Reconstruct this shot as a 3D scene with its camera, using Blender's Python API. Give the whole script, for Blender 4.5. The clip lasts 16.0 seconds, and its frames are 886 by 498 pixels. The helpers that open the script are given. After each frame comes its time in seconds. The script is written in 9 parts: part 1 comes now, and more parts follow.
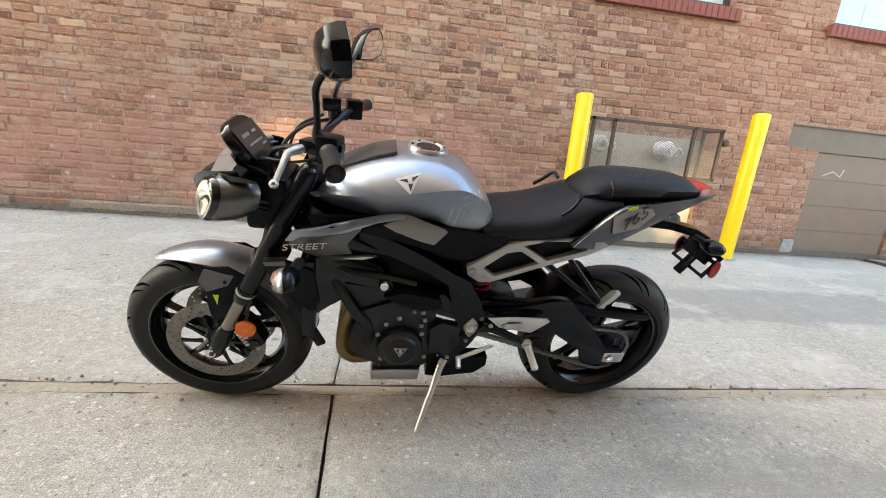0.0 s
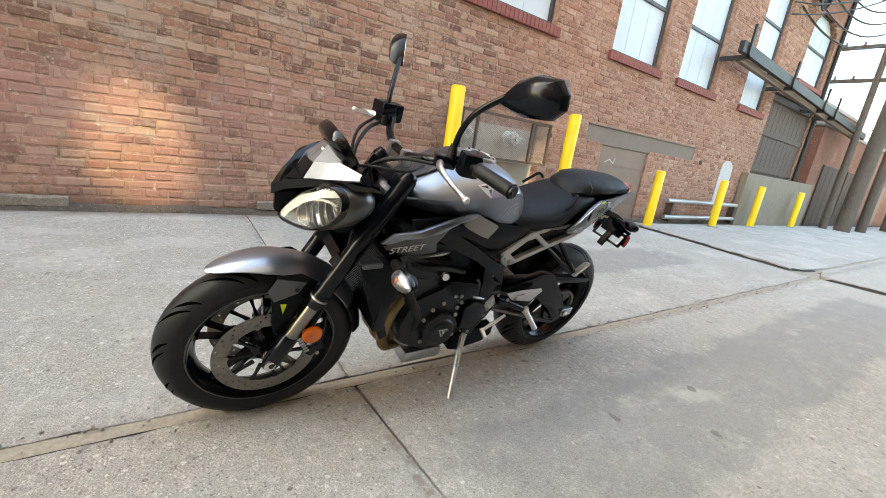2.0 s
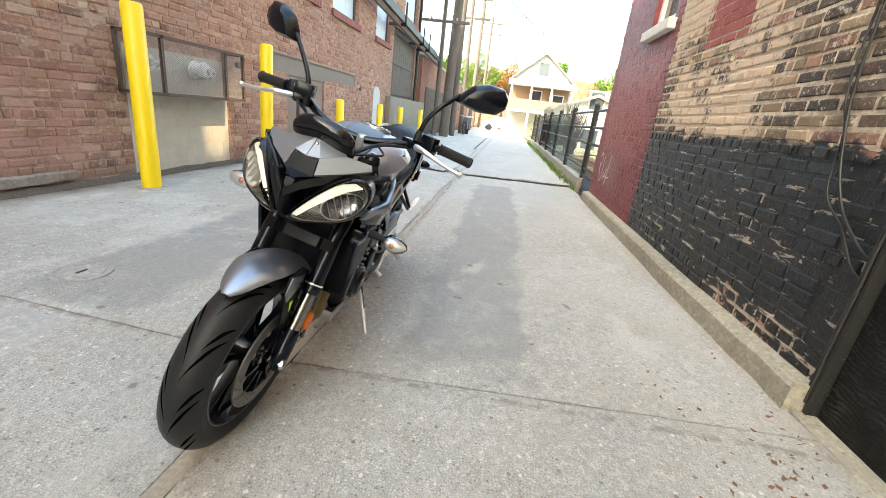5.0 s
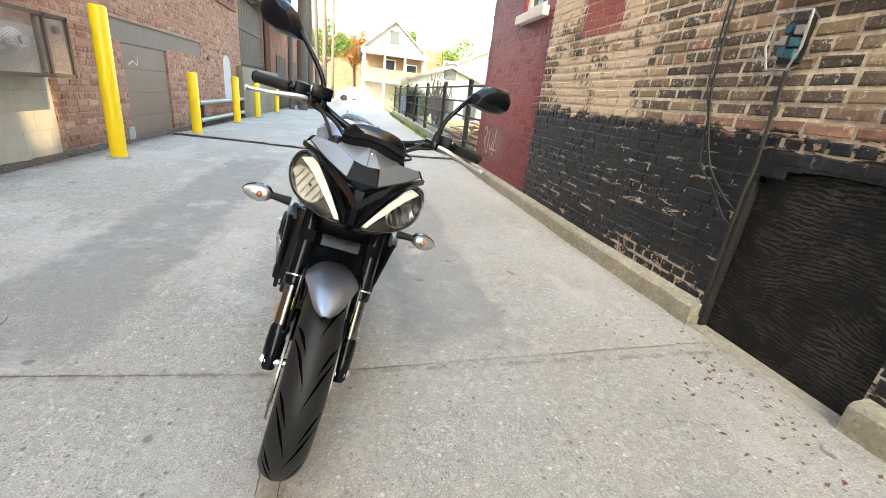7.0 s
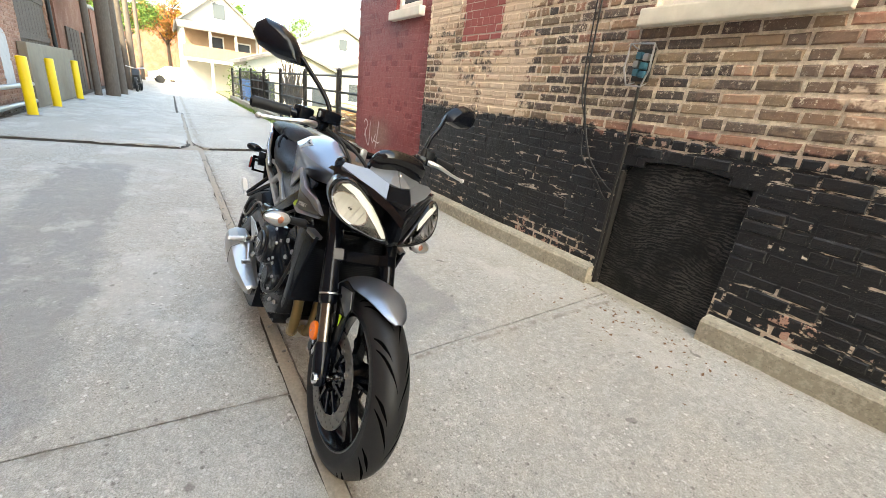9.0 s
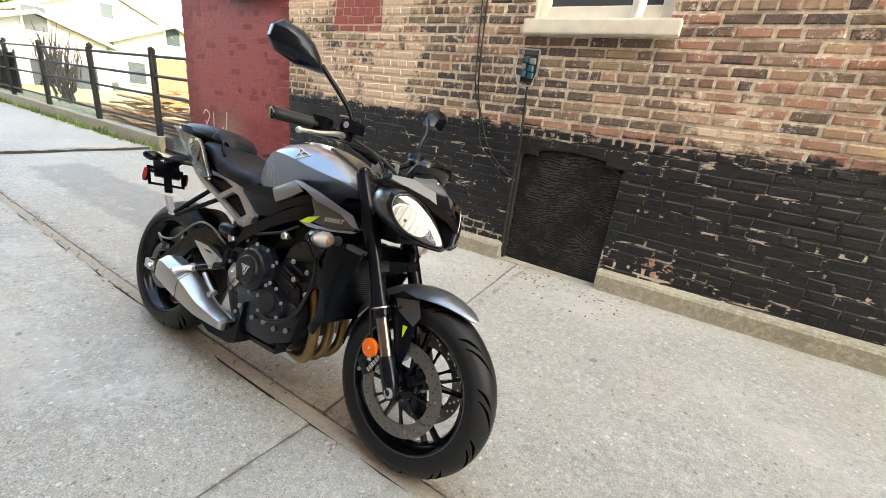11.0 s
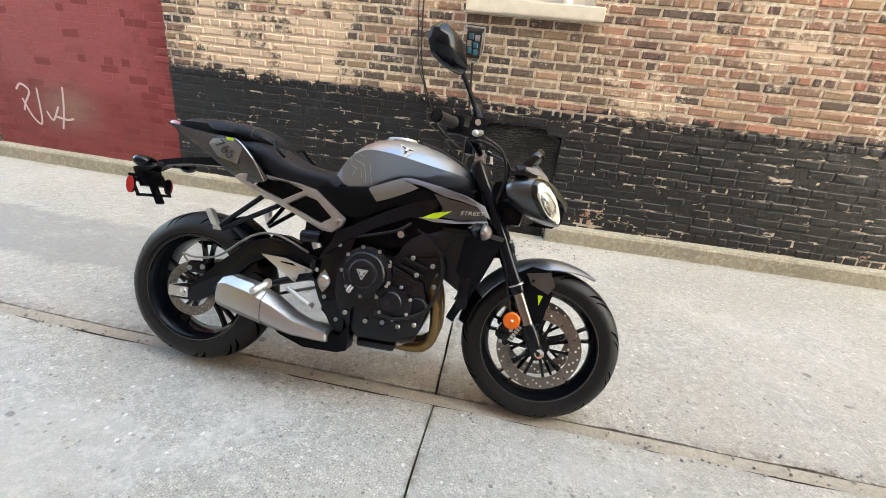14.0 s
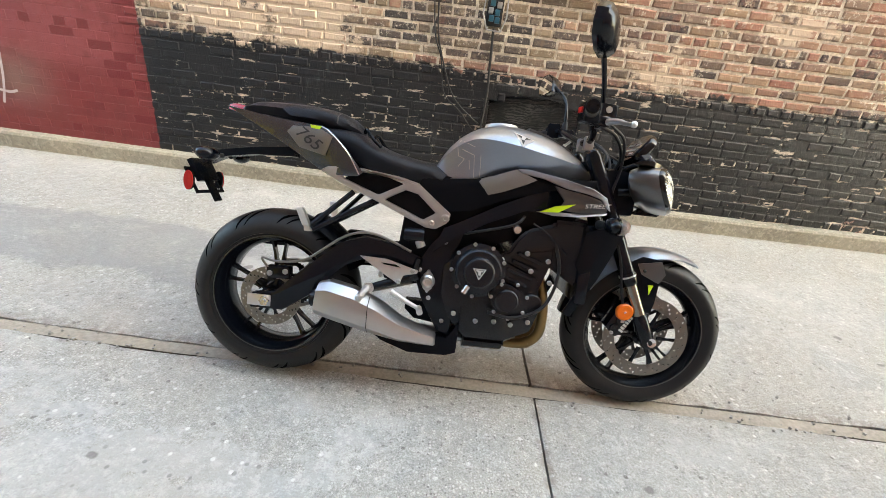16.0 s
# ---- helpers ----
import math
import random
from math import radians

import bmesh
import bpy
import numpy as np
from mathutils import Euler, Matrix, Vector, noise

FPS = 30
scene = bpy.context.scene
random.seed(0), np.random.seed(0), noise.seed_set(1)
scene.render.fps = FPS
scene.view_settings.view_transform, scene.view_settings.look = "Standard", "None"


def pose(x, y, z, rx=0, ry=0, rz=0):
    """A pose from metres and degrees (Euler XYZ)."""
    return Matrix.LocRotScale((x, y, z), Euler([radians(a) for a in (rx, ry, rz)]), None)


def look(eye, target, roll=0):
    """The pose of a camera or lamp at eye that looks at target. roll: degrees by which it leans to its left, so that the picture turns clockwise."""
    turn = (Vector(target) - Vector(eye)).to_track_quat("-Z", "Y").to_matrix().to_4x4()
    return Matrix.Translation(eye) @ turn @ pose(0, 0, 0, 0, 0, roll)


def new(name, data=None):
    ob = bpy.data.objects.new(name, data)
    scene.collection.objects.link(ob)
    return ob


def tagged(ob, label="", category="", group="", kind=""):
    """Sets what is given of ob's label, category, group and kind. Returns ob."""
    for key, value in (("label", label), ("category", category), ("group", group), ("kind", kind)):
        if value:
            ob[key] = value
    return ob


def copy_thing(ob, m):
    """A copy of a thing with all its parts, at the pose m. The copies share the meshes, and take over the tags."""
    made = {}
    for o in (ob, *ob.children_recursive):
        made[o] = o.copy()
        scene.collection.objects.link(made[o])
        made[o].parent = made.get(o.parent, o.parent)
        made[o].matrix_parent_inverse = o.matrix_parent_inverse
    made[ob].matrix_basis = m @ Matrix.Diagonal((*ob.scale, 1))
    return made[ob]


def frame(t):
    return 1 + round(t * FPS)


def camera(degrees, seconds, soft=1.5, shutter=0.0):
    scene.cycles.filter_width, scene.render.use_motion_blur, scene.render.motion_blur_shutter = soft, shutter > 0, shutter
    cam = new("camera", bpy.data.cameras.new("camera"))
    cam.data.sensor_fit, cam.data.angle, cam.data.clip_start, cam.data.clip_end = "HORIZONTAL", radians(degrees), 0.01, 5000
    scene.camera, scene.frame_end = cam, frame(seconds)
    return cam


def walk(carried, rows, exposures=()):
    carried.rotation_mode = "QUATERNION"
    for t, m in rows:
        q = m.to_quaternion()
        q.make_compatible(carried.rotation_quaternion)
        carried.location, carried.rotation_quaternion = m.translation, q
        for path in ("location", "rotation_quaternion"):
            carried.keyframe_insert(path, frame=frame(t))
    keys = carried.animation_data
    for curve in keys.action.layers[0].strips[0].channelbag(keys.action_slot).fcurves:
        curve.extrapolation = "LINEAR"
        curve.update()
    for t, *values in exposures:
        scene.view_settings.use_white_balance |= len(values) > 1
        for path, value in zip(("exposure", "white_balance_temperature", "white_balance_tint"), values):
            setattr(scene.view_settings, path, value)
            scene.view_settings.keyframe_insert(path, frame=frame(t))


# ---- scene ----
cam = camera(95.5, 16.0, 0.85)
EXPOSURES = [(0.0, 3.54, 8050, 0), (1.5, 3.44, 8000, 0), (3.0, 3.17, 7800, -1), (5.0, 3.33, 7700, -1), (9.5, 3.31, 7900, 0), (12.0, 3.55, 7600, -1), (16.0, 3.63, 7600, -1)]
PATH = [
    (0, (0.818, 0.014, 0.99), (1.124, 1.933, 0.518), 5.1),
    (0.5, (0.641, 0.011, 0.991), (1.101, 1.897, 0.508), 5.7),
    (1, (0.459, 0.024, 1.013), (1.136, 1.841, 0.524), 6.5),
    (1.5, (0.236, 0.071, 1.029), (1.131, 1.788, 0.528), 7.2),
    (2, (0.031, 0.124, 1.014), (1.161, 1.698, 0.517), 8.0),
    (2.5, (-0.21, 0.168, 1.024), (1.141, 1.548, 0.505), 8.8),
    (3, (-0.341, 0.281, 1.021), (1.195, 1.441, 0.479), 8.9),
    (3.5, (-0.438, 0.414, 1.052), (1.247, 1.332, 0.489), 8.7),
    (4, (-0.563, 0.53, 1.046), (1.232, 1.176, 0.445), 8.5),
    (4.5, (-0.685, 0.616, 1.086), (1.17, 1.038, 0.47), 7.8),
    (5, (-0.723, 0.73, 1.085), (1.16, 0.944, 0.447), 7.0),
    (5.2, (-0.734, 0.78, 1.098), (1.152, 0.915, 0.448), 6.4),
    (7.3, (-0.796, 1.403, 1.142), (1.003, 0.874, 0.445), 6.8),
    (7.5, (-0.763, 1.468, 1.153), (1.016, 0.881, 0.453), 6.8),
    (8, (-0.735, 1.562, 1.158), (0.99, 0.824, 0.464), 6.9),
    (8.5, (-0.748, 1.721, 1.183), (0.895, 0.813, 0.494), 7.0),
    (9, (-0.762, 1.847, 1.2), (0.787, 0.782, 0.516), 7.0),
    (9.5, (-0.653, 1.987, 1.165), (0.767, 0.748, 0.497), 7.5),
    (9.7, (-0.596, 2.044, 1.192), (0.773, 0.749, 0.523), 7.4),
    (11.8, (-0.166, 2.541, 1.208), (0.592, 0.804, 0.568), 7.0),
    (12, (-0.11, 2.57, 1.216), (0.608, 0.816, 0.578), 6.9),
    (12.5, (0.021, 2.639, 1.2), (0.611, 0.838, 0.56), 7.2),
    (13, (0.176, 2.765, 1.208), (0.652, 0.938, 0.549), 7.2),
    (13.5, (0.3, 2.818, 1.199), (0.673, 0.977, 0.513), 6.9),
    (14, (0.498, 2.847, 1.205), (0.768, 1.006, 0.472), 6.6),
    (14.5, (0.663, 2.87, 1.197), (0.857, 1.039, 0.415), 6.2),
    (15, (0.863, 2.911, 1.188), (0.968, 1.091, 0.366), 6.7),
    (15.5, (0.979, 2.89, 1.186), (1.039, 1.077, 0.344), 7.0),
    (16, (1.083, 2.805, 1.198), (1.103, 0.994, 0.35), 7.4),
]
walk(cam, [(t, look(eye, target, roll)) for t, eye, target, roll in PATH], EXPOSURES)
SKY = 0.14
BX, BY, BZ, BYAW, BPITCH, BLEAN, BSTEER = 1.7086, 1.558, -0.002, 1.82, -0.74, 15.95, -3.2
# ---- world and light ----
SUN_EL, SUN_AZ = 40.0, 54.0        # height of the sun; its bearing from +y towards -x
wd = bpy.data.worlds.new("sky")
scene.world = wd
wd.use_nodes = True
wn, wl = wd.node_tree.nodes, wd.node_tree.links
sky = wn.new("ShaderNodeTexSky")
sky.sky_type = 'NISHITA'
sky.sun_disc = False
sky.sun_elevation = radians(SUN_EL)
sky.sun_rotation = radians(-SUN_AZ)
sky.air_density, sky.dust_density, sky.ozone_density = 1.0, 2.6, 1.0
wl.new(sky.outputs[0], wn["Background"].inputs[0])
wn["Background"].inputs[1].default_value = SKY
sun = new("sun", bpy.data.lights.new("sun", 'SUN'))
sun.data.energy, sun.data.angle, sun.data.color = 1.7, radians(0.5), (1.0, 0.93, 0.82)
sd = Vector((-math.sin(radians(SUN_AZ)) * math.cos(radians(SUN_EL)), math.cos(radians(SUN_AZ)) * math.cos(radians(SUN_EL)), math.sin(radians(SUN_EL))))
sun.matrix_world = look(sd * 40, (0, 0, 0))

# added spot lamps, standing in for sunlight off the opposite building's upper panes
def add_glint_spot(eye, target, size, watts):
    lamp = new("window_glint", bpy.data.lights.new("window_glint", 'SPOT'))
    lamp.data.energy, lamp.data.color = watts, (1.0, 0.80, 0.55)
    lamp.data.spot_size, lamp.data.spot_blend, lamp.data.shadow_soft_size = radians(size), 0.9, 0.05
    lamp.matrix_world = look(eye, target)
add_glint_spot((-1.2, -0.55, 6.2), (-0.14, 4.5, 0.66), 7.4, 400)
add_glint_spot((5.0, -0.55, 6.4), (4.36, 4.5, 0.58), 5.0, 650)


# ---- materials ----
class Nodes:
    """Small wrapper for building a material's node tree."""
    def __init__(self, name):
        self.m = bpy.data.materials.new(name)
        self.m.use_nodes = True
        self.t = self.m.node_tree
        self.b = self.t.nodes["Principled BSDF"]
        self.pos = self.t.nodes.new("ShaderNodeNewGeometry").outputs["Position"]
        self.obj = self.t.nodes.new("ShaderNodeTexCoord").outputs["Object"]
    def put(self, sock, v):
        if isinstance(v, bpy.types.NodeSocket):
            self.t.links.new(v, sock)
        elif isinstance(v, (tuple, list)) and len(v) == 3 and sock.type == 'RGBA':
            sock.default_value = (*v, 1)
        elif isinstance(v, (tuple, list)) and sock.type == 'VALUE':
            sock.default_value = v[0]
        else:
            sock.default_value = v
    def noise(self, scale, detail=4, rough=0.55, vec=None, stretch=None):
        n = self.t.nodes.new("ShaderNodeTexNoise")
        v = vec or self.pos
        if stretch:
            mp = self.t.nodes.new("ShaderNodeMapping")
            mp.inputs["Scale"].default_value = stretch
            self.t.links.new(v, mp.inputs["Vector"])
            v = mp.outputs[0]
        self.t.links.new(v, n.inputs["Vector"])
        n.inputs["Scale"].default_value, n.inputs["Detail"].default_value, n.inputs["Roughness"].default_value = scale, detail, rough
        return n.outputs["Fac"]
    def voronoi(self, scale, vec=None, out="Distance", feature='F1'):
        n = self.t.nodes.new("ShaderNodeTexVoronoi")
        n.feature = feature
        self.t.links.new(vec or self.pos, n.inputs["Vector"])
        n.inputs["Scale"].default_value = scale
        return n.outputs[out]
    def ramp(self, fac, stops, flat=False):
        n = self.t.nodes.new("ShaderNodeValToRGB")
        if flat:
            n.color_ramp.interpolation = 'CONSTANT'
        e = n.color_ramp.elements
        while len(e) < len(stops):
            e.new(0.5)
        for el, (p, c) in zip(e, stops):
            el.position = p
            el.color = (*c, 1) if isinstance(c, (tuple, list)) else (c, c, c, 1)
        self.put(n.inputs[0], fac)
        return n.outputs[0]
    def math(self, op, a, b=0.0, c=0.0):
        n = self.t.nodes.new("ShaderNodeMath")
        n.operation = op
        for s, v in zip(n.inputs, (a, b, c)):
            self.put(s, v)
        return n.outputs[0]
    def step(self, v, lo, hi):
        n = self.t.nodes.new("ShaderNodeMapRange")
        n.interpolation_type = 'SMOOTHSTEP'
        self.put(n.inputs[0], v)
        self.put(n.inputs[1], lo)
        self.put(n.inputs[2], hi)
        return n.outputs[0]
    def mix(self, fac, a, b, mode='MIX'):
        n = self.t.nodes.new("ShaderNodeMix")
        n.data_type, n.blend_type = 'RGBA', mode
        self.put(n.inputs[0], fac)
        self.put(n.inputs[6], a)
        self.put(n.inputs[7], b)
        return n.outputs[2]
    def xyz(self, v=None):
        n = self.t.nodes.new("ShaderNodeSeparateXYZ")
        self.t.links.new(v or self.pos, n.inputs[0])
        return n.outputs
    def band(self, v, lo, hi, soft):
        return self.math('MULTIPLY', self.step(v, lo - soft, lo + soft), self.math('SUBTRACT', 1.0, self.step(v, hi - soft, hi + soft)))
    def bump(self, h, strength=0.3, dist=0.01):
        n = self.t.nodes.new("ShaderNodeBump")
        n.inputs["Strength"].default_value, n.inputs["Distance"].default_value = strength, dist
        self.put(n.inputs["Height"], h)
        self.t.links.new(n.outputs[0], self.b.inputs["Normal"])
    def done(self, color=None, rough=None, metal=None, **more):
        for key, v in (("Base Color", color), ("Roughness", rough), ("Metallic", metal), *[({"specular_ior_level": "Specular IOR Level"}.get(k, k.replace("_", " ").title()), v) for k, v in more.items()]):
            if v is not None:
                self.put(self.b.inputs[key], v)
        return self.m


def plain(name, color, rough=0.5, metal=0.0, grain=0.12, scale=40.0, bump=0.0, **more):
    """A paint, plastic or metal with slight unevenness in tone and gloss."""
    n = Nodes(name)
    f = n.noise(scale, 5, 0.6, n.obj)
    c = n.mix(f, tuple(v * (1 - grain) for v in color), tuple(min(1, v * (1 + grain)) for v in color))
    g = n.noise(scale * 0.3, 4, 0.6, n.obj)
    r = n.math('ADD', rough * 0.85, n.math('MULTIPLY', g, rough * 0.3))
    if bump:
        n.bump(n.noise(scale * 6, 3, 0.6, n.obj), bump, 0.002)
    return n.done(c, r, metal, **more)


def brick_material(name, side, single):
    """Brick faces or mortar. side: 'alley' (painted wall) or 'mill'. single: bricks that are objects of their own; None: mortar."""
    n = Nodes(name)
    x, y, z = n.xyz()
    if single is None:
        rnd = n.noise(9.0, 2)
    elif single:
        rnd = n.t.nodes.new("ShaderNodeObjectInfo").outputs["Random"]
    else:
        rnd = n.t.nodes.new("ShaderNodeNewGeometry").outputs["Random Per Island"]
    fine = n.noise(90.0, 5, 0.65)
    mid = n.noise(14.0, 4, 0.6)
    big = n.noise(1.1, 3, 0.6)
    if side == 'alley':
        dark = [(0.0, (0.065, 0.056, 0.055)), (0.14, (0.13, 0.105, 0.09)), (0.26, (0.055, 0.05, 0.052)), (0.38, (0.19, 0.145, 0.105)), (0.5, (0.30, 0.225, 0.15)), (0.6, (0.10, 0.082, 0.074)), (0.7, (0.36, 0.235, 0.155)), (0.78, (0.075, 0.066, 0.064)), (0.86, (0.38, 0.20, 0.145)), (0.93, (0.46, 0.36, 0.25)), (1.0, (0.07, 0.06, 0.06))]
        warm = [(0.0, (0.38, 0.245, 0.165)), (0.14, (0.22, 0.155, 0.12)), (0.28, (0.43, 0.235, 0.165)), (0.36, (0.080, 0.064, 0.062)), (0.42, (0.44, 0.315, 0.20)), (0.54, (0.36, 0.165, 0.12)), (0.60, (0.092, 0.074, 0.070)), (0.70, (0.16, 0.115, 0.088)), (0.76, (0.43, 0.29, 0.195)), (0.84, (0.070, 0.058, 0.058)), (0.9, (0.44, 0.215, 0.155)), (1.0, (0.34, 0.235, 0.155))]
        if single is None:
            base = n.mix(n.step(n.noise(30, 5, 0.7), 0.35, 0.65), (0.44, 0.375, 0.29), (0.72, 0.645, 0.53))
        else:
            shade = n.math('FRACT', n.math('ADD', n.math('MULTIPLY', rnd, 7.31), n.math('MULTIPLY', n.noise(22.0, 3), 0.12)))
            place = n.step(n.math('ADD', n.math('MULTIPLY', x, -0.55), n.math('ADD', n.math('MULTIPLY', z, 0.3), big)), 0.55, 1.25)
            base = n.mix(place, n.ramp(shade, dark), n.ramp(shade, warm))
            base = n.mix(n.math('MULTIPLY', n.step(fine, 0.5, 0.75), 0.35), base, (0.5, 0.41, 0.3))
            base = n.mix(n.math('MULTIPLY', mid, 0.5), base, n.mix(0.5, base, (0.03, 0.025, 0.025)))
        if single is not None:
            smear = n.step(n.math('ADD', n.noise(30.0, 6, 0.8), n.math('MULTIPLY', n.math('SUBTRACT', n.noise(2.2, 3), 0.5), 0.30)), 0.56, 0.64)
            base = n.mix(n.math('MULTIPLY', smear, 0.80), base, (0.68, 0.605, 0.49))
        skim = n.step(n.math('ADD', n.noise(1.5, 6, 0.72), n.math('ADD', n.math('MULTIPLY', n.step(x, 0.6, -0.6), 0.04), n.math('MULTIPLY', n.step(x, 1.4, 2.4), 0.15))), 0.60, 0.645)
        base = n.mix(n.math('MULTIPLY', skim, 0.85), base, n.mix(fine, (0.56, 0.44, 0.33), (0.70, 0.58, 0.45)))
        # black tar paint up to breast height, worn through in places and along its upper edge
        edge = n.math('ADD', z, n.math('MULTIPLY', n.math('SUBTRACT', n.noise(7.0, 5, 0.7), 0.5), 0.20))
        edge = n.math('ADD', edge, n.math('MULTIPLY', n.math('SUBTRACT', rnd, 0.5), 0.06 if single is not None else 0.0))
        painted = n.math('SUBTRACT', 1.0, n.step(edge, 1.14, 1.17))
        low = n.math('MULTIPLY', n.math('SUBTRACT', 1.0, n.step(z, 0.15, 0.52)), n.step(n.noise(1.7, 4, 0.6), 0.52, 0.64))
        bare = n.math('MAXIMUM', n.math('MULTIPLY', n.band(x, -0.36, -0.10, 0.12), n.band(z, 0.16, 0.42, 0.10)), n.math('MULTIPLY', n.band(x, 1.15, 1.95, 0.14), n.band(z, 0.05, 0.30, 0.10)))
        top = n.math('MULTIPLY', n.band(z, 1.05, 1.20, 0.05), n.band(x, -0.2, 1.3, 0.3))
        low = n.math('MAXIMUM', low, n.math('MAXIMUM', bare, n.math('MULTIPLY', top, 0.55)))
        worn = n.noise(11.0, 5, 0.72) if single is not None else n.noise(13.0, 5, 0.72, None, (0.30, 1.0, 1.5))
        chips = n.step(n.math('ADD', worn, n.math('MULTIPLY', low, 0.165)), 0.665 if single is not None else 0.565, 0.685 if single is not None else 0.61)
        painted = n.math('MULTIPLY', painted, n.math('SUBTRACT', 1.0, chips))
        tar = n.mix(n.noise(5.0, 4), (0.0035, 0.004, 0.0055), (0.010, 0.0105, 0.013))
        scuff = n.step(n.noise(26.0, 6, 0.85, None, (1.0, 1.0, 2.2)), 0.645, 0.71)
        tar = n.mix(n.math('MULTIPLY', scuff, 0.62), tar, (0.34, 0.34, 0.345))
        chalk = n.math('MULTIPLY', n.step(n.noise(3.4, 6, 0.8, None, (1.5, 1.0, 0.8)), 0.56, 0.72), n.noise(45.0, 4, 0.8))
        tar = n.mix(n.math('MULTIPLY', chalk, 0.24), tar, (0.21, 0.225, 0.25))
        flake = n.math('MULTIPLY', n.step(n.noise(60.0, 5, 0.85), 0.66, 0.70), n.step(n.noise(2.7, 4, 0.65), 0.46, 0.62))
        tar = n.mix(n.math('MULTIPLY', flake, 0.75), tar, (0.52, 0.50, 0.48))
        under = n.mix(low, base, (0.42, 0.20, 0.15)) if single is not None else base
        under = n.mix(n.math('MULTIPLY', chips, n.noise(40, 3)), under, (0.42, 0.33, 0.28))
        colour = n.mix(painted, under, tar)
        # oxblood paint on the corner bay
        red = n.step(n.math('ADD', x, n.math('MULTIPLY', n.noise(20.0), 0.03)), 3.795, 3.805)
        fade = n.math('MULTIPLY', n.band(z, 0.45, 0.80, 0.16), n.band(x, 4.75, 5.35, 0.25))
        ox = n.ramp(n.math('ADD', n.math('MULTIPLY', rnd, 0.45), n.math('MULTIPLY', big, 0.6)), [(0.2, (0.175, 0.034, 0.036)), (0.55, (0.205, 0.044, 0.045)), (0.75, (0.165, 0.030, 0.032)), (0.9, (0.125, 0.022, 0.025))])
        field = n.math('MULTIPLY', n.band(z, 0.80, 2.02, 0.10), n.band(x, 3.95, 5.75, 0.16))
        ox = n.mix(n.math('MULTIPLY', field, n.math('ADD', 0.30, n.math('MULTIPLY', mid, 0.55))), ox, (0.30, 0.085, 0.088))
        ox = n.mix(n.math('MULTIPLY', n.step(n.math('FRACT', n.math('MULTIPLY', rnd, 9.13)), 0.84, 0.86), 0.75), ox, (0.155, 0.022, 0.026))
        ox = n.mix(n.math('MULTIPLY', n.step(n.noise(2.3, 5, 0.7), 0.55, 0.70), 0.45), ox, (0.13, 0.028, 0.030))
        ox = n.mix(n.math('MULTIPLY', fade, 0.55), ox, (0.26, 0.18, 0.15))
        colour = n.mix(red, colour, ox)
        # the bricked-up opening is painted too
        patch = n.math('MULTIPLY', n.band(x, 2.47, 3.09, 0.004), n.step(z, 1.795, 1.80))
        colour = n.mix(patch, colour, (0.29, 0.095, 0.09) if single is not None else (0.45, 0.37, 0.32))
        rough = n.mix(n.math('MAXIMUM', painted, red), (0.9,) * 3, (0.42,) * 3)
        gloss = n.math('ADD', 0.25, n.math('MULTIPLY', n.math('MULTIPLY', painted, n.math('SUBTRACT', 1.0, red)), 0.20))
    else:
        tones = [(0.0, (0.34, 0.185, 0.125)), (0.14, (0.38, 0.225, 0.155)), (0.3, (0.29, 0.145, 0.10)), (0.42, (0.43, 0.26, 0.175)), (0.56, (0.33, 0.15, 0.105)), (0.68, (0.19, 0.095, 0.075)), (0.78, (0.44, 0.285, 0.20)), (0.88, (0.37, 0.19, 0.135)), (0.95, (0.52, 0.40, 0.28)), (1.0, (0.34, 0.185, 0.125))]
        if single is None:
            base = n.mix(n.step(n.noise(12, 6, 0.75), 0.35, 0.65), (0.19, 0.118, 0.09), (0.42, 0.30, 0.225))
        else:
            base = n.ramp(n.math('FRACT', n.math('ADD', n.math('MULTIPLY', rnd, 5.17), n.math('MULTIPLY', n.noise(20.0, 3), 0.15))), tones)
            base = n.mix(n.math('MULTIPLY', n.step(fine, 0.45, 0.8), 0.35), base, (0.46, 0.29, 0.20))
            pick = n.math('FRACT', n.math('MULTIPLY', rnd, 13.71))
            base = n.mix(n.math('MULTIPLY', n.step(pick, 0.78, 0.82), 0.80), base, (0.105, 0.052, 0.042))
            base = n.mix(n.math('MULTIPLY', n.math('SUBTRACT', 1.0, n.step(pick, 0.12, 0.15)), 0.65), base, (0.56, 0.41, 0.31))
            base = n.mix(n.math('MULTIPLY', mid, 0.35), base, (0.20, 0.10, 0.07))
        if single is not None:
            smear = n.step(n.math('ADD', n.noise(26.0, 6, 0.8), n.math('MULTIPLY', n.math('SUBTRACT', n.noise(1.6, 4, 0.6), 0.5), 0.45)), 0.50, 0.62)
            base = n.mix(n.math('MULTIPLY', smear, 0.72), base, (0.43, 0.32, 0.245))
            soot = n.math('MULTIPLY', n.step(n.noise(0.55, 6, 0.68), 0.46, 0.62), n.step(n.noise(19.0, 5, 0.75), 0.30, 0.62))
            base = n.mix(n.math('MULTIPLY', soot, 0.55), base, (0.20, 0.105, 0.08))
            streak = n.step(n.noise(5.0, 6, 0.75, None, (0.8, 1, 2.4)), 0.55, 0.68)
            base = n.mix(n.math('MULTIPLY', streak, 0.62), base, (0.20, 0.095, 0.075))
            base = n.mix(n.math('MULTIPLY', n.step(n.noise(0.8, 4, 0.6), 0.4, 0.65), 0.28), base, (0.22, 0.135, 0.095))
        base = n.mix(n.math('MULTIPLY', n.step(x, 2.5, 5.0), 0.42), base, n.mix(0.6, base, (0.46, 0.17, 0.085)))
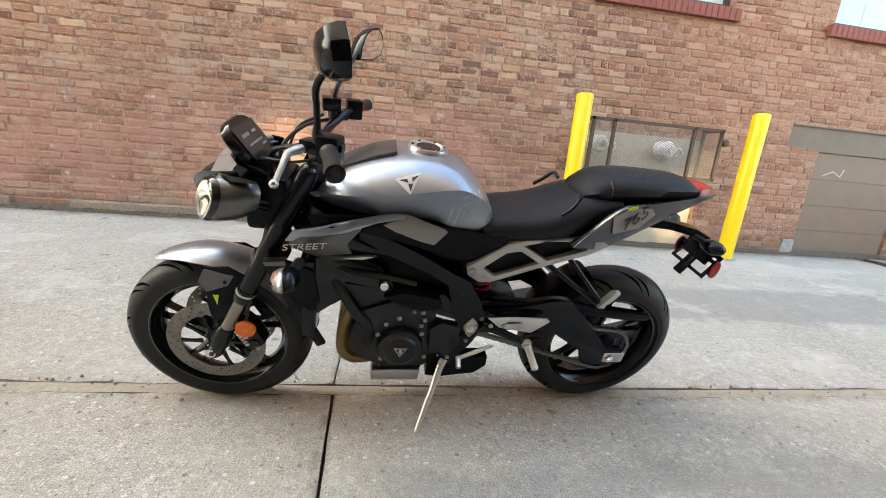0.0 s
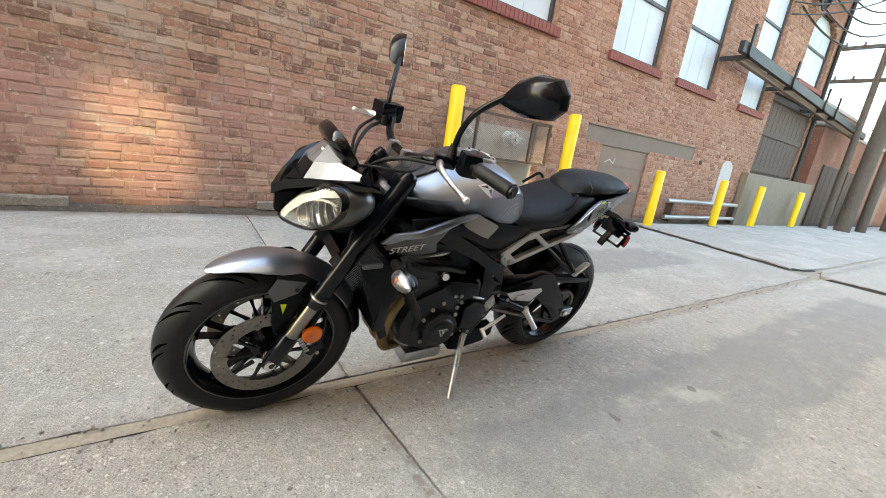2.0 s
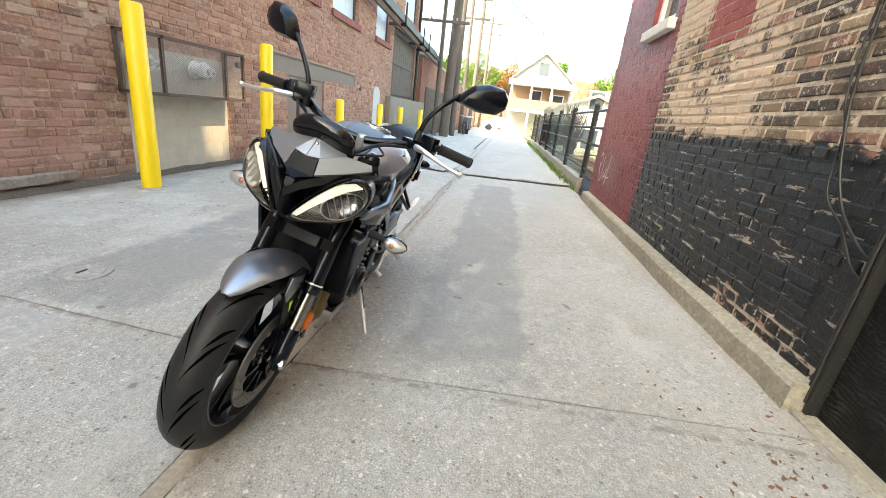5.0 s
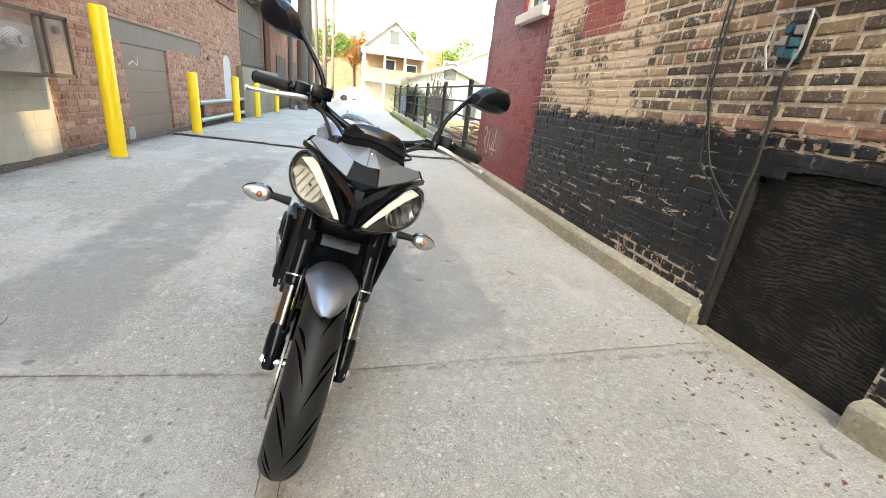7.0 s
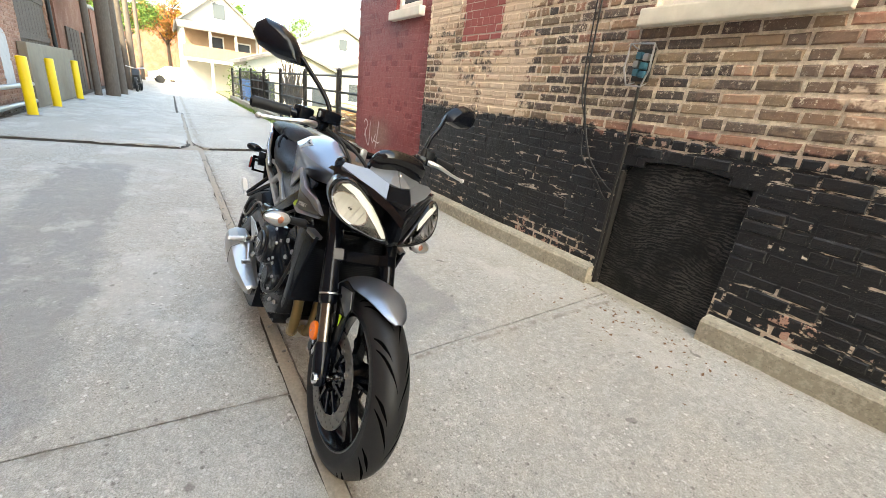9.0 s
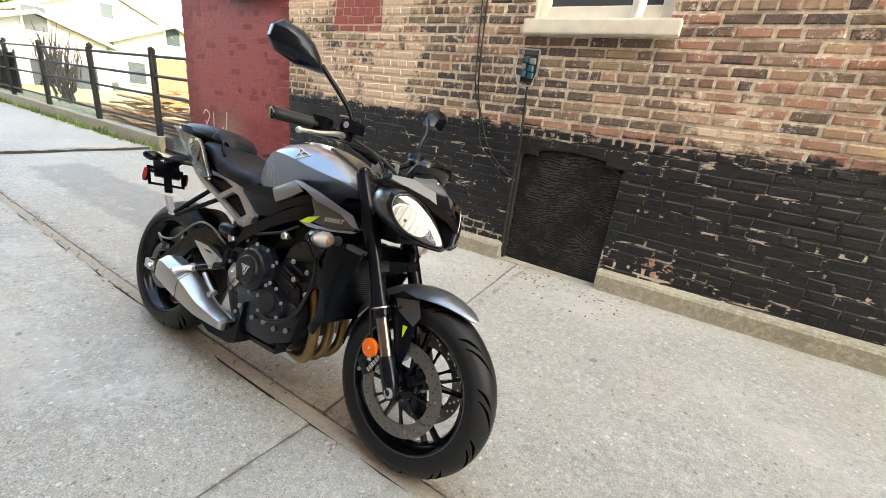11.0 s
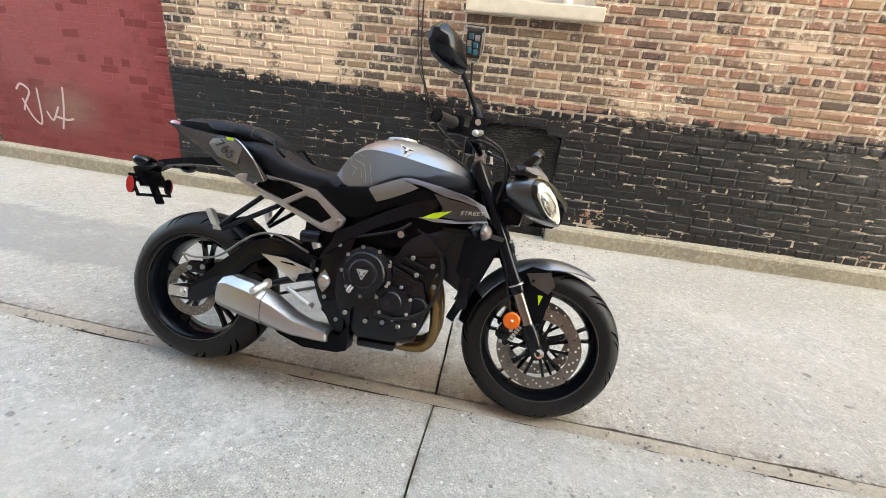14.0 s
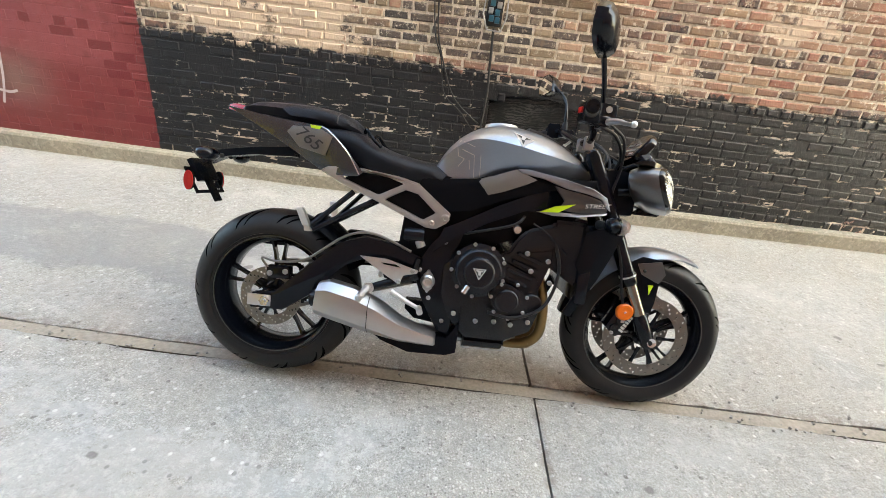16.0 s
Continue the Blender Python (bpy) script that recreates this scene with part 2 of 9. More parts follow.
        # old pink limewash and grey smears on the lower courses
        wash = n.math('MULTIPLY', n.math('SUBTRACT', 1.0, n.step(n.math('ADD', z, n.math('MULTIPLY', big, 0.5)), 1.45, 1.75)), n.math('SUBTRACT', 1.0, n.step(x, 2.2, 3.2)))
        wash = n.math('MULTIPLY', wash, n.step(n.noise(2.6, 5, 0.65), 0.34, 0.62))
        base = n.mix(n.math('MULTIPLY', wash, 0.60), base, (0.40, 0.225, 0.195))
        grey = n.math('MULTIPLY', n.step(n.noise(3.2, 5, 0.7, None, (0.5, 1, 1.3)), 0.56, 0.66), n.math('SUBTRACT', 1.0, n.step(x, 0.5, 2.5)))
        base = n.mix(n.math('MULTIPLY', grey, 0.60), base, (0.37, 0.31, 0.262))
        pale = n.math('MULTIPLY', n.step(n.noise(9.0, 5, 0.7), 0.62, 0.70), n.math('SUBTRACT', 1.0, n.step(z, 1.3, 1.6)))
        base = n.mix(n.math('MULTIPLY', pale, 0.65), base, (0.60, 0.50, 0.43))
        # lowest courses mixed towards dark brown near the ground
        low_dark = n.math('SUBTRACT', 1.0, n.step(n.math('ADD', z, n.math('MULTIPLY', mid, 0.2)), 0.22, 0.48))
        colour = n.mix(n.math('MULTIPLY', low_dark, 0.45), base, (0.13, 0.085, 0.065))
        rough, gloss = (0.9,) * 3, 0.3
    n.bump(n.math('ADD', fine, n.math('MULTIPLY', mid, 1.5)), 0.65, 0.008)
    return n.done(colour, rough, None, specular_ior_level=gloss)


def concrete(name, a=(0.376, 0.362, 0.330), b=(0.492, 0.480, 0.443), alley=False):
    n = Nodes(name)
    x, y, z = n.xyz()
    big = n.noise(0.75, 5, 0.6)
    mid = n.noise(6.0, 5, 0.65)
    c = n.mix(n.step(big, 0.3, 0.7), a, b)
    c = n.mix(n.math('MULTIPLY', n.step(mid, 0.4, 0.75), 0.45), c, tuple(v * 0.66 for v in a))
    c = n.mix(n.math('MULTIPLY', n.step(n.noise(28.0, 6, 0.78), 0.48, 0.60), 0.55), c, tuple(min(1, v * 1.38) for v in b))
    c = n.mix(n.math('MULTIPLY', n.step(n.noise(41.0, 6, 0.8), 0.52, 0.64), 0.55), c, tuple(v * 0.50 for v in a))
    if alley:
        # smooth slurry coats between worn, sandy stretches
        slurry = n.math('MULTIPLY', n.step(n.noise(0.85, 8, 0.68, None, (0.8, 1.3, 1)), 0.515, 0.545), n.math('ADD', 0.55, n.math('MULTIPLY', n.noise(4.0, 4, 0.6), 0.6)))
        slurry = n.math('MULTIPLY', slurry, n.math('ADD', 0.22, n.math('MULTIPLY', n.step(y, 1.3, 2.0), 0.78)))
        sandy = n.math('SUBTRACT', 1.0, n.math('MULTIPLY', slurry, 0.85))
        c = n.mix(n.math('MULTIPLY', n.step(n.noise(1.9, 5, 0.6), 0.40, 0.62), 0.36), c, (0.425, 0.380, 0.315))
        # aggregate showing through: pale and dark stones a few millimetres across
        cell = n.voronoi(92.0, out="Color")
        d = n.voronoi(92.0)
        tone = n.xyz(cell)[0]
        worn = n.math('MULTIPLY', sandy, n.math('ADD', 0.45, n.math('MULTIPLY', n.step(n.noise(1.3, 4, 0.6), 0.38, 0.60), 0.55)))
        stone = n.math('MULTIPLY', n.math('SUBTRACT', 1.0, n.step(d, 0.28, 0.46)), n.math('MULTIPLY', n.step(tone, 0.66, 0.70), worn))
        c = n.mix(n.math('MULTIPLY', stone, 0.80), c, (0.74, 0.71, 0.64))
        pits = n.math('MULTIPLY', n.math('SUBTRACT', 1.0, n.step(d, 0.2, 0.42)), n.math('MULTIPLY', n.math('SUBTRACT', 1.0, n.step(tone, 0.20, 0.24)), worn))
        c = n.mix(n.math('MULTIPLY', pits, 0.80), c, (0.12, 0.105, 0.09))
        cell2, d2 = n.voronoi(31.0, out="Color"), n.voronoi(31.0)
        tone2 = n.xyz(cell2)[1]
        spot = n.math('SUBTRACT', 1.0, n.step(d2, 0.16, 0.30))
        c = n.mix(n.math('MULTIPLY', n.math('MULTIPLY', spot, n.step(tone2, 0.86, 0.87)), 0.85), c, (0.80, 0.78, 0.73))
        c = n.mix(n.math('MULTIPLY', n.math('MULTIPLY', spot, n.math('SUBTRACT', 1.0, n.step(tone2, 0.085, 0.095))), 0.80), c, (0.11, 0.095, 0.08))
        # two trench repairs in darker grey, with ragged ends
        wob = n.math('MULTIPLY', n.math('SUBTRACT', n.noise(3.0, 4, 0.6), 0.5), 0.35)
        yy, xx = n.math('ADD', y, wob), n.math('ADD', x, n.math('MULTIPLY', wob, 2.0))
        t1 = n.math('MULTIPLY', n.band(yy, 0.46, 1.06, 0.05), n.band(xx, 0.8, 6.2, 0.15))
        t2 = n.math('MULTIPLY', n.band(yy, 2.32, 2.98, 0.06), n.band(xx, 0.75, 5.6, 0.15))
        trench = n.math('MULTIPLY', n.math('MAXIMUM', t1, t2), n.step(n.noise(5.0, 5, 0.75), 0.20, 0.52))
        c = n.mix(n.math('MULTIPLY', trench, 0.64), c, (0.205, 0.206, 0.215))
        grit = n.noise(200.0, 3, 0.8)
        c = n.mix(n.step(grit, 0.35, 0.70), n.mix(n.math('MULTIPLY', sandy, 0.42), c, (0.13, 0.12, 0.105)), n.mix(n.math('MULTIPLY', sandy, 0.24), c, (0.74, 0.72, 0.67)))
        c = n.mix(n.math('MULTIPLY', n.math('MULTIPLY', slurry, n.math('SUBTRACT', 1.0, trench)), 0.36), c, n.mix(n.step(n.noise(3.0, 5, 0.65), 0.35, 0.65), (0.40, 0.405, 0.40), (0.56, 0.555, 0.53)))
        # slurry-smooth pale stains, oil and tyre grime
        pale = n.step(n.noise(1.05, 6, 0.65, None, (1.0, 1.7, 1)), 0.585, 0.66)
        c = n.mix(n.math('MULTIPLY', pale, 0.40), c, (0.56, 0.54, 0.50))
        spots = n.step(n.noise(7.5, 2, 0.4), 0.735, 0.76)
        c = n.mix(n.math('MULTIPLY', spots, 0.6), c, (0.12, 0.11, 0.10))
        # dirt lying along the joints and hairline cracks across the slabs
        gut = n.band(n.math('ADD', y, n.math('MULTIPLY', n.noise(9.0, 5, 0.7), 0.10)), 1.50, 1.60, 0.045)
        c = n.mix(n.math('MULTIPLY', gut, n.math('MULTIPLY', n.step(n.noise(16.0, 5, 0.75), 0.38, 0.62), 0.62)), c, (0.17, 0.135, 0.10))
        cross = n.band(n.math('ADD', x, n.math('MULTIPLY', n.noise(14.0, 5, 0.7), 0.04)), 0.655, 0.690, 0.012)
        c = n.mix(n.math('MULTIPLY', cross, n.math('MULTIPLY', n.step(n.noise(19.0, 4, 0.7), 0.40, 0.6), 0.65)), c, (0.20, 0.17, 0.135))
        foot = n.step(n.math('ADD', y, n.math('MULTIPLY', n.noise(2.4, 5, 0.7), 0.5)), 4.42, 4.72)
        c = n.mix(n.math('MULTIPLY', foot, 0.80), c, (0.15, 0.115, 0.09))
        edge = n.math('SUBTRACT', 1.0, n.step(n.math('ADD', y, n.math('MULTIPLY', n.noise(3.0, 5, 0.7), 0.35)), -0.52, -0.34))
        c = n.mix(n.math('MULTIPLY', edge, 0.45), c, (0.27, 0.225, 0.165))
        h = n.math('ADD', n.math('MULTIPLY', n.math('SUBTRACT', stone, pits), 0.6), n.math('ADD', n.math('MULTIPLY', n.noise(90.0, 4, 0.75), 1.5), n.math('MULTIPLY', mid, 1.2)))
        n.bump(h, 0.75, 0.008)
    else:
        n.bump(n.math('ADD', n.noise(110.0, 4, 0.7), mid), 0.4, 0.006)
    return n.done(c, 0.88)


def wood_board(name, a, b, rough=0.75, along=(1, 1, 8)):
    n = Nodes(name)
    g = n.noise(16.0, 6, 0.7, n.obj, along)
    c = n.mix(n.step(g, 0.35, 0.7), a, b)
    c = n.mix(n.math('MULTIPLY', n.noise(2.5, 4), 0.5), c, tuple(v * 0.55 for v in a))
    n.bump(g, 0.5, 0.006)
    return n.done(c, rough)


M_alley, M_alley1, M_mortar_a = (brick_material("painted_brick", 'alley', False), brick_material("painted_brick_single", 'alley', True), brick_material("cream_mortar", 'alley', None))
M_mill, M_mill1, M_mortar_m = (brick_material("mill_brick", 'mill', False), brick_material("mill_brick_single", 'mill', True), brick_material("mill_mortar", 'mill', None))
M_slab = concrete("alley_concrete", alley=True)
M_kerb = concrete("kerb_concrete", (0.24, 0.215, 0.165), (0.33, 0.30, 0.24))
M_ledge = concrete("ledge_concrete", (0.165, 0.14, 0.115), (0.25, 0.215, 0.18))
M_grey = concrete("grey_concrete", (0.27, 0.255, 0.24), (0.36, 0.34, 0.31))
M_dirt = plain("joint_dirt", (0.058, 0.047, 0.037), 0.95, 0, 0.5, 60, 0.6)
M_yellow = plain("yellow_sleeve", (0.80, 0.56, 0.012), 0.42, 0, 0.06, 12)
M_rust = plain("rusty_steel", (0.11, 0.075, 0.058), 0.7, 0.5, 0.4, 60, 0.3)
M_steel = plain("galvanised_steel", (0.42, 0.42, 0.42), 0.42, 0.85, 0.15, 30)
M_iron = plain("black_iron", (0.025, 0.024, 0.023), 0.55, 0.3, 0.3, 40, 0.2)
M_white = plain("weathered_white_paint", (0.66, 0.63, 0.57), 0.6, 0, 0.18, 9, 0.2)
M_sillpaint = plain("peeling_cream_paint", (0.64, 0.61, 0.52), 0.65, 0, 0.25, 10, 0.3)
M_blind = plain("white_window_board", (0.52, 0.545, 0.56), 0.5, 0, 0.05, 4)
M_frame = plain("dark_window_frame", (0.055, 0.052, 0.050), 0.5, 0, 0.2, 20)
M_sill = plain("oxide_red_sill_brick", (0.235, 0.068, 0.052), 0.8, 0, 0.28, 30, 0.4)
M_door = plain("brown_painted_infill", (0.200, 0.128, 0.090), 0.6, 0, 0.14, 5, 0.1)
M_lintel = plain("grey_steel_lintel", (0.165, 0.115, 0.084), 0.65, 0.0, 0.2, 8, 0.15)
M_ply = Nodes("tarred_plywood")
_w = M_ply.math('ADD', M_ply.xyz()[2], M_ply.math('MULTIPLY', M_ply.noise(2.2, 3, 0.5, None, (1, 1, 1.6)), 0.22))
_g = M_ply.math('ABSOLUTE', M_ply.math('SINE', M_ply.math('ADD', M_ply.math('MULTIPLY', _w, 150.0), M_ply.math('MULTIPLY', M_ply.noise(30.0, 5, 0.75, None, (0.6, 1, 3.0)), 9.0))))
_f = M_ply.math('MULTIPLY', M_ply.step(_g, 0.55, 0.98), M_ply.step(M_ply.noise(2.6, 5, 0.7), 0.36, 0.66))
M_ply.bump(_g, 0.4, 0.004)
M_ply = M_ply.done(M_ply.mix(M_ply.math('MULTIPLY', _f, 0.26), (0.0045, 0.0048, 0.0055), (0.20, 0.19, 0.18)), 0.5, None, specular_ior_level=0.2)
M_pole = wood_board("weathered_pole_wood", (0.080, 0.061, 0.048), (0.180, 0.142, 0.110), 0.85, (7, 7, 0.6))
M_darkdoor = wood_board("dark_brown_door_wood", (0.060, 0.036, 0.024), (0.125, 0.075, 0.050), 0.7, (6, 1, 0.5))
M_panel = plain("stained_concrete_panel", (0.215, 0.168, 0.118), 0.75, 0, 0.25, 5, 0.2)
M_cable = plain("black_cable", (0.012, 0.012, 0.013), 0.5)
M_glasspane = plain("window_glass", (0.05, 0.06, 0.07), 0.06, 0.0, 0.05, 3)
M_leaf = Nodes("tree_leaves")
M_leaf = M_leaf.done(M_leaf.ramp(M_leaf.t.nodes.new("ShaderNodeNewGeometry").outputs["Random Per Island"], [(0, (0.045, 0.10, 0.014)), (0.45, (0.085, 0.17, 0.022)), (0.8, (0.13, 0.21, 0.03)), (1, (0.20, 0.20, 0.03))]), 0.6)
M_autumn = Nodes("autumn_leaves")
M_autumn = M_autumn.done(M_autumn.ramp(M_autumn.t.nodes.new("ShaderNodeNewGeometry").outputs["Random Per Island"], [(0, (0.30, 0.07, 0.015)), (0.5, (0.36, 0.15, 0.02)), (1, (0.16, 0.15, 0.02))]), 0.6)
M_bark = plain("bark", (0.10, 0.075, 0.055), 0.9, 0, 0.35, 30, 0.5)
M_weed = plain("weeds", (0.11, 0.19, 0.03), 0.7, 0, 0.4, 20)


# ---- mesh helpers ----
def mesh_of(name, bm, material, smooth=False):
    me = bpy.data.meshes.new(name)
    bm.normal_update()
    bm.to_mesh(me)
    bm.free()
    for m in material if isinstance(material, (list, tuple)) else [material]:
        me.materials.append(m)
    if smooth:
        me.shade_smooth()
        me.set_sharp_from_angle(angle=radians(smooth if smooth > 1 else 38))
    return me


def part(name, bm, material, parent=None, label="", smooth=False):
    ob = new(name, mesh_of(name, bm, material, smooth))
    ob.parent = parent
    if label:
        ob["label"] = label
    return ob


def thing(name, label, category, group="", kind=""):
    return tagged(new(name), label, category, group, kind)


def box(bm, lo, hi, bevel=0.0, m=None):
    c = [(a + b) / 2 for a, b in zip(lo, hi)]
    s = [abs(b - a) for a, b in zip(lo, hi)]
    mm = Matrix.Translation(c) @ Matrix.Diagonal((*s, 1))
    r = bmesh.ops.create_cube(bm, size=1, matrix=mm if m is None else m @ mm)
    if bevel:
        es = list({e for v in r["verts"] for e in v.link_edges})
        bmesh.ops.bevel(bm, geom=es, offset=bevel, segments=2, affect='EDGES', profile=0.6, clamp_overlap=True)
    return bm


def frame_at(p, d):
    d = Vector(d).normalized()
    up = Vector((0, 0, 1)) if abs(d.z) < 0.95 else Vector((0, 1, 0))
    a = up.cross(d).normalized()
    return a, d.cross(a)


def tube(bm, pts, r, n=10, cap=True):
    """A round bar through pts; r is one radius or one for each point."""
    pts = [Vector(p) for p in pts]
    rs = r if isinstance(r, (list, tuple)) else [r] * len(pts)
    rings, ref = [], None
    for i, p in enumerate(pts):
        d = (pts[min(i + 1, len(pts) - 1)] - pts[max(i - 1, 0)]).normalized()
        if ref is None:
            a, b = frame_at(p, d)
        else:
            a = (ref - d * ref.dot(d)).normalized()
            b = d.cross(a)
        ref = a
        rings.append([bm.verts.new(p + (a * math.cos(2 * math.pi * k / n) + b * math.sin(2 * math.pi * k / n)) * rs[i]) for k in range(n)])
    for u, v in zip(rings, rings[1:]):
        for k in range(n):
            bm.faces.new((u[k], u[(k + 1) % n], v[(k + 1) % n], v[k]))
    if cap:
        bm.faces.new(rings[0][::-1])
        bm.faces.new(rings[-1])
    return bm


def curve_pts(ctrl, n=24):
    """A smooth line through the given points."""
    c = [Vector(p) for p in ctrl]
    c = [c[0] * 2 - c[1]] + c + [c[-1] * 2 - c[-2]]
    out, segs = [], len(c) - 3
    per = max(2, n // segs)
    for i in range(segs):
        p0, p1, p2, p3 = c[i:i + 4]
        for k in range(per):
            t = k / per
            out.append(0.5 * (2 * p1 + (p2 - p0) * t + (2 * p0 - 5 * p1 + 4 * p2 - p3) * t * t + (3 * p1 - p0 - 3 * p2 + p3) * t ** 3))
    out.append(c[-2])
    return out


def skin(bm, rings, closed=True, caps=True):
    """Faces between rings of equal length."""
    vs = [[bm.verts.new(p) for p in r] for r in rings]
    n = len(vs[0])
    for u, v in zip(vs, vs[1:]):
        for k in range(n if closed else n - 1):
            bm.faces.new((u[k], u[(k + 1) % n], v[(k + 1) % n], v[k]))
    if caps and closed:
        bm.faces.new(vs[0][::-1])
        bm.faces.new(vs[-1])
    bmesh.ops.recalc_face_normals(bm, faces=bm.faces)
    return bm


def lathe(bm, prof, n=48, axis='Y', centre=(0, 0, 0), closed=False):
    """Turn a profile of (radius, along) about an axis."""
    c = Vector(centre)
    def at(r, s, k):
        a = 2 * math.pi * k / n
        u, v = r * math.cos(a), r * math.sin(a)
        return c + Vector({'Y': (u, s, v), 'X': (s, u, v), 'Z': (u, v, s)}[axis])
    rings = [[bm.verts.new(at(r, s, k)) for k in range(n)] for r, s in prof]
    pairs = list(zip(rings, rings[1:])) + ([(rings[-1], rings[0])] if closed else [])
    for u, v in pairs:
        for k in range(n):
            bm.faces.new((u[k], u[(k + 1) % n], v[(k + 1) % n], v[k]))
    if not closed:
        for rg, (r, s) in ((rings[0], prof[0]), (rings[-1], prof[-1])):
            if r > 1e-5:
                bm.faces.new(rg)
    bmesh.ops.remove_doubles(bm, verts=bm.verts, dist=1e-5)
    bmesh.ops.recalc_face_normals(bm, faces=bm.faces)
    return bm


def plate(bm, outline, y0, y1, bevel=0.0, holes=()):
    """A flat piece: an outline of (x, z) with holes, thick from y0 to y1."""
    def ring(pts, y):
        return [bm.verts.new((p[0], y, p[1])) for p in pts]
    edges = []
    for pts in (outline, *holes):
        r = ring(pts, y0)
        edges += [bm.edges.new((r[i], r[(i + 1) % len(r)])) for i in range(len(r))]
    f = bmesh.ops.triangle_fill(bm, use_beauty=True, use_dissolve=True, edges=edges)["geom"]
    f = [g for g in f if isinstance(g, bmesh.types.BMFace)]
    ex = bmesh.ops.extrude_face_region(bm, geom=f)["geom"]
    bmesh.ops.translate(bm, vec=(0, y1 - y0, 0), verts=[g for g in ex if isinstance(g, bmesh.types.BMVert)])
    bmesh.ops.recalc_face_normals(bm, faces=bm.faces)
    if bevel:
        es = [e for e in bm.edges if len(e.link_faces) == 2 and e.calc_face_angle(0) > 0.6]
        bmesh.ops.bevel(bm, geom=es, offset=bevel, segments=2, affect='EDGES', profile=0.6, clamp_overlap=True)
    return bm
# ---- ground ----
WALL_S, WALL_N = -0.72, 4.50        # faces of the painted wall and of the mill wall
def ground_z(x, y):
    north = max(0.0, min(1.0, (y - 1.5) / 1.2))
    fall = -0.0165 * (min(2.2, max(-4.0 + 4.2 * north, x)) - 1.2) - 0.002 * max(0.0, x - 8.0)
    return fall + (0.030 * min(2.6, y - 1.56) if y > 1.56 else 0.022 * max(0.0, min(2.1, 1.48 - y)))


def slab(x0, x1, y0, y1, wob=0.012, seed=0):
    """One cast slab with slightly broken edges, following the fall of the alley."""
    rnd = random.Random(seed)
    nx, ny = max(2, int((x1 - x0) / 0.12)), max(2, int((y1 - y0) / 0.12))
    nx, ny = min(nx, 90), min(ny, 40)
    bm = bmesh.new()
    grid = []
    for i in range(nx + 1):
        row = []
        for j in range(ny + 1):
            x, y = x0 + (x1 - x0) * i / nx, y0 + (y1 - y0) * j / ny
            rim = i in (0, nx) or j in (0, ny)
            if rim:
                x += (rnd.uniform(-wob, wob) * (0.3 if abs(x - 0.655) < 0.1 else 1.0) + (0.06 * noise.noise((y * 1.7, 0.3, 0)) + 0.02 * noise.noise((y * 7, 0.9, 0)) if abs(x - 7.2) < 0.15 else 0)) if i in (0, nx) else 0
                if abs(x - 0.655) < 0.1:
                    x += 0.012 * (y - 1.55) if y > 1.5 else 0.043 * (1.48 - y)
                y += rnd.uniform(-wob, wob) if j in (0, ny) else 0
                # the far slabs have lost their corners where the joints cross
                if 7.0 < x0 < 8.0 and ((j == ny and y1 < 2) or (j == 0 and y0 > 1)):
                    y += (-0.24 if j else 0.17) * math.exp(-(x - x0) / 0.30)
            row.append(bm.verts.new((x, y, ground_z(x, y) + (0.036 * math.exp(-(x - 7.20) / 0.7) * (1 + 0.5 * noise.noise((y * 2, 5, 0))) if 7.0 < x0 < 8.0 else 0.0) - (0.005 if rim else 0) + 0.002 * noise.noise((x * 3, y * 3, 0)))))
        grid.append(row)
    for i in range(nx):
        for j in range(ny):
            bm.faces.new((grid[i][j], grid[i + 1][j], grid[i + 1][j + 1], grid[i][j + 1]))
    rim = [e for e in bm.edges if e.is_boundary]
    ex = bmesh.ops.extrude_edge_only(bm, edges=rim)["geom"]
    for v in ex:
        if isinstance(v, bmesh.types.BMVert):
            v.co.z -= 0.07
    bmesh.ops.recalc_face_normals(bm, faces=bm.faces)
    return bm


bm = bmesh.new()
xs = [-60, -14, -8, -4, -2, 0, 1.2, 3, 5, 8, 12, 20, 40, 90, 400]
ys = [-300, -40, -8, -0.8, 0.0, 0.8, 4.04, 4.06, 4.6, 9, 60, 300]
g = [[bm.verts.new((x, y, ground_z(min(x, 60), y) - (0.014 if y > 4.05 else 0.055))) for y in ys] for x in xs]
for i in range(len(xs) - 1):
    for j in range(len(ys) - 1):
        bm.faces.new((g[i][j], g[i + 1][j], g[i + 1][j + 1], g[i][j + 1]))
ground = tagged(part("ground", bm, M_dirt), "packed dirt bed under the concrete alley slabs", "ground", kind="structure")
SLABS = [(-5.5, 0.6520, -0.66, 1.484), (0.6620, 7.12, -0.66, 1.484), (-5.5, 0.6475, 1.554, 4.44), (0.6565, 7.10, 1.554, 4.44), (7.20, 14.2, -0.66, 1.615),
         (7.20, 14.2, 1.675, 4.34), (14.24, 24.0, -0.66, 1.72), (14.24, 24.0, 1.80, 4.3), (-13.0, -5.53, -0.66, 1.5), (-13.0, -5.53, 1.54, 4.44), (24.05, 60.0, -0.7, 4.2)]
pavement = thing("alley_pavement", "worn grey concrete alley paving in large cast slabs", "pavement", kind="structure")
for i, (x0, x1, y0, y1) in enumerate(SLABS):
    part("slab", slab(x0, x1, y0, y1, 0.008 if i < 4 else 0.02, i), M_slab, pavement)

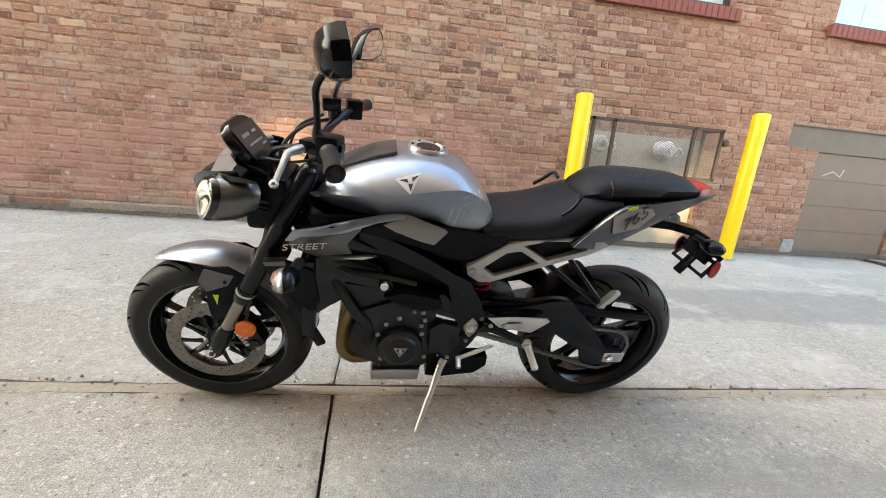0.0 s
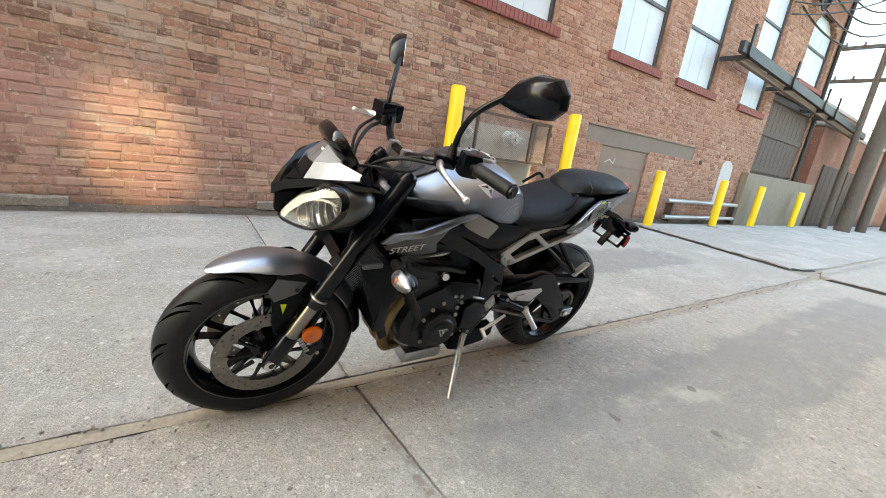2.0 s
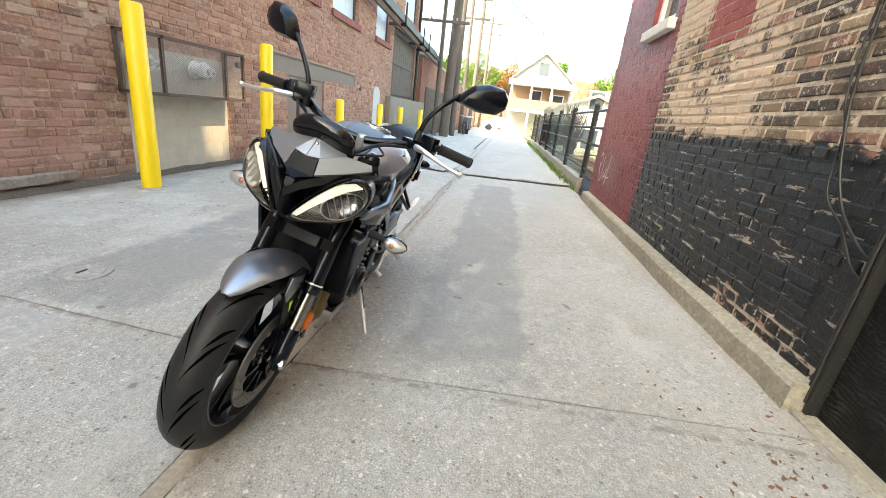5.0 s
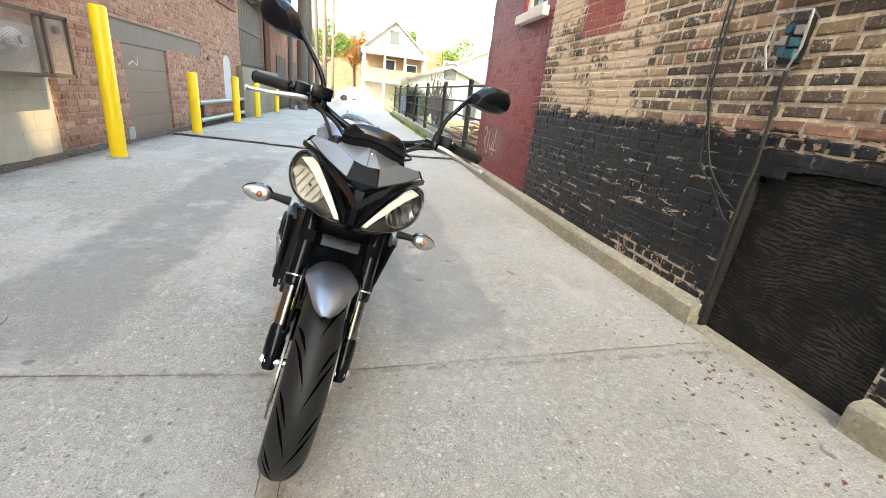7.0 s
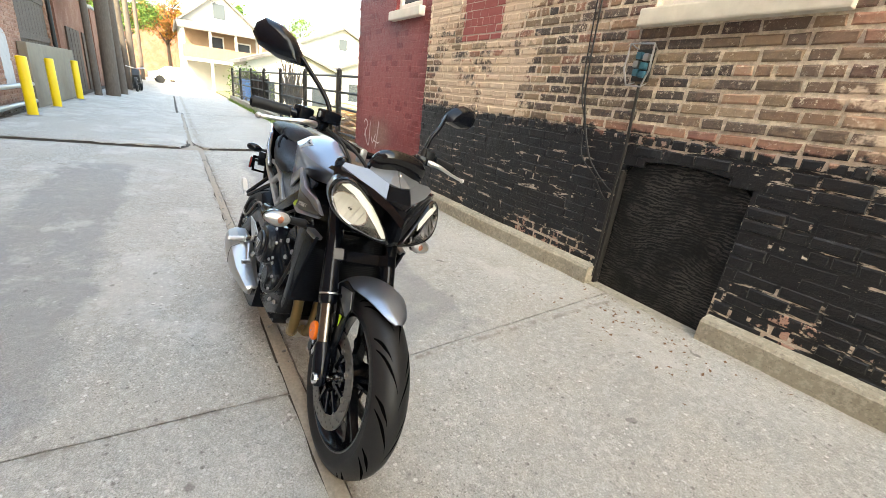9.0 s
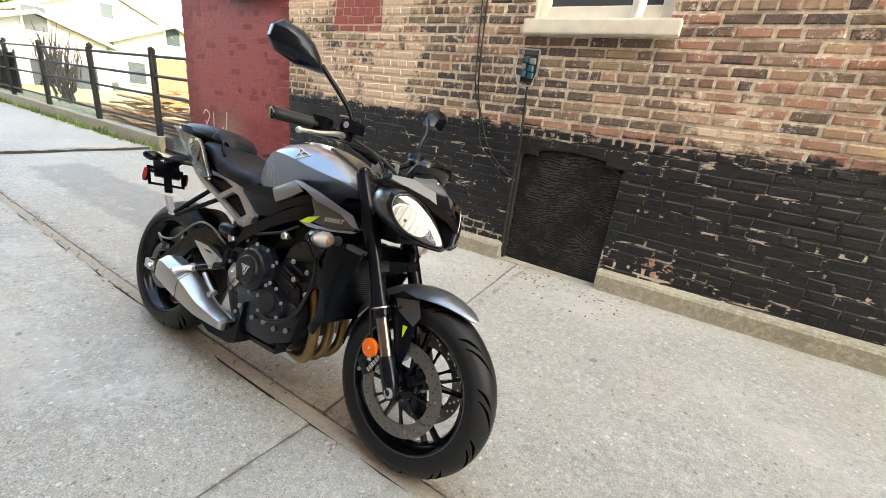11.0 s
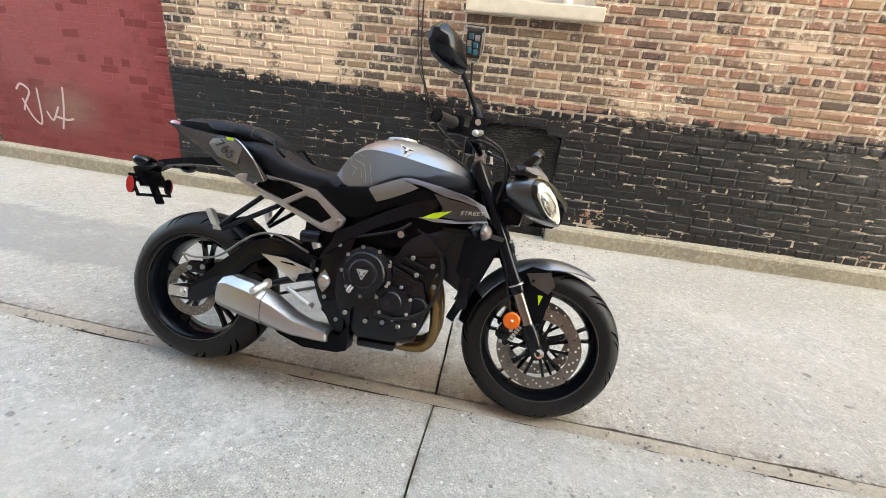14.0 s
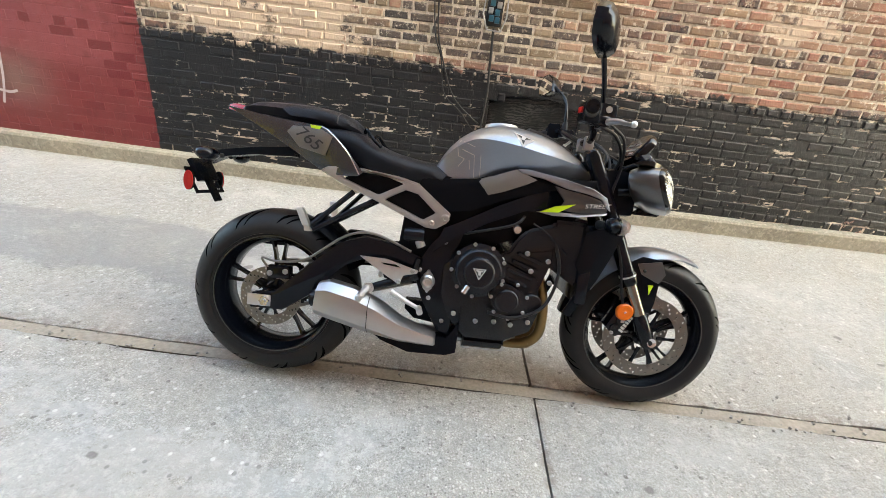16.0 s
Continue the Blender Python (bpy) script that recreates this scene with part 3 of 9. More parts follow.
# dark silt in the open crack across the alley, dry brown silt in the gutter along it
def silt_strip(pts, w, drop):
    """Ribbon of silt laid along a joint, following the fall of the ground."""
    bm = bmesh.new()
    rows = []
    for k, (x, y) in enumerate(pts):
        d = Vector(pts[min(k + 1, len(pts) - 1)]) - Vector(pts[max(k - 1, 0)])
        nx, ny = -d.y / d.length, d.x / d.length
        rows.append([bm.verts.new((x + nx * w * q, y + ny * w * q, ground_z(x, y) - drop - 0.004 * abs(q) + 0.002 * noise.noise((x * 9, y * 9, q * 3)))) for q in (-1, -0.4, 0.4, 1)])
    for a, b in zip(rows, rows[1:]):
        for q in range(3):
            bm.faces.new((a[q], a[q + 1], b[q + 1], b[q]))
    return bm
M_black_silt = plain("black_silt", (0.042, 0.035, 0.028), 0.95, 0, 0.4, 60)
part("crack_silt", silt_strip([(7.18, -0.6 + 0.1 * k) for k in range(50)], 0.16, 0.050), M_black_silt, pavement)
# old tar smeared against the raised lip of the far slabs, broken off round their corners
for y0, y1, yc, turn in ((-0.64, 1.36, 1.36, -1), (1.85, 4.36, 1.85, 1)):
    bm = bmesh.new()
    line = [(7.155 + 0.045 * noise.noise((y * 1.7, 0.3, 0)) + 0.02 * noise.noise((y * 7, 0.9, 0)), y) for y in [y0 + (y1 - y0) * k / 40 for k in range(41)]]
    curl = [(7.17 + 0.62 * t, yc - turn * (0.19 * (1 - math.exp(-3.2 * t)))) for t in [k / 12 for k in range(1, 13)]]
    line = line + curl if turn < 0 else curl[::-1] + line
    rows = []
    for k, (x, y) in enumerate(line):
        g = ground_z(x, y)
        h = (0.022 + 0.016 * noise.noise((x * 5, y * 6, 4))) * (1.0 if x < 7.25 else max(0.15, 1 - (x - 7.25) / 0.6))
        w = 0.020 + 0.018 * noise.noise((x * 4, y * 9, 1))
        d = Vector(line[min(k + 1, len(line) - 1)]) - Vector(line[max(k - 1, 0)])
        nx, ny = -d.y / d.length, d.x / d.length
        rows.append([bm.verts.new((x + nx * q * w, y + ny * q * w, g + z)) for q, z in ((1, -0.004), (0.1, 0.4 * h), (-0.6, h), (-1.2, h * 0.5))])
    for a, b in zip(rows, rows[1:]):
        for q in range(3):
            bm.faces.new((a[q], a[q + 1], b[q + 1], b[q]))
    part("tar_bead", bm, M_black_silt, pavement)
M_silt = plain("brown_gutter_silt", (0.335, 0.298, 0.245), 0.95, 0, 0.45, 70, 0.8)
part("gutter_silt", silt_strip([(-5.4 + 0.1 * k, 1.519) for k in range(126)], 0.030, 0.005), M_silt, pavement)
part("gutter_silt", silt_strip([(6.95 + 0.1 * k, 1.56 + 0.02 * k if k < 5 else 1.65 + 0.012 * (k - 5)) for k in range(8)], 0.20, 0.010), M_silt, pavement)
part("gutter_silt", silt_strip([(7.4 + 0.2 * k, 1.645) for k in range(34)], 0.034, 0.010), M_silt, pavement)

bm = bmesh.new()
lathe(bm, [(0.0, 0.004), (0.10, 0.004), (0.105, 0.000), (0.112, 0.000), (0.115, 0.005), (0.135, 0.003), (0.137, -0.02)], 40, 'Z')
cover = tagged(part("valve_cover", bm, M_grey, None, smooth=True), "small round cast-iron valve cover set in the concrete", "manhole cover")
cover.location = (1.0, 2.87, ground_z(1.0, 2.87) + 0.001)
bm = bmesh.new()
box(bm, (-0.03, -0.008, 0.003), (0.03, 0.008, 0.007), 0.001)
part("key_slot", bm, M_iron, cover)


# ---- brick walls ----
COURSE, STRETCH, JOINT = 0.0705, 0.200, [0.0088]
def courses(x0, x1, z0, z1, gaps, seed):
    """Bricks (left, right, bottom, top) in common bond, with a header course in every sixth; gaps(z) gives the openings at a height."""
    rnd = random.Random(seed)
    k, out = 0, []
    z = z0
    while z < z1 - 0.03:
        head = k % 6 == 3
        step = STRETCH / 2 if head else STRETCH
        x = x0 - rnd.uniform(0, step)
        free, a = [], x0
        for ga, gb in sorted(gaps(z + COURSE / 2)):
            free.append((a, ga))
            a = gb
        free.append((a, x1))
        while x < x1:
            w = step * (rnd.uniform(0.90, 1.06) if rnd.random() < 0.85 else rnd.uniform(0.5, 0.8))
            for fa, fb in free:
                l, r = max(x, fa), min(x + w, fb)
                if r - l > 0.035:
                    out.append((l + JOINT[0], r - JOINT[0], z + JOINT[0], z + COURSE - JOINT[0]))
            x += w
        z += COURSE
        k += 1
    return out


def brick_geo(l, r, b, t, face, out, rnd, jag=1.0):
    """Twelve corners and nine faces of one brick whose face stands at y = face and looks towards out (+1 or -1)."""
    proud = rnd.uniform(-0.003, 0.004) * jag
    j = lambda s: rnd.uniform(-s, s)
    v = []
    for (d, ins) in ((0.05, 0.0), (0.006 * min(1.0, jag), 0.0), (0.0, 0.008 * min(1.0, jag))):
        for x, z in ((l + ins, b + ins), (r - ins, b + ins), (r - ins, t - ins), (l + ins, t - ins)):
            v.append((x + j(0.0045), face + out * (proud - d) + j(0.0015 * jag), z + j(0.0036)))
    f = [(8, 9, 10, 11)]
    for lo in (0, 4):
        for k in range(4):
            f.append((lo + k, lo + (k + 1) % 4, lo + 4 + (k + 1) % 4, lo + 4 + k))
    if out > 0:
        f = [q[::-1] for q in f]
    return v, f


def sag(x, z):
    return 0.013 * noise.noise((x * 0.55, z * 0.8, 3.0)) + 0.005 * noise.noise((x * 1.9, z * 1.5, 7.0))


def lay_bricks(wall, bricks, face, out, near, m_joined, m_single, seed):
    """Bricks inside the stretch near(x, z) become parts of their own, the rest one joined mesh."""
    rnd = random.Random(seed)
    V, F, singles = [], [], []
    for l, r, b, t in bricks:
        if near((l + r) / 2, (b + t) / 2) and len(singles) < 300:
            singles.append((l, r, b, t))
            continue
        if out > 0 and t < 1.10 and l <= 3.78:                           # thick tar bridges the joints
            v, f = brick_geo(l - 0.005, r + 0.005, b - 0.004, t + 0.004, face - 0.0036, out, rnd)
        elif out > 0 and (l > 3.78 or (2.47 < l < 3.05 and b > 1.8)):      # many coats of paint: joints nearly filled
            v, f = brick_geo(l - 0.006, r + 0.006, b - 0.0065, t + 0.0065, face - 0.0042, out, rnd, 0.35)
        else:
            v, f = brick_geo(l, r, b, t, face, out, rnd, 1.0 if out > 0 else 1.5)
        if out < 0:                                                      # the mill's courses wander
            v = [(p[0], p[1], p[2] + sag(p[0], p[2])) for p in v]
        n0 = len(V)
        V += v
        F += [tuple(i + n0 for i in q) for q in f]
    me = bpy.data.meshes.new("brickwork")
    me.from_pydata(V, [], F)
    me.materials.append(m_joined)
    rest = tagged(new("brickwork", me), kind="stuff")
    rest.parent = wall
    return singles


def single_bricks(wall, singles, face, out, material, seed):
    rnd = random.Random(seed)
    kinds = {}
    for l, r, b, t in singles:
        w, h = round((r - l) / 0.008) * 0.008, t - b
        key = (w, rnd.randrange(3))
        if key not in kinds:
            v, f = brick_geo(-w / 2, w / 2, -h / 2, h / 2, 0, out, rnd)
            me = bpy.data.meshes.new("brick")
            me.from_pydata(v, [], f)
            me.materials.append(material)
            kinds[key] = me
        ob = new("brick", kinds[key])
        ob.location = ((l + r) / 2, face, (b + t) / 2 + (sag((l + r) / 2, (b + t) / 2) if out < 0 else 0.0))
        ob.parent = wall


# the painted wall on the south side
def arch_gap(z):
    if z < 0.05 or z > 1.0:
        return None
    if z < 0.885:
        return (0.135, 0.905)
    s = math.sqrt(max(0.0, 1 - ((z - 0.885) / 0.115) ** 2))
    return (0.52 - 0.385 * s, 0.52 + 0.385 * s)
def gaps_s(z):
    out = [arch_gap(z)] if arch_gap(z) else []
    if 1.88 < z < 3.5:
        out.append((0.10, 0.99))
    if 2.20 < z < 3.9:
        out.append((4.02, 4.72))
    return out
TOP_S, TOP_N = 6.4, 10.2
wall_south = thing("wall_south", "old common-brick wall, tarred black below and oxblood at its corner", "wall", kind="structure")
bm = bmesh.new()
back = WALL_S - 0.0065
def panel_s(x0, x1, z0, z1):
    box(bm, (x0, back - 0.30, z0), (x1, back, z1))
panel_s(-5.2, 0.135, -0.1, 1.88); panel_s(0.905, 6.0, -0.1, 1.88); panel_s(0.135, 0.905, 1.0, 1.88)
panel_s(-5.2, 0.10, 1.88, 3.5); panel_s(0.99, 4.02, 1.88, 3.5); panel_s(4.72, 6.0, 1.88, 3.5); panel_s(4.02, 4.72, 1.88, 2.20)
panel_s(-5.2, 6.0, 3.9, 4.4); panel_s(-5.2, 4.02, 3.5, 3.9); panel_s(4.72, 6.0, 3.5, 3.9)
# fill between the arch and the course above it
for k in range(12):
    xa, xb = 0.135 + 0.77 * k / 12, 0.135 + 0.77 * (k + 1) / 12
    zz = 0.885 + 0.115 * math.sqrt(max(0, 1 - ((min(abs(xa - 0.52), abs(xb - 0.52))) / 0.386) ** 2))
    box(bm, (xa, back - 0.3, zz), (xb, back, 1.0))
part("mortar", bm, M_mortar_a, wall_south)
bm = bmesh.new()
box(bm, (-14.0, WALL_S - 0.32, -0.1), (-5.2, WALL_S, TOP_S))
box(bm, (-5.2, WALL_S - 0.32, 4.4), (6.0, WALL_S, TOP_S))
box(bm, (-14.0, WALL_S - 7.5, -0.1), (6.0, WALL_S - 0.35, TOP_S - 0.3))
part("upper_wall", bm, M_mortar_a, wall_south)
bricks_s = courses(-5.2, 6.0, 0.02, 4.4, gaps_s, 3)
near_s = lambda x, z: -1.35 < x < 1.75 and 1.12 < z < 1.62
single_s = lay_bricks(wall_south, bricks_s, WALL_S, 1, near_s, M_alley, M_alley1, 5)
# bricks round the corner of the oxblood bay
V, F = [], []
rc = random.Random(9)
for i in range(58):
    for j in range(8):
        v, f = brick_geo(-0.05 - 0.22 * (j + 1) + (0.11 if i % 2 else 0), -0.05 - 0.22 * j - 0.012 + (0.11 if i % 2 else 0), 0.026 + i * COURSE, 0.026 + i * COURSE + 0.063, 0, 1, rc)
        n0 = len(V)
        V += [(6.0 + p[1] + 0.006, WALL_S + p[0] - 0.05, p[2]) for p in v]
        F += [tuple(q + n0 for q in r)[::-1] for r in f]
me = bpy.data.meshes.new("corner_brickwork")
me.from_pydata(V, [], F)
me.materials.append(M_alley)
ob = tagged(new("corner_brickwork", me), kind="stuff")
ob.parent = wall_south

# concrete kerb along its foot, broken by the coal door
def kerb(x0, x1, h0, h1, seed):
    bm = bmesh.new()
    n = max(2, int((x1 - x0) / 0.1))
    rings = []
    rnd = random.Random(seed)
    for i in range(n + 1):
        x = x0 + (x1 - x0) * i / n
        g = ground_z(x, -0.6)
        h = h0 + (h1 - h0) * i / n
        w = rnd.uniform(-0.006, 0.006)
        rings.append([(x, WALL_S - 0.02, g - 0.05), (x, -0.632 + w, g - 0.05), (x, -0.635 + w, g + h - 0.018), (x, -0.650 + w, g + h), (x, WALL_S - 0.02, g + h + 0.012)])
    skin(bm, rings)
    return bm
kerb_w = tagged(part("kerb", kerb(-5.2, 0.12, 0.12, 0.13, 1), M_kerb), "mossy grey concrete kerb along the black wall", "kerb", "kerbs", "structure")
kerb_e = tagged(part("kerb", kerb(0.93, 6.0, 0.125, 0.13, 2), M_kerb), "mossy grey concrete kerb along the black wall", "kerb", "kerbs", "structure")

# arched coal door, tarred plywood
bm = bmesh.new()
pts = [(0.14, 0.02), (0.90, 0.02), (0.90, 0.885)] + [(0.52 + 0.38 * math.cos(a), 0.885 + 0.11 * math.sin(a)) for a in [math.pi * k / 14 for k in range(1, 14)]] + [(0.14, 0.885)]
plate(bm, pts, WALL_S - 0.055, WALL_S - 0.030)
board = tagged(part("coal_door", bm, M_ply), "arched black-tarred plywood panel closing a cellar opening", "cellar door", kind="structure")
bm = bmesh.new()
box(bm, (0.905, WALL_S - 0.04, 0.03), (0.925, WALL_S + 0.016, 0.90), 0.003)
part("jamb", bm, M_iron, board)
bm = bmesh.new()
box(bm, (0.12, WALL_S - 0.3, -0.05), (0.93, -0.655, 0.056), 0.01)
part("threshold", bm, M_kerb, board)


def sash(name, x0, x1, z0, z1, face, out, m_frame, m_pane, label, rails=1, mull=0, bar=0.05, depth=0.09, pane_depth=0.12):
    """A window set back in its opening: jambs, head, sill rail, meeting rails and panes."""
    w = thing(name, label, "window", "mill windows" if out < 0 else "", "structure")
    def y(a, b):
        return sorted((face - out * a, face - out * b))
    ya, yb = y(depth, depth + 0.07)
    for nm, lo, hi in (("jamb", (x0, z0), (x0 + bar, z1)), ("jamb", (x1 - bar, z0), (x1, z1)), ("head", (x0 + bar, z1 - bar), (x1 - bar, z1)), ("sill_rail", (x0 + bar, z0), (x1 - bar, z0 + bar * 1.2))):
        bm = bmesh.new()
        part(nm, box(bm, (lo[0], ya, lo[1]), (hi[0], yb, hi[1]), 0.006), m_frame, w)
    zs = [z0 + bar * 1.2 + (z1 - bar - z0 - bar * 1.2) * k / (rails + 1) for k in range(rails + 2)]
    for zz in zs[1:-1]:
        bm = bmesh.new()
        part("meeting_rail", box(bm, (x0 + bar, ya + 0.01, zz - bar * 0.45), (x1 - bar, yb, zz + bar * 0.45), 0.005), m_frame, w)
    n = mull + 1
    for k in range(n):
        a, b = x0 + bar + (x1 - x0 - 2 * bar) * k / n, x0 + bar + (x1 - x0 - 2 * bar) * (k + 1) / n
        for za, zb in zip(zs, zs[1:]):
            bm = bmesh.new()
            yc, yd = y(pane_depth, pane_depth + 0.012)
            part("pane", box(bm, (a + (0.004 if k else 0), yc, za), (b - (0.004 if k < n - 1 else 0), yd, zb)), m_pane, w)
    return w


win_s = sash("window_1", 0.10, 0.99, 1.90, 3.5, WALL_S, 1, M_white, M_glasspane, "white-painted sash window with peeling frame", 1, 0, 0.07, 0.06, 0.10)
bm = bmesh.new()
box(bm, (0.02, WALL_S - 0.10, 1.785), (1.055, WALL_S + 0.055, 1.885), 0.012)
part("window_sill", bm, M_sillpaint, win_s, "flaking cream-painted stone sill")
win_red = sash("window_2", 4.02, 4.72, 2.22, 3.9, WALL_S, 1, M_white, M_glasspane, "white sash window in the oxblood corner bay", 1, 0, 0.07, 0.05, 0.09)
bm = bmesh.new()
box(bm, (3.94, WALL_S - 0.10, 2.11), (4.78, WALL_S + 0.075, 2.215), 0.012)
part("window_sill", bm, M_white, win_red, "white-painted stone sill")

# paper cup on the sill
bm = bmesh.new()
lathe(bm, [(0.0, 0.0), (0.032, 0.0), (0.045, 0.125), (0.047, 0.128), (0.043, 0.128), (0.031, 0.006), (0.0, 0.006)], 28, 'Z')
cup = tagged(part("paper_cup", bm, plain("white_paper", (0.78, 0.77, 0.74), 0.6), None, smooth=True), "tall white paper cup standing on the window sill", "cup")
cup.location = (0.30, WALL_S - 0.01, 1.886)

# open junction box with a wire guard
elbox = thing("junction_box", "open grey junction box with blue fittings behind a wire guard", "junction box")
elbox.location = (0.965, WALL_S + 0.004, 1.555)
bm = bmesh.new()
box(bm, (-0.06, 0.0, -0.09), (0.06, 0.012, 0.10), 0.003)
part("back_plate", bm, M_iron, elbox)
M_blue = plain("blue_plastic", (0.03, 0.12, 0.17), 0.4)
for k, (x, z) in enumerate([(-0.03, 0.05), (0.02, 0.06), (-0.02, 0.0), (0.03, 0.01), (-0.025, -0.05), (0.02, -0.04)]):
    bm = bmesh.new()
    box(bm, (x - 0.018, 0.012, z - 0.02), (x + 0.018, 0.05, z + 0.02), 0.004)
    part("terminal", bm, M_blue if k % 3 else M_steel, elbox)
bm = bmesh.new()
loop = [(-0.085, 0.07, 0.12), (0.075, 0.075, 0.125), (0.085, 0.075, -0.02), (0.045, 0.07, -0.12), (-0.06, 0.07, -0.125), (-0.09, 0.07, -0.03)]
tube(bm, loop + loop[:1], 0.006, 8)
for p in (loop[0], loop[1], loop[3], loop[4]):
    tube(bm, [p, (p[0] * 0.8, 0.0, p[2] * 0.8)], 0.004, 6)
part("wire_guard", bm, M_steel, elbox, smooth=True)

# cables hanging down the wall
for k, (a, name) in enumerate([([(1.42, 2.9), (1.40, 2.0), (1.38, 1.44), (1.30, 1.15), (1.20, 0.93), (1.05, 0.80), (0.96, 0.74)], "cable"),
                               ([(1.47, 2.9), (1.44, 1.9), (1.40, 1.40), (1.33, 1.2), (1.28, 0.95), (1.13, 0.82), (1.02, 0.70), (0.95, 0.66)], "cable")]):
    bm = bmesh.new()
    tube(bm, curve_pts([(x, WALL_S + 0.014 + 0.006 * math.sin(3 * i + k), z) for i, (x, z) in enumerate(a)], 40), 0.005 if k else 0.0065, 8)
    tagged(part("wall_cable", bm, M_cable, None, smooth=True), "loose black cable hanging down the brick wall", "cable", "wall cables")
bm = bmesh.new()
tube(bm, [(0.935, WALL_S + 0.016, 0.10), (0.94, WALL_S + 0.016, 0.80), (0.93, WALL_S + 0.016, 1.0), (0.955, WALL_S + 0.016, 1.45)], 0.010, 8)
tagged(part("conduit", bm, M_iron, None, smooth=True), "thin black painted conduit running up to the junction box", "conduit")

# scrawl in white spray paint
M_spray = plain("white_spray_paint", (0.58, 0.50, 0.50), 0.6, 0, 0.3, 40)
graffiti = thing("graffiti", "white spray-paint scrawl on the oxblood wall", "graffiti")
for s in ([(5.62, 0.74), (5.55, 0.80), (5.46, 0.74), (5.54, 0.62), (5.58, 0.54)], [(5.57, 0.66), (5.50, 0.50), (5.42, 0.42), (5.38, 0.48), (5.36, 0.78)], [(5.30, 0.56), (5.24, 0.48), (5.14, 0.62)], [(5.04, 0.82), (5.08, 0.60), (5.14, 0.40)], [(5.20, 0.52), (5.06, 0.50), (4.98, 0.52)]):
    bm = bmesh.new()
    pts = curve_pts([(x, WALL_S + 0.008, z) for x, z in s], 16)
    for p, q in zip(pts, pts[1:]):
        d = (q - p).normalized().cross(Vector((0, 1, 0))) * 0.011
        bm.faces.new([bm.verts.new(c) for c in (p - d, q - d, q + d, p + d)])
    part("stroke", bm, M_spray, graffiti)

# ---- mill wall on the north side ----
WINS = [(2.99, 4.56), (5.87, 7.31), (7.96, 9.45), (10.75, 12.10)]
ARCHED, MILL_X = (13.55, 15.45), 15.75
DOCK = (12.50, 15.60, 3.40)
def gaps_n(z):
    out = [w for w in WINS if 2.745 < z < 5.6]
    if 3.88 < z < 5.6:
        rise = max(0.0, min(1.0, (z - 5.0) / 0.62))
        half = 0.95 * math.sqrt(1 - rise * rise)
        out.append((14.5 - half, 14.5 + half))
    if z < DOCK[2]:
        out.append(DOCK[:2])
    if 1.38 < z < 1.68:
        out.append((5.70, 9.33))
    if 0.06 < z <= 1.38:
        out.append((6.17, 7.63))
    if z < 1.38:
        out.append((3.05, 4.57))
    return out
wall_north = thing("wall_north", "weathered orange-red brick mill wall with patched lower courses", "wall", kind="structure")
bm = bmesh.new()
fb = WALL_N + 0.0055
def panel_n(x0, x1, z0, z1):
    box(bm, (x0, fb, z0), (x1, fb + 0.35, z1))
panel_n(-5.2, 6.17, -0.1, 1.38); panel_n(7.63, 12.5, -0.1, 1.38); panel_n(6.17, 7.63, -0.1, 0.06)
panel_n(-5.2, 5.70, 1.38, 1.68); panel_n(9.33, 12.5, 1.38, 1.68); panel_n(-5.2, 12.5, 1.68, 2.745)
panel_n(12.5, 13.55, 3.40, 5.6); panel_n(13.55, 15.45, 3.40, 3.88); panel_n(15.45, 15.6, 3.40, 5.6); panel_n(15.6, MILL_X, -0.1, 5.6)
for k in range(8):
    zz = 5.0 + 0.075 * k
    half = 0.95 * math.sqrt(max(0.0, 1 - ((zz - 5.0 + 0.037) / 0.62) ** 2))
    panel_n(13.55, 14.5 - half, zz, zz + 0.075); panel_n(14.5 + half, 15.45, zz, zz + 0.075)
xa = -5.2
for a, b in WINS:
    panel_n(xa, a, 2.745, 5.6)
    xa = b
panel_n(xa, 12.5, 2.745, 5.6)
part("mortar", bm, M_mortar_m, wall_north)
bm = bmesh.new()
box(bm, (-14.0, WALL_N, -0.1), (-5.2, WALL_N + 0.36, TOP_N))
box(bm, (-5.2, WALL_N, 5.6), (MILL_X, WALL_N + 0.36, TOP_N))
box(bm, (-14.0, WALL_N + 0.45, -0.1), (MILL_X - 0.01, WALL_N + 8, TOP_N - 0.3))
part("upper_wall", bm, M_mill, wall_north)
JOINT[0], COURSE, STRETCH = 0.0070, 0.0755, 0.214
bricks_n = courses(-5.2, MILL_X, -0.02, 5.6, gaps_n, 13)
near_n = lambda x, z: -2.9 < x < 1.4 and 0.75 < z < 1.22
single_n = lay_bricks(wall_north, bricks_n, WALL_N, -1, near_n, M_mill, M_mill1, 15)

for i, (a, b) in enumerate(WINS):
    w = sash("window_%d" % (i + 3), a, b, 2.785, 5.6, WALL_N, -1, M_frame, M_blind, "tall mill window with dark frame, boarded white behind", 2, 2, 0.06, 0.10, 0.14)
    for k in range(int((b - a + 0.16) / 0.074)):
        bm = bmesh.new()
        x = a - 0.08 + 0.074 * k
        box(bm, (x, WALL_N - 0.055, 2.655), (x + 0.068, WALL_N + 0.12, 2.78), 0.004)
        part("sill_brick", bm, M_sill, w)
    bm = bmesh.new()
    box(bm, (a - 0.07, WALL_N - 0.045, 2.663), (b + 0.07, WALL_N + 0.11, 2.773))
    part("sill_bed", bm, M_mortar_m, w)
w = sash("window_7", 13.55, 15.45, 3.90, 5.62, WALL_N, -1, M_frame, M_blind, "arched mill window with dark frame, boarded white behind", 1, 2, 0.06, 0.10, 0.14)
bm = bmesh.new()
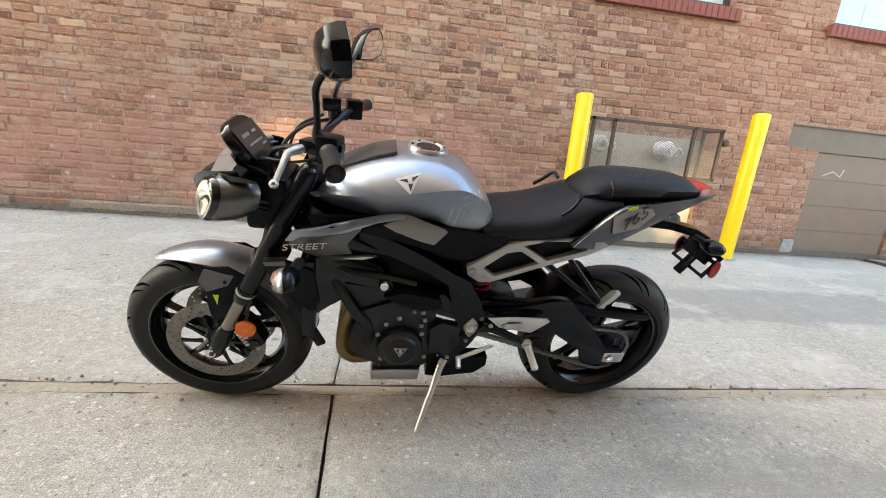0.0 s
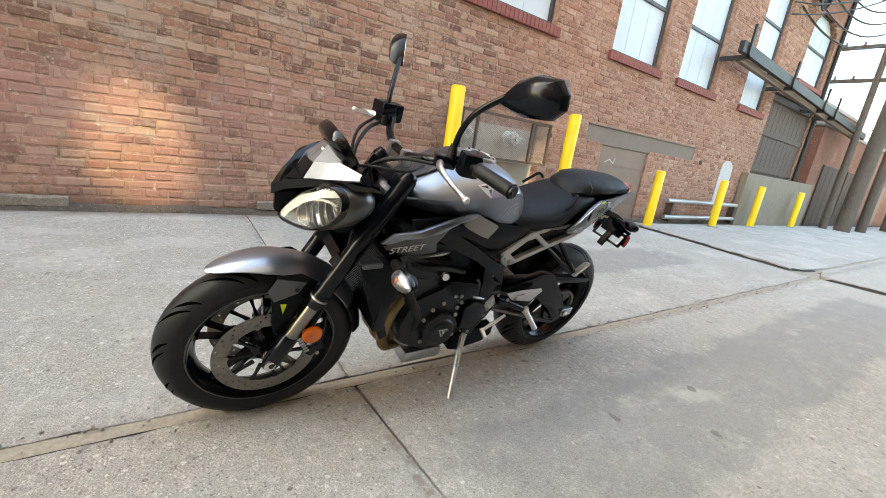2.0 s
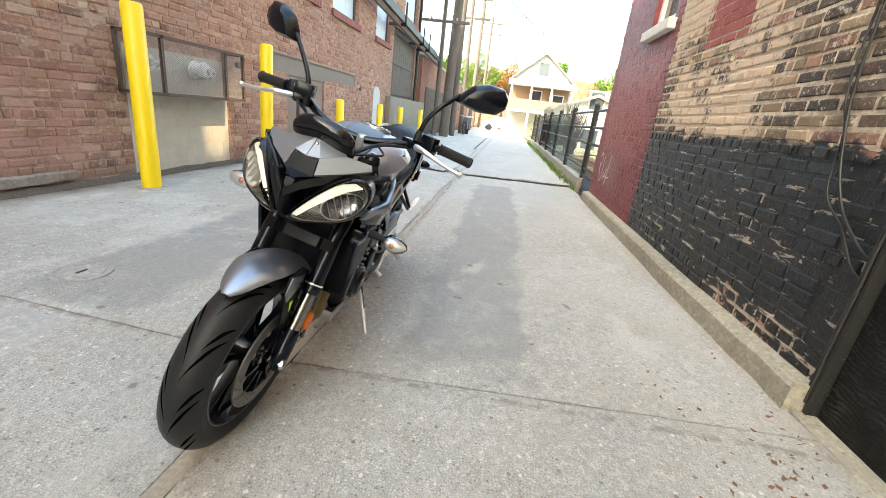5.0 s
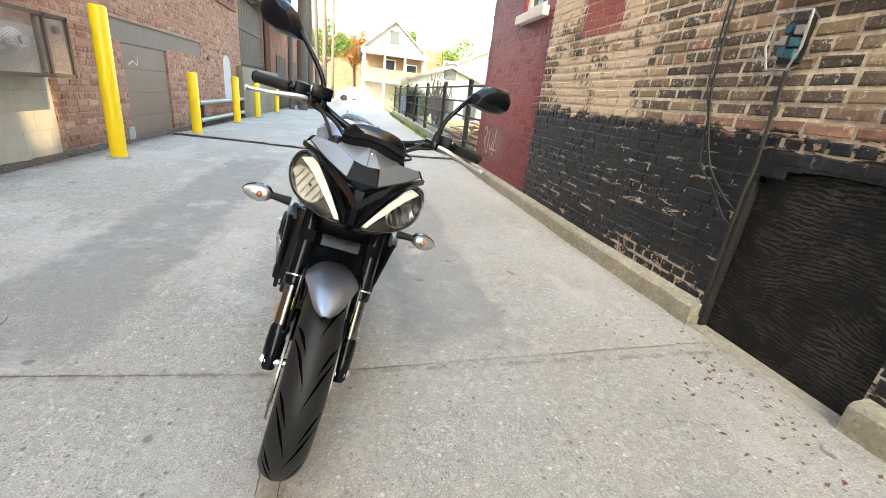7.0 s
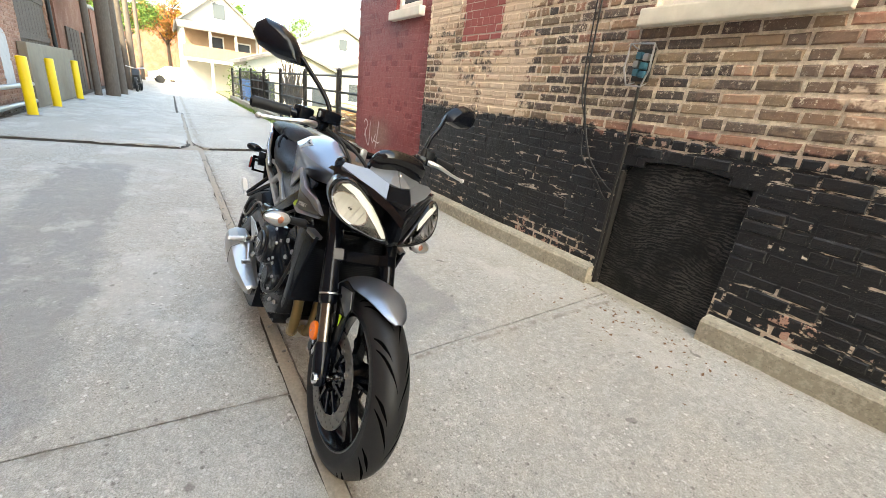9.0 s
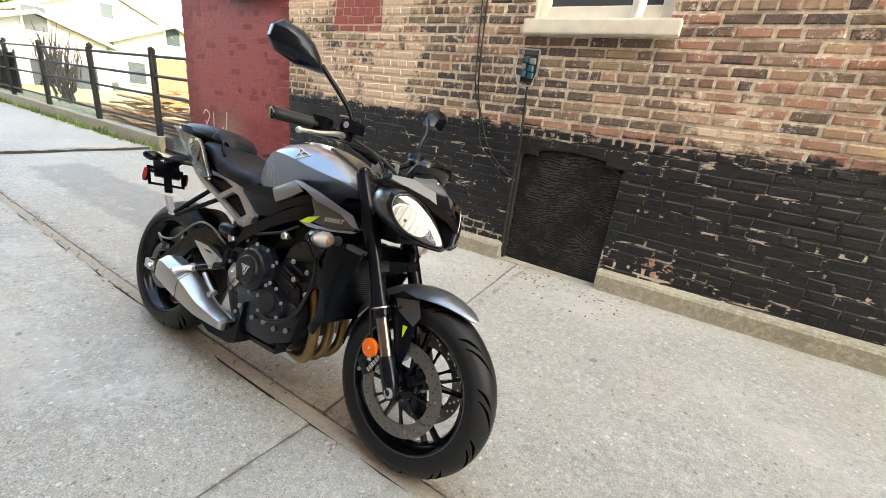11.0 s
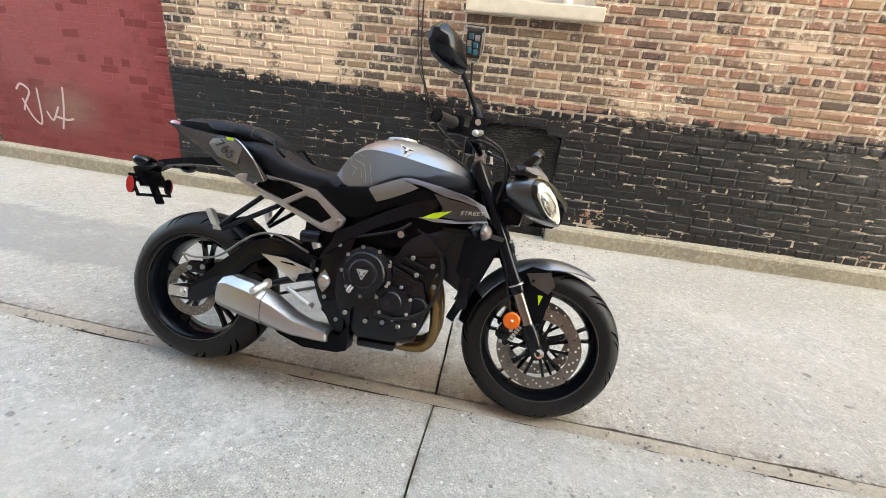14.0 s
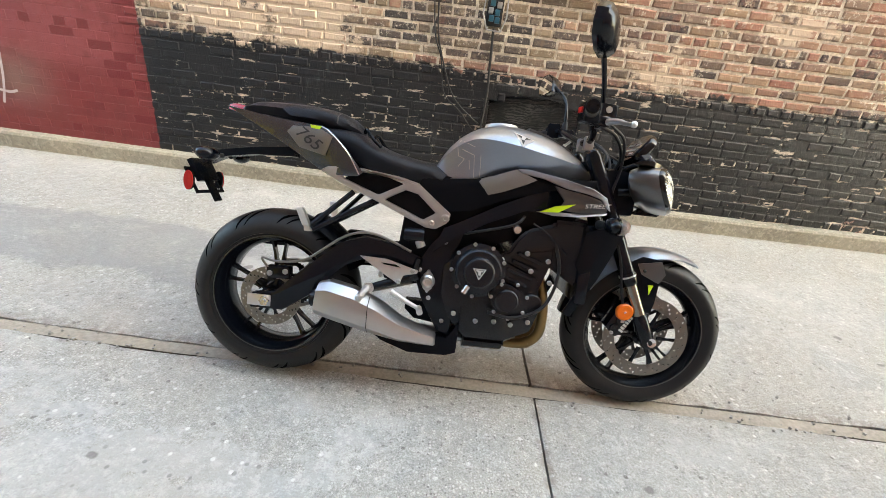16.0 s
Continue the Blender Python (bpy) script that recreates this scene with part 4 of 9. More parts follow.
box(bm, (13.48, WALL_N - 0.055, 3.79), (15.52, WALL_N + 0.12, 3.89), 0.006)
part("window_sill", bm, M_sill, w)

# steel lintel over a bricked and panelled loading opening
bm = bmesh.new()
box(bm, (5.70, WALL_N + 0.012, 1.38), (9.33, WALL_N + 0.2, 1.68), 0.006)
box(bm, (5.70, WALL_N - 0.012, 1.665), (9.33, WALL_N + 0.05, 1.682), 0.002)
tagged(part("lintel", bm, M_lintel), "long grey steel lintel over the closed loading opening", "lintel", kind="structure")
infill = thing("door_1", "brown-painted panel closing the old loading door", "door", kind="structure")
for k in range(4):
    bm = bmesh.new()
    box(bm, (6.175, WALL_N + 0.035, 0.06 + 0.33 * k), (7.625, WALL_N + 0.09, 0.06 + 0.33 * (k + 1) - 0.003), 0.004)
    part("panel", bm, M_door, infill)
bm = bmesh.new()
box(bm, (5.99, WALL_N - 0.02, 0.0), (6.17, WALL_N + 0.06, 0.26), 0.008)
part("corner_guard", bm, M_grey, infill)
bm = bmesh.new()
for p, q in (((6.35, 1.10), (6.50, 1.16)), ((6.50, 1.16), (6.62, 1.10)), ((6.62, 1.10), (6.66, 1.20))):
    tube(bm, [(p[0], WALL_N + 0.034, p[1]), (q[0], WALL_N + 0.034, q[1])], 0.008, 6)
part("chalk_mark", bm, M_spray, infill)

# concrete plinth at the foot of the wall and the dirt strip before it
for x0, x1, z0, h in ((-5.2, -2.78, 0.10, 0.205), (-2.26, -0.62, 0.125, 0.205), (0.79, 2.40, 0.135, 0.218)):
    bm = bmesh.new()
    rp2 = random.Random(int(x0 * 10))
    n = int((x1 - x0) / 0.09)
    rings = []
    for k in range(n + 1):
        x = x0 + (x1 - x0) * k / n
        c = rp2.uniform(0, 0.010) * (rp2.random() < 0.5)
        rings.append([(x, WALL_N + 0.03, z0), (x, WALL_N - 0.035 + c * 0.6, z0 + rp2.uniform(-0.006, 0.006)), (x, WALL_N - 0.038 + c, h - 0.012 - c), (x, WALL_N - 0.026 + c, h - c * 0.5), (x, WALL_N + 0.03, h)])
    skin(bm, rings)
    tagged(part("plinth", bm, M_ledge), "chipped concrete ledge at the foot of the mill wall", "ledge", "plinths", "structure")
bm = bmesh.new()
rows = []
for k in range(161):
    x = -5.0 + 0.105 * k
    g = ground_z(x, 4.4)
    w = 0.012 * noise.noise((x * 3.1, 0, 0)) + 0.008 * noise.noise((x * 11, 2, 0))
    rows.append([bm.verts.new(p) for p in ((x, 4.425 + w, g - 0.012), (x, 4.452 + w * 0.5, g + 0.010 + w), (x, 4.485, g + 0.040 + 1.5 * w), (x, 4.515, g + 0.055 + w))])
for a, b in zip(rows, rows[1:]):
    for q in range(3):
        bm.faces.new((a[q], b[q], b[q + 1], a[q + 1]))
tagged(part("dirt_bank", bm, plain("dark_wall_dirt", (0.088, 0.072, 0.058), 0.95, 0, 0.55, 55, 0.9)), "dark dirt washed up along the foot of the mill wall", "dirt", kind="structure")

# the old opening below the cage, closed with painted blocks
M_block = plain("cream_painted_block", (0.42, 0.37, 0.295), 0.8, 0, 0.22, 7, 0.5)
infill2 = thing("block_infill", "stained cream blocks closing an old opening in the mill wall", "wall", kind="structure")
for i in range(7):
    for k in range(5):
        xa, xb = max(3.05, 3.05 + 0.40 * (k - 0.5 * (i % 2))), min(4.57, 3.05 + 0.40 * (k + 1 - 0.5 * (i % 2)))
        if xb - xa > 0.05:
            bm = bmesh.new()
            box(bm, (xa + 0.0008, WALL_N + 0.001, -0.03 + 0.2 * i + 0.0008), (xb - 0.0008, WALL_N + 0.06, -0.03 + 0.2 * i + 0.1992), 0.0012)
            part("block", bm, M_block, infill2)

# dirt, grit and dead leaves along the foot of the wall
bm = bmesh.new()
rg = random.Random(31)
for k in range(900):
    x = rg.uniform(-4.5, 12.0)
    y = 4.485 - 0.075 * rg.random()
    s = rg.uniform(0.004, 0.016)
    bmesh.ops.create_cube(bm, size=s, matrix=Matrix.Translation((x, y, ground_z(x, y) + 0.55 * (y - 4.425) + s * 0.3)) @ Euler((rg.random() * 3, rg.random() * 3, rg.random() * 3)).to_matrix().to_4x4() @ Matrix.Diagonal((1, 1.4, 0.6, 1)))
tagged(part("grit", bm, plain("brown_grit", (0.15, 0.12, 0.09), 0.95, 0, 0.5, 90)), "loose grit and crumbs of concrete along the wall foot", "grit", kind="stuff")

# valve cage
cage = thing("meter_cage", "rusty expanded-metal cage on the wall over two pipe heads", "cage")
CX0, CX1, CZ0, CZ1, CY0, CY1 = 2.98, 4.52, 0.93, 1.47, 4.22, 4.485
bm = bmesh.new()
for p, q in [((CX0, CY0, CZ0), (CX1, CY0, CZ0)), ((CX0, CY0, CZ1), (CX1, CY0, CZ1)), ((CX0, CY0, CZ0), (CX0, CY0, CZ1)), ((CX1, CY0, CZ0), (CX1, CY0, CZ1)), ((CX0, CY1, CZ0), (CX0, CY1, CZ1)), ((CX1, CY1, CZ0), (CX1, CY1, CZ1)),
             ((CX0, CY0, CZ0), (CX0, CY1, CZ0)), ((CX0, CY0, CZ1), (CX0, CY1, CZ1)), ((CX1, CY0, CZ0), (CX1, CY1, CZ0)), ((CX1, CY0, CZ1), (CX1, CY1, CZ1)), ((3.22, CY0, CZ0), (3.22, CY0, CZ1)), ((4.18, CY0, CZ0), (4.18, CY0, CZ1))]:
    box(bm, [min(a, b) - 0.016 for a, b in zip(p, q)], [max(a, b) + 0.016 for a, b in zip(p, q)])
part("cage_frame", bm, M_rust, cage)
def mesh_panel(origin, u, v, lu, lv, pu=0.042, pv=0.020, r=0.0018):
    bm = bmesh.new()
    o, u, v = Vector(origin), Vector(u), Vector(v)
    w = u.cross(v).normalized() * r
    def strip(a, b):
        d = (b - a).normalized().cross(w).normalized() * r
        bm.faces.new([bm.verts.new(p) for p in (a - d - w, b - d - w, b + d + w, a + d + w)])
    for s in (1, -1):
        k = -int(lv / pv) - 1
        while k * pu < lu + lv / pv * pu:
            a0, a1 = k * pu, k * pu + s * lv / pv * pu
            t0, t1 = 0.0, 1.0
            d = a1 - a0
            ta, tb = sorted(((0 - a0) / d, (lu - a0) / d))
            t0, t1 = max(t0, ta), min(t1, tb)
            if t1 > t0:
                strip(o + u * (a0 + d * t0) + v * (lv * t0), o + u * (a0 + d * t1) + v * (lv * t1))
            k += 1
            if k > 400:
                break
    return bm
M_mesh = plain("dull_expanded_metal", (0.27, 0.235, 0.20), 0.55, 0.3, 0.3, 40)
part("mesh_front", mesh_panel((CX0, CY0, CZ0), (1, 0, 0), (0, 0, 1), CX1 - CX0, CZ1 - CZ0, 0.046, 0.023, 0.0013), M_mesh, cage)
part("mesh_side", mesh_panel((CX0, CY0, CZ0), (0, 1, 0), (0, 0, 1), CY1 - CY0, CZ1 - CZ0, 0.046, 0.023, 0.0013), M_mesh, cage)
part("mesh_side", mesh_panel((CX1, CY0, CZ0), (0, 1, 0), (0, 0, 1), CY1 - CY0, CZ1 - CZ0, 0.046, 0.023, 0.0013), M_mesh, cage)
bm = bmesh.new()
box(bm, (CX0, CY0 + 0.02, CZ0 - 0.004), (CX1, CY1, CZ0 + 0.004))
part("cage_floor", bm, M_rust, cage)
M_cap = plain("white_painted_iron", (0.60, 0.58, 0.54), 0.5, 0, 0.2, 20, 0.2)
for x in (3.17, 4.00):
    hyd = thing("fire_hydrant_outlet", "white-painted hose connection inside the wall cage", "hydrant", "hose connections")
    hyd.location = (x, WALL_N - 0.002, 1.22)
    bm = bmesh.new()
    lathe(bm, [(0.0, 0.0), (0.10, 0.0), (0.10, -0.02), (0.065, -0.03), (0.065, -0.09), (0.09, -0.10), (0.10, -0.13), (0.08, -0.17), (0.0, -0.19)], 28, 'Y')
    part("flange", bm, M_cap, hyd, smooth=True)
    bm = bmesh.new()
    lathe(bm, [(0.0, -0.19), (0.035, -0.19), (0.035, -0.215), (0.0, -0.215)], 12, 'Y')
    part("nut", bm, M_steel, hyd)
    bm = bmesh.new()
    tube(bm, curve_pts([(0.09, -0.12, 0.0), (0.16, -0.13, 0.02), (0.19, -0.12, -0.03), (0.15, -0.10, -0.06)], 12), 0.016, 8)
    part("side_outlet", bm, M_cap, hyd, smooth=True)
bm = bmesh.new()
lathe(bm, [(0.0, 0.01), (0.04, 0.01), (0.04, -0.03), (0.025, -0.04), (0.0, -0.04)], 16, 'Y', (4.82, WALL_N - 0.005, 1.37))
tagged(part("tie_plate", bm, M_rust), "rusty star-shaped wall tie on the brick", "wall tie")
bm = bmesh.new()
lathe(bm, [(0.0, 0.01), (0.05, 0.01), (0.05, -0.02), (0.0, -0.03)], 5, 'Y', (9.72, WALL_N - 0.005, 1.40))
tagged(part("tie_plate", bm, M_rust), "rusty star-shaped wall tie on the brick", "wall tie")

# bollards
def bollard(h, r):
    b = thing("bollard", "yellow plastic-sleeved steel bollard set in the alley edge", "bollard", "yellow bollards")
    bm = bmesh.new()
    lathe(bm, [(r, -0.03), (r, h - 0.02), (r - 0.008, h - 0.006), (r - 0.02, h), (0.0, h + 0.004)], 32, 'Z')
    part("sleeve", bm, M_yellow, b, smooth=True)
    bm = bmesh.new()
    lathe(bm, [(r + 0.05, -0.02), (r + 0.045, 0.012), (r + 0.002, 0.02)], 24, 'Z')
    part("footing", bm, M_grey, b, smooth=True)
    return b
tall = bollard(1.62, 0.083)
tall.location = (2.76, 4.06, 0.05)
copy_thing(tall, pose(4.78, 4.06, 0.05, 0.6, -0.5, 40))
low = bollard(1.04, 0.080)
low.location = (7.45, 4.08, 0.055)
for x, y in ((10.2, 4.10), (12.4, 4.10), (15.5, 4.10)):
    copy_thing(low, pose(x, y, ground_z(x, y) + 0.0, 0, 0, x * 40))

# pipe rails between the bollards and the dock
rail = thing("pipe_rail", "grey pipe guard rail fixed low along the mill wall", "rail")
for z in (0.50, 0.16):
    bm = bmesh.new()
    tube(bm, [(8.5, 4.36, z + 0.04), (11.9, 4.36, z + 0.04)], 0.045, 12)
    part("pipe", bm, M_steel, rail, smooth=True)
for x in (8.8, 11.9):
    bm = bmesh.new()
    box(bm, (x - 0.04, 4.36, 0.10), (x + 0.04, WALL_N + 0.01, 0.55))
    part("bracket", bm, M_rust, rail)
bm = bmesh.new()
pts = [(10.8, 0.55), (11.4, 0.55), (11.4, 1.36)] + [(11.1 + 0.30 * math.cos(a), 1.36 + 0.2 * math.sin(a)) for a in [math.pi * k / 10 for k in range(1, 10)]] + [(10.8, 1.36)]
plate(bm, pts, WALL_N - 0.006, WALL_N + 0.01)
tagged(part("plaster_patch", bm, plain("pale_render", (0.50, 0.46, 0.43), 0.9, 0, 0.2, 8, 0.3)), "pale arched patch of render on the brick", "wall patch", kind="structure")
bm = bmesh.new()
tube(bm, [(15.68, WALL_N - 0.05, -0.1), (15.68, WALL_N - 0.05, 6.4)], 0.05, 12)
tagged(part("downpipe", bm, M_iron, None, smooth=True), "dark iron downpipe running up the mill wall", "downpipe")

# loading dock with plank doors, low concrete front and a steel canopy beam
dock = thing("door_2", "tall dark plank doors of the loading dock", "door", kind="structure")
for k in range(10):
    bm = bmesh.new()
    x = DOCK[0] + 0.31 * k
    box(bm, (x, WALL_N + 0.06, 1.15), (x + 0.302, WALL_N + 0.12, DOCK[2]), 0.01)
    part("plank", bm, M_darkdoor, dock)
for z in (1.45, 2.35, 3.2):
    bm = bmesh.new()
    box(bm, (DOCK[0] + 0.02, WALL_N + 0.03, z), (DOCK[1] - 0.02, WALL_N + 0.06, z + 0.14), 0.006)
    part("ledge_board", bm, M_darkdoor, dock)
bm = bmesh.new()
box(bm, (DOCK[0] + 0.002, WALL_N + 0.122, -0.3), (DOCK[1] - 0.002, WALL_N + 0.4, DOCK[2]))
part("backing", bm, M_darkdoor, dock)
bm = bmesh.new()
box(bm, (12.0, WALL_N - 0.16, -0.4), (17.3, WALL_N - 0.004, 1.37), 0.02)
box(bm, (MILL_X + 0.01, WALL_N - 0.02, -0.4), (17.3, 8.0, 1.36))
tagged(part("dock_front", bm, M_panel), "stained pale concrete front of the loading dock", "dock", kind="structure")
beam = thing("canopy_beam", "black steel canopy beam on brackets over the dock", "beam")
for y, x0, x1, z, h, m in ((4.04, 9.1, 19.6, 3.57, 0.20, M_iron), (4.16, 9.4, 19.4, 3.42, 0.10, M_lintel)):
    bm = bmesh.new()
    box(bm, (0, 0, -h / 2), (x1 - x0, 0.09, h / 2), 0.008, Matrix.Translation((x0, y, z)) @ Matrix.Rotation(0.037, 4, 'Y'))
    part("channel", bm, m, beam)
for x in (9.3, 11.9, 14.5, 15.6):
    bm = bmesh.new()
    z = 3.55 - 0.037 * (x - 9.1)
    box(bm, (x, 4.0, z - 0.16), (x + 0.07, WALL_N + 0.02, z - 0.08), 0.004)
    box(bm, (x, 4.0, z - 0.16), (x + 0.07, 4.04, z + 0.45), 0.004)
    part("bracket", bm, M_iron, beam)

# ---- beyond the dock: sheds, poles, fence, house, trees ----
shed = thing("brick_garage", "low orange brick garage with plank doors by the dock", "garage")
bm = bmesh.new()
box(bm, (17.5, 4.62, -0.5), (25.07, 5.42, 3.25))
part("wall", bm, M_mill, shed)
bm = bmesh.new()
box(bm, (17.4, 4.55, 3.25), (25.2, 5.45, 3.36), 0.03)
part("coping", bm, M_grey, shed)
for x0 in (18.6, 21.8):
    for k in range(8):
        bm = bmesh.new()
        box(bm, (x0 + 0.31 * k, 4.57 + 0.006 * (k % 2), -0.4), (x0 + 0.31 * k + 0.30, 4.615, 2.1), 0.004)
        part("door_plank", bm, M_darkdoor, shed)
garage = thing("brick_garage", "buff brick garage further along the alley", "garage")
bm = bmesh.new()
box(bm, (16.6, 5.5, -0.5), (25.0, 10, 4.3))
part("wall", bm, M_mill, garage)
bm = bmesh.new()
box(bm, (16.5, 5.42, 4.3), (25.1, 10.1, 4.42), 0.02)
part("coping", bm, M_grey, garage)
for x0, x1, h in ((25.3, 32.0, 3.3), (32.1, 37.0, 3.1), (37.1, 44.0, 2.85)):
    low_garage = thing("brick_garage", "low buff brick garage further along the alley", "garage")
    bm = bmesh.new()
    box(bm, (x0, 4.6, -0.6), (x1, 10, h))
    part("wall", bm, M_mill, low_garage)
    bm = bmesh.new()
    box(bm, (x0 - 0.05, 4.54, h), (x1 + 0.05, 10.1, h + 0.12), 0.02)
    part("coping", bm, M_grey, low_garage)
    bm = bmesh.new()
    box(bm, (x0 + 1.2, 4.56, -0.6), (x0 + 4.0, 4.605, 1.9), 0.01)
    part("garage_door", bm, M_door, low_garage)

def utility_pole(x, y, h, r, lean=0.0):
    p = thing("utility_pole", "tall weathered timber utility pole by the mill", "utility pole", "utility poles")
    p.location = (x, y, ground_z(x, y) - 0.05)
    bm = bmesh.new()
    tube(bm, [(0, 0, 0), (0, lean * 0.5, h * 0.5), (0, lean, h)], [r, r * 0.88, r * 0.72], 14)
    part("post", bm, M_pole, p, smooth=True)
    for z in (h - 0.7, h - 1.7):
        bm = bmesh.new()
        box(bm, (-0.06, lean - 1.1, z), (0.06, lean + 1.1, z + 0.11), 0.01)
        part("crossarm", bm, M_pole, p)
        for k in (-1.0, -0.55, 0.55, 1.0):
            bm = bmesh.new()
            lathe(bm, [(0.0, 0.0), (0.035, 0.0), (0.05, 0.05), (0.03, 0.07), (0.045, 0.1), (0.0, 0.13)], 10, 'Z', (0, lean + k, z + 0.11))
            part("insulator", bm, M_grey, p, smooth=True)
    return p
POLES = [(18.9, 3.62, 10.5, 0.22, -0.1), (18.3, 3.98, 6.4, 0.11, 0.05), (20.6, 3.45, 8.2, 0.15, 0.1), (22.6, 3.75, 9.4, 0.13, 0.0), (25.0, 3.5, 8.0, 0.12, 0.15), (33.0, 3.7, 11.0, 0.16, 0.0), (46.0, 3.8, 11.0, 0.16, 0.0)]
for q in POLES:
    utility_pole(*q)
bm = bmesh.new()
lathe(bm, [(0.0, 0.0), (0.24, 0.0), (0.26, 0.1), (0.26, 0.75), (0.22, 0.85), (0.0, 0.88)], 20, 'Z', (22.6, 3.3, 7.0))
box(bm, (22.5, 3.3, 7.3), (22.7, 3.75, 7.5))
tagged(part("transformer", bm, M_steel, None, smooth=True), "grey transformer can hung on a utility pole", "transformer")
def span(a, b, sag, r=0.018):
    bm = bmesh.new()
    a, b = Vector(a), Vector(b)
    tube(bm, [a.lerp(b, t) - Vector((0, 0, sag * 4 * t * (1 - t))) for t in [k / 16 for k in range(17)]], r, 5)
    tagged(part("overhead_wire", bm, M_cable), "black overhead wire slung between the poles", "wire", "overhead wires")
for k, dy in enumerate((-1.0, -0.55, 0.55, 1.0)):
    span((18.9, 3.45 + dy, 9.9), (33.0, 3.7 + dy, 10.4), 0.5)
    span((33.0, 3.7 + dy, 10.4), (46.0, 3.8 + dy, 10.4), 0.5)
    span((18.9, 3.45 + dy, 8.9), (11.8, 4.42, 4.9 + 0.25 * k), 0.7)
span((18.9, 3.5, 8.0), (13.6, 4.42, 6.2), 0.6)
for k in range(5):
    span((18.9, 3.5, 6.6 + 0.45 * k), (12.3 + 0.2 * k, 4.44, 5.2 + 0.5 * k), 0.9 + 0.15 * k, 0.022)
span((18.9, 3.4, 7.2), (22.6, 3.75, 7.6), 0.5, 0.022)
span((22.6, 3.6, 8.4), (37.2, -1.6, 6.0), 0.9, 0.02)
span((18.9, 3.3, 7.6), (28.0, -4.5, 5.0), 0.8)
bm = bmesh.new()
for k in range(9):
    tube(bm, curve_pts([(12.9 + 0.1 * math.sin(k), 4.36, 6.2 - 0.1 * k), (13.2 + 0.05 * k, 4.2, 5.7), (13.1, 4.3, 5.3 + 0.04 * k), (12.8, 4.38, 5.8)], 12), 0.016, 5)
tagged(part("wire_bundle", bm, M_cable), "tangle of black service wires on the building corner", "wires")

# motorbikes parked far up the alley
def far_bike(x, y):
    b = thing("parked_motorcycle", "dark motorcycle parked far up the alley by the poles", "motorcycle", "parked motorcycles")
    b.location = (x, y, ground_z(x, y) + 0.02)
    for dx in (0, 1.3):
        bm = bmesh.new()
        lathe(bm, [(0.22, -0.05), (0.30, -0.05), (0.31, 0), (0.30, 0.05), (0.22, 0.05)], 20, 'Y', (dx, 0, 0.3), True)
        part("wheel", bm, M_cable, b)
    bm = bmesh.new()
    skin(bm, [[(0.2, -0.15, 0.4), (0.2, 0.15, 0.4), (0.2, 0.12, 0.7), (0.2, -0.12, 0.7)], [(0.7, -0.18, 0.3), (0.7, 0.18, 0.3), (0.7, 0.14, 0.95), (0.7, -0.14, 0.95)], [(1.15, -0.1, 0.5), (1.15, 0.1, 0.5), (1.15, 0.06, 0.8), (1.15, -0.06, 0.8)]])
    part("body", bm, M_iron, b)
    bm = bmesh.new()
    tube(bm, [(0.35, -0.35, 1.05), (0.25, 0, 0.98), (0.35, 0.35, 1.05)], 0.02, 8)
    part("handlebar", bm, M_steel, b)
    return b
fb0 = far_bike(23.6, 3.15)
copy_thing(fb0, pose(25.3, 3.1, ground_z(25, 3), 0, 0, 14))

# lot beside the oxblood corner: low kerb wall, chain-link fence on posts, heap of timber
fence_kerb = bmesh.new()
box(fence_kerb, (6.98, -0.92, -0.4), (24.0, -0.70, 0.24), 0.012)
tagged(part("lot_kerb", fence_kerb, M_kerb), "low mossy concrete wall carrying the lot fence", "kerb wall", kind="structure")
fence = thing("chain_link_fence", "dark chain-link fence with iron posts round the lot", "fence")
for k, x in enumerate((7.15, 9.5, 12.2, 14.7, 17.4, 20.4, 23.4)):
    bm = bmesh.new()
    tube(bm, [(x, -0.80, 0.0), (x, -0.80 + 0.02 * (k % 2), 1.48)], 0.05, 10)
    bmesh.ops.create_icosphere(bm, subdivisions=1, radius=0.06, matrix=Matrix.Translation((x, -0.80, 1.5)))
    part("post", bm, M_iron, fence, smooth=True)
for z in (1.42, 1.14, 0.86, 0.42):
    bm = bmesh.new()
    tube(bm, [(6.1, -0.80, z), (23.4, -0.80, z)], 0.022, 8)
    part("rail", bm, M_iron, fence)
part("mesh", mesh_panel((6.05, -0.80, 0.26), (1, 0, 0), (0, 0, 1), 9.0, 1.16, 0.055, 0.055, 0.0019), M_iron, fence)
part("mesh", mesh_panel((15.05, -0.80, 0.26), (1, 0, 0), (0, 0, 1), 8.3, 1.16, 0.11, 0.11, 0.0024), M_rust, fence)
bm = bmesh.new()
rp = random.Random(4)
for k in range(280):
    x, y = rp.uniform(6.6, 11.5), rp.uniform(-4.4, -1.5)
    a, l = rp.uniform(-0.5, 0.5) + 0.15, rp.uniform(1.0, 2.6)
    z = 0.05 + 0.95 * max(0, 1 - abs(y + 2.9) / 1.7) * rp.random() ** 0.7 * (0.5 + 0.5 * math.sin(x * 1.3) ** 2)
    box(bm, (-l / 2, -0.05, -0.015), (l / 2, 0.05, 0.015), 0, Matrix.Translation((x, y, z)) @ Euler((rp.uniform(-.3, .3), rp.uniform(-.15, .15), a)).to_matrix().to_4x4())
tagged(part("timber_heap", bm, wood_board("raw_timber", (0.30, 0.17, 0.075), (0.46, 0.30, 0.15), 0.8, (0.6, 6, 6))), "heap of loose bleached boards lying in the lot", "timber heap", kind="stuff")
bm = bmesh.new()
